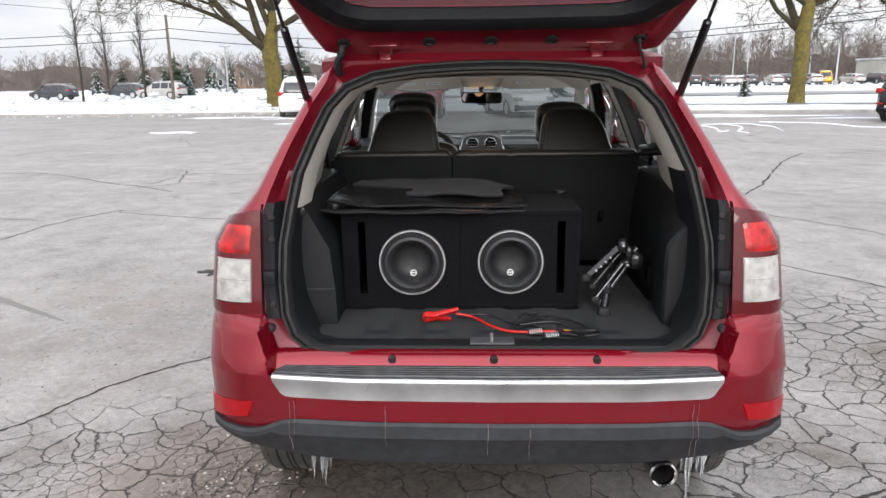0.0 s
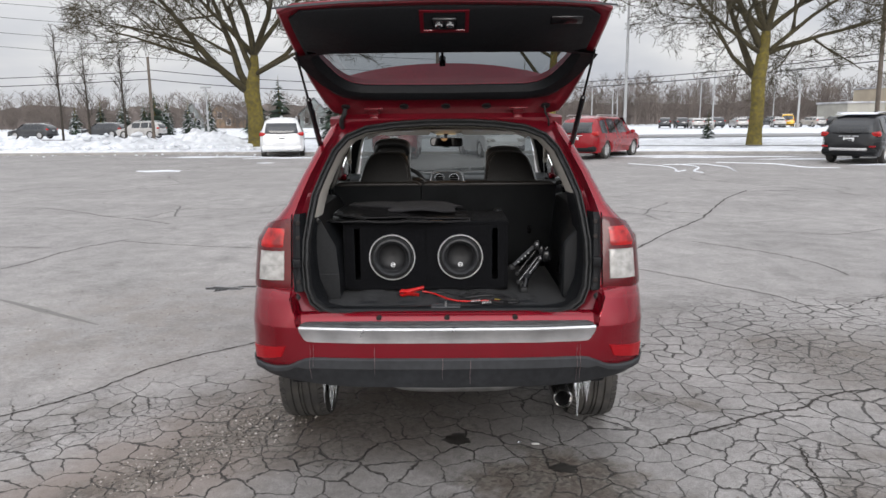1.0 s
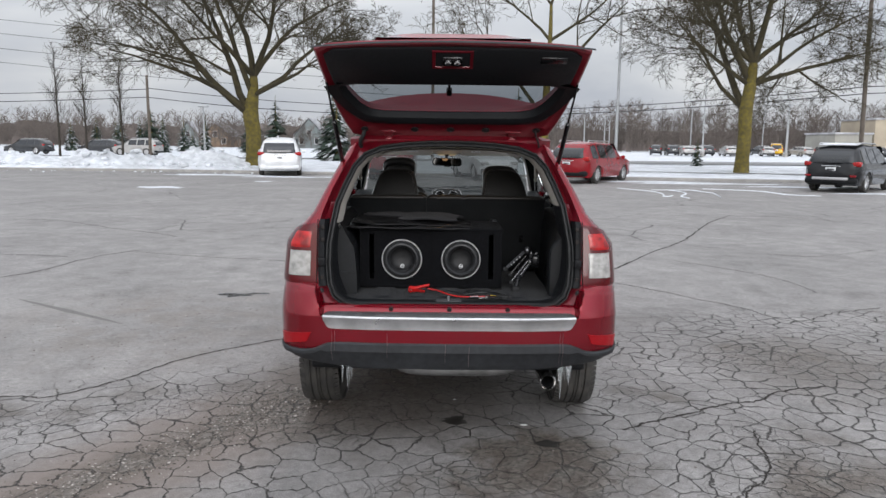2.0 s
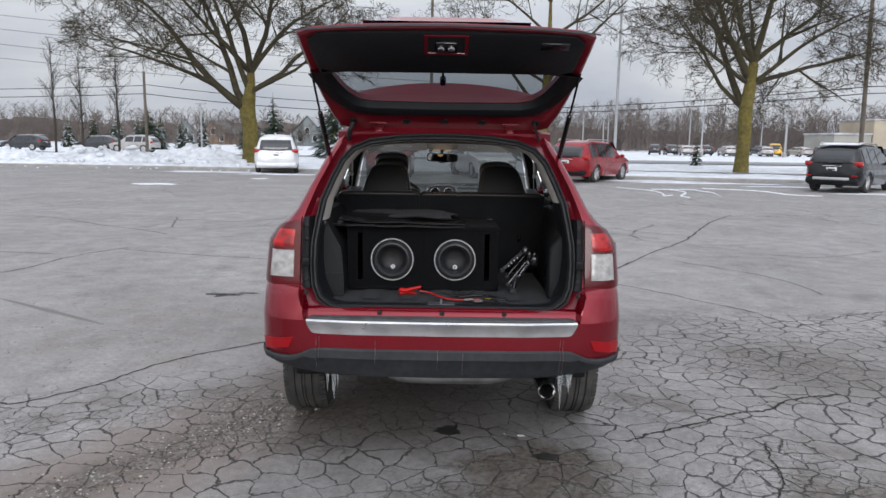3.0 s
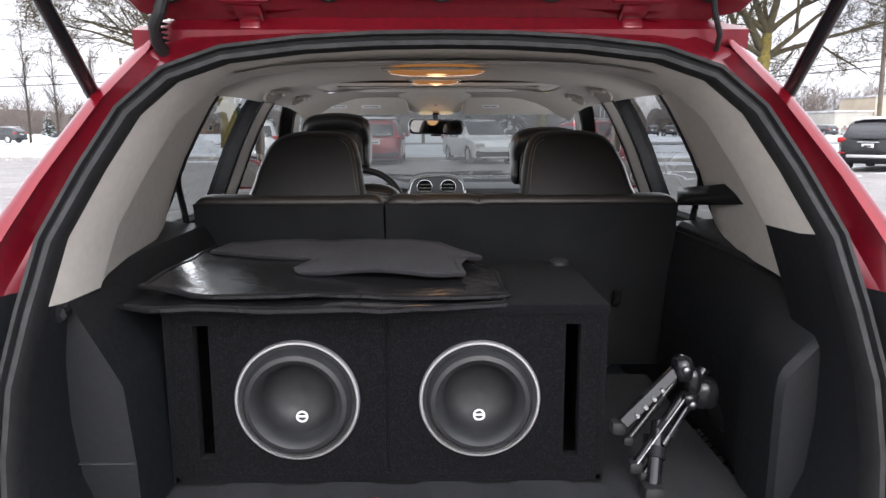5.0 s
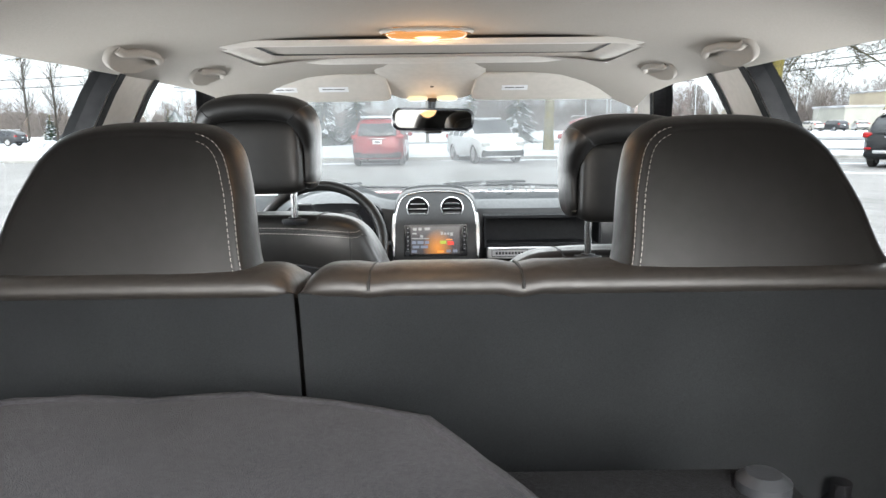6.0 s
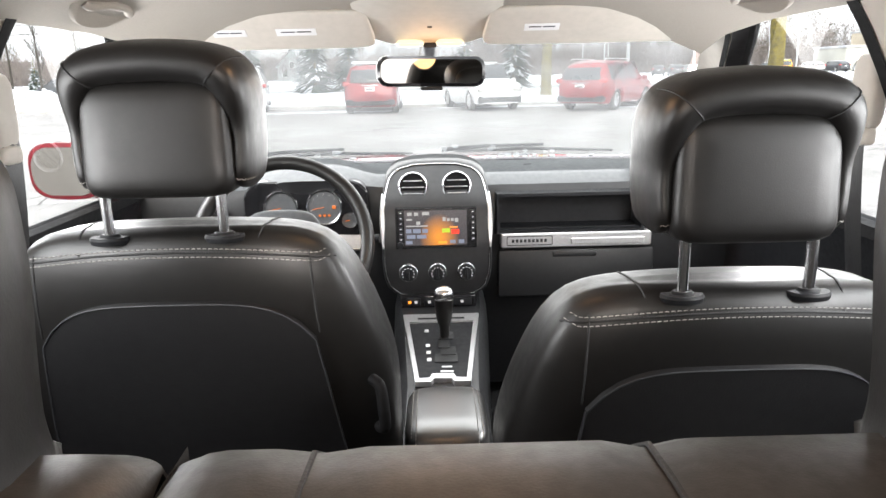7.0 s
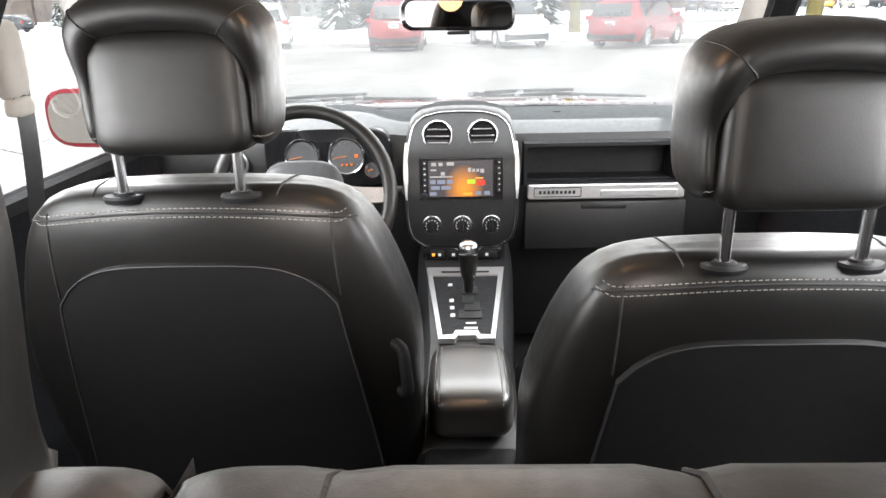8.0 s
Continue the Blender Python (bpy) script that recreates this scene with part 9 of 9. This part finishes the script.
bare_tree((-10.35, 35.2, 0.0), [((0, 0, -0.1), 0.52), ((0, 0, 0.8), 0.42), ((0.02, 0, 2.0), 0.40), ((-0.1, 0, 3.0), 0.42), ((0.05, 0, 4.0), 0.30), ((0.12, 0, 5.0), 0.20)],
          [(3, (-0.80, -0.1, 0.72), 8.6, 0.25), (3, (-0.52, 0.3, 0.9), 9.0, 0.21), (3, (-0.62, -0.5, 0.75), 7.5, 0.16), (4, (0.75, 0.2, 0.75), 7.0, 0.17), (4, (-0.3, -0.4, 0.95), 7.0, 0.17), (4, (0.85, -0.3, 0.45), 6.0, 0.13),
           (5, (-0.6, 0.3, 0.8), 7.0, 0.16), (5, (0.55, 0.1, 0.9), 6.5, 0.15), (5, (0.1, -0.5, 0.9), 6.0, 0.13), (5, (-0.18, 0.1, 1), 8.0, 0.19), (5, (0.28, 0.1, 0.95), 7.5, 0.17)], 3,
          "large leafless tree with a mossy yellow-green trunk")
bare_tree((16.4, 35.4, 0.0), [((0, 0, -0.1), 0.46), ((0, 0, 0.8), 0.37), ((0.05, 0, 2.2), 0.34), ((0.0, 0, 3.4), 0.36), ((0.15, 0, 4.8), 0.31), ((0.25, 0.05, 6.0), 0.22)],
          [(3, (-0.42, 0.1, 0.9), 8.0, 0.22), (3, (-0.75, 0.35, 0.75), 7.0, 0.14), (4, (-0.22, 0.1, 1.0), 7.5, 0.22), (4, (0.9, -0.1, 0.5), 7.0, 0.16), (4, (0.8, 0.4, 0.35), 6.6, 0.13), (4, (0.6, -0.5, 0.7), 6.5, 0.14), (4, (-0.85, -0.35, 0.55), 6.5, 0.13),
           (5, (0.8, 0.1, 0.65), 6.6, 0.15), (5, (-0.7, 0.2, 0.75), 6.4, 0.15), (5, (0.2, 0.5, 0.8), 6.0, 0.13), (5, (0.3, 0, 1.0), 7.5, 0.20), (5, (-0.2, 0, 1.0), 7.5, 0.19)], 8,
          "large leafless tree with a mossy yellow-green forked trunk")
bare_tree((5.9, 38.5, 0.0), [((0, 0, -0.1), 0.34), ((0, 0, 1.0), 0.27), ((0.05, 0, 3.0), 0.24), ((0.1, 0, 5.0), 0.2), ((0.2, 0, 7.5), 0.13), ((0.2, 0, 9.5), 0.08)],
          [(2, (-0.6, 0.1, 0.8), 7.0, 0.14), (3, (0.7, 0.1, 0.7), 7.0, 0.14), (3, (-0.8, 0.2, 0.5), 6.0, 0.11), (4, (0.8, -0.1, 0.5), 6.0, 0.10), (4, (-0.6, 0.2, 0.8), 6.0, 0.10), (5, (0.3, 0.1, 0.9), 5.0, 0.09), (5, (-0.4, 0.1, 0.9), 5.0, 0.08)], 21,
          "leafless tree with a mossy trunk behind the parked vehicles", (0, 4, 4, 5, 6))
for k, (x, y, h) in enumerate(((-34.3, 60.0, 9.6), (-31.4, 59.0, 8.4), (-28.0, 58.5, 8.2))):
    rng_ = random.Random(40 + k)
    tree = thing("columnar_tree", "slim upright leafless tree standing in the snow", "tree", (x, y, 0), 0, "slim trees by the road")
    bm = bmesh.new()
    tube(bm, [(0, 0, 0), (0.05, 0, h * 0.3), (0, 0, h * 0.65), (0.03, 0, h)], [0.11, 0.09, 0.05, 0.012], 8)
    part("trunk", bm, M_TWIG, tree)
    bm = bmesh.new()
    for j in range(46):
        z = h * rng_.uniform(0.18, 0.95)
        a = rng_.uniform(0, 6.28)
        grow(bm, (0, 0, z), (math.cos(a) * 0.38, math.sin(a) * 0.38, 1), h * 0.20 * (1.15 - z / h) + 0.5, 0.022, 0.008, rng_, 1, 0.35, 0.10, (0, 5))
    part("crown", bm, M_TWIG, tree)

M_NEEDLE = material("dark_needles", (0.018, 0.034, 0.022), (0.035, 0.055, 0.036), 0.9, 3, stain=0.3, stain_scale=2)


def spruce(at, h, w, seed, label, snow=0.2):
    """A conifer: a trunk and tiers of drooping needle sprays, some snowy."""
    rng_ = random.Random(seed)
    tree = thing("spruce", label, "tree", (*at, 0.0))
    bm = bmesh.new()
    tube(bm, [(0, 0, 0), (0, 0, h)], [w * 0.05, 0.01], 7)
    part("trunk", bm, M_BARK, tree)
    bm = bmesh.new()
    tiers = int(9 + h * 2)
    for t in range(tiers):
        f = t / (tiers - 1)
        z = h * (0.06 + 0.92 * f)
        reach = w / 2 * (1 - f) ** 0.85 + 0.06
        for k in range(max(5, int(16 * (1 - f) + 4))):
            a = rng_.uniform(0, 6.28)
            R = reach * rng_.uniform(0.65, 1.1)
            d = Vector((math.cos(a), math.sin(a), 0))
            s_ = Vector((-d.y, d.x, 0))
            z_ = z + rng_.uniform(-0.04, 0.04) * h
            for j in range(4):
                o = rng_.uniform(-0.5, 0.5)
                p0 = d * R * 0.15 * j + Vector((0, 0, z_))
                q = d * (R * (0.5 + 0.16 * j)) + s_ * o * R * 0.5 + Vector((0, 0, z_ - 0.18 * R - rng_.uniform(0, 0.10) * R))
                wd = 0.10 * R + 0.02
                white = rng_.random() < snow and j > 1
                lift = Vector((0, 0, 0.03)) if white else Vector()
                vs = [bm.verts.new(p + lift) for p in (p0, (p0 + q) / 2 + s_ * wd + Vector((0, 0, -0.02)), q, (p0 + q) / 2 - s_ * wd + Vector((0, 0, -0.02)))]
                bm.faces.new(vs).material_index = int(white)
    part("needles", bm, [M_NEEDLE, M_SNOW], tree, smooth=0)


spruce((18.1, 47.0), 2.1, 1.15, 1, "small dark spruce standing in the snow", 0.05)
spruce((-15.4, 62.0), 5.6, 4.2, 2, "broad dark conifer behind the road", 0.05)
spruce((-13.5, 47.0), 3.2, 1.9, 3, "dark spruce beside the large tree", 0.1)
spruce((-21.0, 56.0), 2.0, 2.4, 4, "low dark spruce in the snow", 0.25)
spruce((-25.5, 92.0), 6.6, 5.0, 5, "dark conifer in front of the wood", 0.05)
spruce((-8.3, 52.0), 5.2, 3.4, 6, "snow-dusted conifer beyond the kerb", 0.3)
spruce((6.2, 56.0), 6.2, 4.0, 7, "snow-dusted conifer beyond the kerb", 0.35)
spruce((2.6, 60.0), 5.4, 3.6, 8, "snow-dusted conifer beyond the kerb", 0.35)
for k in range(9):
    spruce((-52.0 + 2.1 * k, 96 + (k % 3) * 3), 4.2 + 0.7 * (k % 3), 3.0, 20 + k, "small snowy spruce in a row by the wood", 0.3)

# far wood: bare stems with many branches, joined
M_WOOD = material("far_bare_wood", (0.15, 0.125, 0.11), (0.10, 0.085, 0.075), 0.95, 0.4)
rng = random.Random(77)


def far_wood(name, x0, x1, y0, y1, count, h0, h1, label, low=False):
    bm = bmesh.new()
    for k in range(count):
        x, y = rng.uniform(x0, x1), rng.uniform(y0, y1)
        h = rng.uniform(h0, h1)
        tube(bm, [(x, y, 0), (x + rng.uniform(-0.5, 0.5), y, h * 0.5), (x + rng.uniform(-0.9, 0.9), y, h)], [rng.uniform(0.07, 0.13), 0.07, 0.02], 3, False)
        for j in range(20):
            z = h * rng.uniform(0.08 if low else 0.3, 0.97)
            a, e = rng.uniform(0, 6.28), rng.uniform(0.5, 1.5)
            ln = h * 0.26 * (1.2 - z / h) + 0.8
            d = Vector((math.cos(a), math.sin(a), e)).normalized()
            p = Vector((x, y, z))
            q = p + d * ln
            tube(bm, [p, q], [0.045, 0.015], 3, False)
            for i in range(3):
                d2 = (d + Vector((rng.gauss(0, 0.6), rng.gauss(0, 0.6), rng.gauss(0.1, 0.5)))).normalized()
                s_ = p.lerp(q, rng.uniform(0.3, 0.9))
                tube(bm, [s_, s_ + d2 * ln * 0.55], [0.028, 0.012], 3, False)
    single(name, bm, M_WOOD, label, "trees", kind="stuff", smooth=0)


far_wood("far_wood", 8, 125, 150, 175, 420, 6.0, 11.5, "distant leafless wood along the horizon", True)
far_wood("far_wood", -150, 8, 150, 185, 420, 4.0, 8.5, "distant leafless wood and scrub along the horizon", True)
bm = bmesh.new()
rows = []
for k in range(521):
    x = -260 + 1.0 * k
    top = 5.4 + 1.4 * noise.noise((x * 0.05, 0, 4)) + 1.3 * noise.noise((x * 0.3, 0, 2)) + 0.7 * noise.noise((x * 0.9, 0, 6))
    rows.append([Vector((x, 186, -0.1)), Vector((x, 187, top * 0.7)), Vector((x, 190, top)), Vector((x, 200, top - 1))])
grid_faces(bm, rows)
single("backdrop", bm, material("far_scrub", (0.15, 0.125, 0.115), (0.085, 0.072, 0.066), 0.95, 0.25, stain=0.3, stain_scale=0.1), "low brown scrub at the far edge of the fields", "scrub", kind="structure")

# ---- houses, poles, wires ----
M_SIDING = material("blue_grey_siding", (0.22, 0.25, 0.25), (0.18, 0.2, 0.2), 0.8, 1)
M_BRICKISH = material("tan_brick", (0.28, 0.20, 0.14), (0.22, 0.16, 0.115), 0.9, 2)
M_ROOFING = material("snowy_shingle", (0.5, 0.5, 0.52), (0.25, 0.25, 0.26), 0.9, 0.6)


def house(at, w, d, eaves, ridge, mtl, label, front=True):
    h = thing("house", label, "house", (*at, 0))
    bm = bmesh.new()
    prof = [(-w / 2, 0), (w / 2, 0), (w / 2, eaves), (0, ridge), (-w / 2, eaves)]
    vs = grid_faces(bm, [[Vector((x, y, z)) for x, z in prof] for y in (0, d)], True)
    cap(bm, vs[0]), cap(bm, vs[1])
    wall = part("wall", bm, mtl, h, smooth=20)
    for sg in (-1, 1):
        bm = bmesh.new()
        grid_faces(bm, [[Vector((sg * x, y, z)) for x, z in ((w / 2 + 0.4, eaves - 0.4), (0, ridge + 0.05), (0, ridge + 0.25), (w / 2 + 0.45, eaves - 0.2))] for y in (-0.3, d + 0.3)], True)
        part("roof", bm, M_ROOFING, h, smooth=20)
    for x, z, ww, hh in ((0, eaves + 0.2, 0.9, 1.3), (-w * 0.27, eaves * 0.5, 0.9, 1.3), (w * 0.27, eaves * 0.5, 0.9, 1.3)):
        bm = bmesh.new()
        frame_ring(bm, rring(x, z, ww + 0.2, hh + 0.2, 0.02, 1), rring(x, z, ww, hh, 0.02, 1), -0.06, 0.02)
        win = part("window", bm, M_PAINT_W, h)
        bm = bmesh.new()
        rbox(bm, (x, 0.0, z), (ww, 0.03, hh), 0.0)
        part("pane", bm, M_DGLASS, win)


house((-30.8, 160), 6.4, 9, 3.2, 6.6, M_SIDING, "blue-grey gabled house behind the trees")
house((-54.0, 165), 7.5, 9, 2.8, 5.4, M_BRICKISH, "tan brick house with a snowy roof")
house((-61.5, 168), 5.0, 9, 2.8, 5.8, M_SIDING, "grey gabled house beside the brick one")
bm = bmesh.new()
b_at = (82.0, 123)
store = thing("store_building", "low beige flat-roofed building in the distance", "building", (*b_at, 0))
rbox(bm, (-11.8, 0, 1.85), (6.4, 10, 3.7), 0.05)
M_STUCCO = material("beige_stucco", (0.42, 0.36, 0.27), (0.36, 0.31, 0.24), 0.9, 0.5)
part("wall", bm, material("grey_stucco", (0.34, 0.33, 0.29), (0.29, 0.28, 0.25), 0.9, 0.5), store, "low grey-beige wing")
bm = bmesh.new()
rbox(bm, (-11.8, 0, 3.85), (6.8, 10.4, 0.30), 0.05)
part("roof", bm, M_ROOFING, store)
bm = bmesh.new()
rbox(bm, (2.0, 0, 3.1), (21, 10.6, 6.2), 0.05)
part("wall", bm, M_STUCCO, store, "taller beige stuccoed block")
bm = bmesh.new()
rbox(bm, (2.0, 0, 6.32), (21.4, 11.0, 0.28), 0.05)
part("roof", bm, M_ROOFING, store)
M_POLE = material("weathered_pole", (0.14, 0.115, 0.095), (0.10, 0.085, 0.07), 0.9, 3, bump=0.3, bump_scale=30)
M_GALV = material("galvanised_steel", (0.45, 0.46, 0.47), (0.38, 0.39, 0.4), 0.5, 3, metal=0.6)


def utility_pole(x, y, h, r=0.13, arm=True, lean=0.0):
    p = thing("utility_pole", "weathered wooden utility pole with a crossarm", "pole", (x, y, 0), 0, "utility poles")
    bm = bmesh.new()
    tube(bm, [(0, 0, -0.2), (lean * 0.5, 0, h * 0.5), (lean, 0, h)], [r, r * 0.9, r * 0.75], 10)
    part("post", bm, M_POLE, p)
    if arm:
        bm = bmesh.new()
        rbox(bm, (lean, 0, h - 0.45), (2.0, 0.10, 0.12), 0.01)
        part("crossarm", bm, M_POLE, p)
        for k in (-0.9, -0.45, 0.45, 0.9):
            bm = bmesh.new()
            lathe(bm, [(0.03, 0), (0.05, 0.05), (0.03, 0.1), (0.0, 0.12)], (lean + k, 0, h - 0.39), "z", 8)
            part("insulator", bm, M_GALV, p)
    return p


utility_pole(-26.2, 60.0, 7.2, 0.14, False)
utility_pole(25.6, 40.0, 12.5, 0.14, True, -0.3)
utility_pole(-1.0, 62.0, 16.0, 0.16)
utility_pole(-72.0, 60.0, 11.0, 0.15)
def street_lamp(x, y, h, label="grey metal street lamp with a flat head"):
    p = thing("street_lamp", label, "lamp", (x, y, 0), 0, "street lamps")
    bm = bmesh.new()
    tube(bm, [(0, 0, 0), (0, 0, h)], [0.10, 0.06], 10)
    part("post", bm, M_GALV, p)
    bm = bmesh.new()
    rbox(bm, (0, 0, h + 0.05), (0.9, 0.35, 0.16), 0.04)
    part("head", bm, M_GALV, p)
    bm = bmesh.new()
    lathe(bm, [(0.3, 0), (0.3, 0.5), (0.22, 0.6), (0.12, 0.6)], (0, 0, 0), "z", 14)
    part("footing", bm, M_KERB, p)


street_lamp(10.55, 40.0, 11.0)
for x, y, h in ((20.5, 100, 6.0), (23.0, 98, 5.6), (36.0, 95, 10.5), (43.0, 120, 9), (55.0, 110, 8), (60, 130, 9), (30, 125, 7), (50, 100, 8.2)):
    street_lamp(x, y, h)
street_lamp(-22.0, 62.0, 4.6, "pale metal post beside the road")


def wire(a, b_, sag, r=0.018):
    a, b_ = Vector(a), Vector(b_)
    bm = bmesh.new()
    pts = [a.lerp(b_, k / 16) + Vector((0, 0, -sag * (1 - (k / 8 - 1) ** 2))) for k in range(17)]
    tube(bm, pts, r, 4, False)
    single("overhead_wire", bm, M_RUBBER, "black overhead wire between poles", "wire", "overhead wires")


wire((-72, 60, 5.6), (-26.2, 60, 6.0), 0.5, 0.028)
wire((-72, 60, 4.9), (-26.2, 60, 5.3), 0.5, 0.03)
wire((-26.2, 60, 6.1), (-1, 62, 4.8), 0.4, 0.028)
wire((-26.2, 60, 5.3), (-1, 62, 4.1), 0.4, 0.03)
wire((-1, 62, 4.4), (25.5, 40, 5.2), 0.4, 0.026)
wire((-1, 62, 4.0), (25.5, 40, 4.8), 0.4, 0.028)
wire((25.5, 40, 5.2), (60, 12, 7), 0.4, 0.024)
wire((25.5, 40, 4.8), (60, 12, 6.5), 0.4, 0.024)
for z in (12.4, 11.2, 9.9, 8.7):
    wire((-72, 60, z + 3.2), (-1.0, 62, z - 3.0), 0.8, 0.018)
spruce((-37.5, 88.0), 5.4, 5.5, 41, "dark rounded conifer behind the road", 0.02)
spruce((-9.8, 60.0), 6.2, 5.0, 42, "broad dark conifer behind the large tree", 0.05)
spruce((-7.2, 63.0), 5.6, 4.6, 43, "broad dark conifer behind the large tree", 0.1)
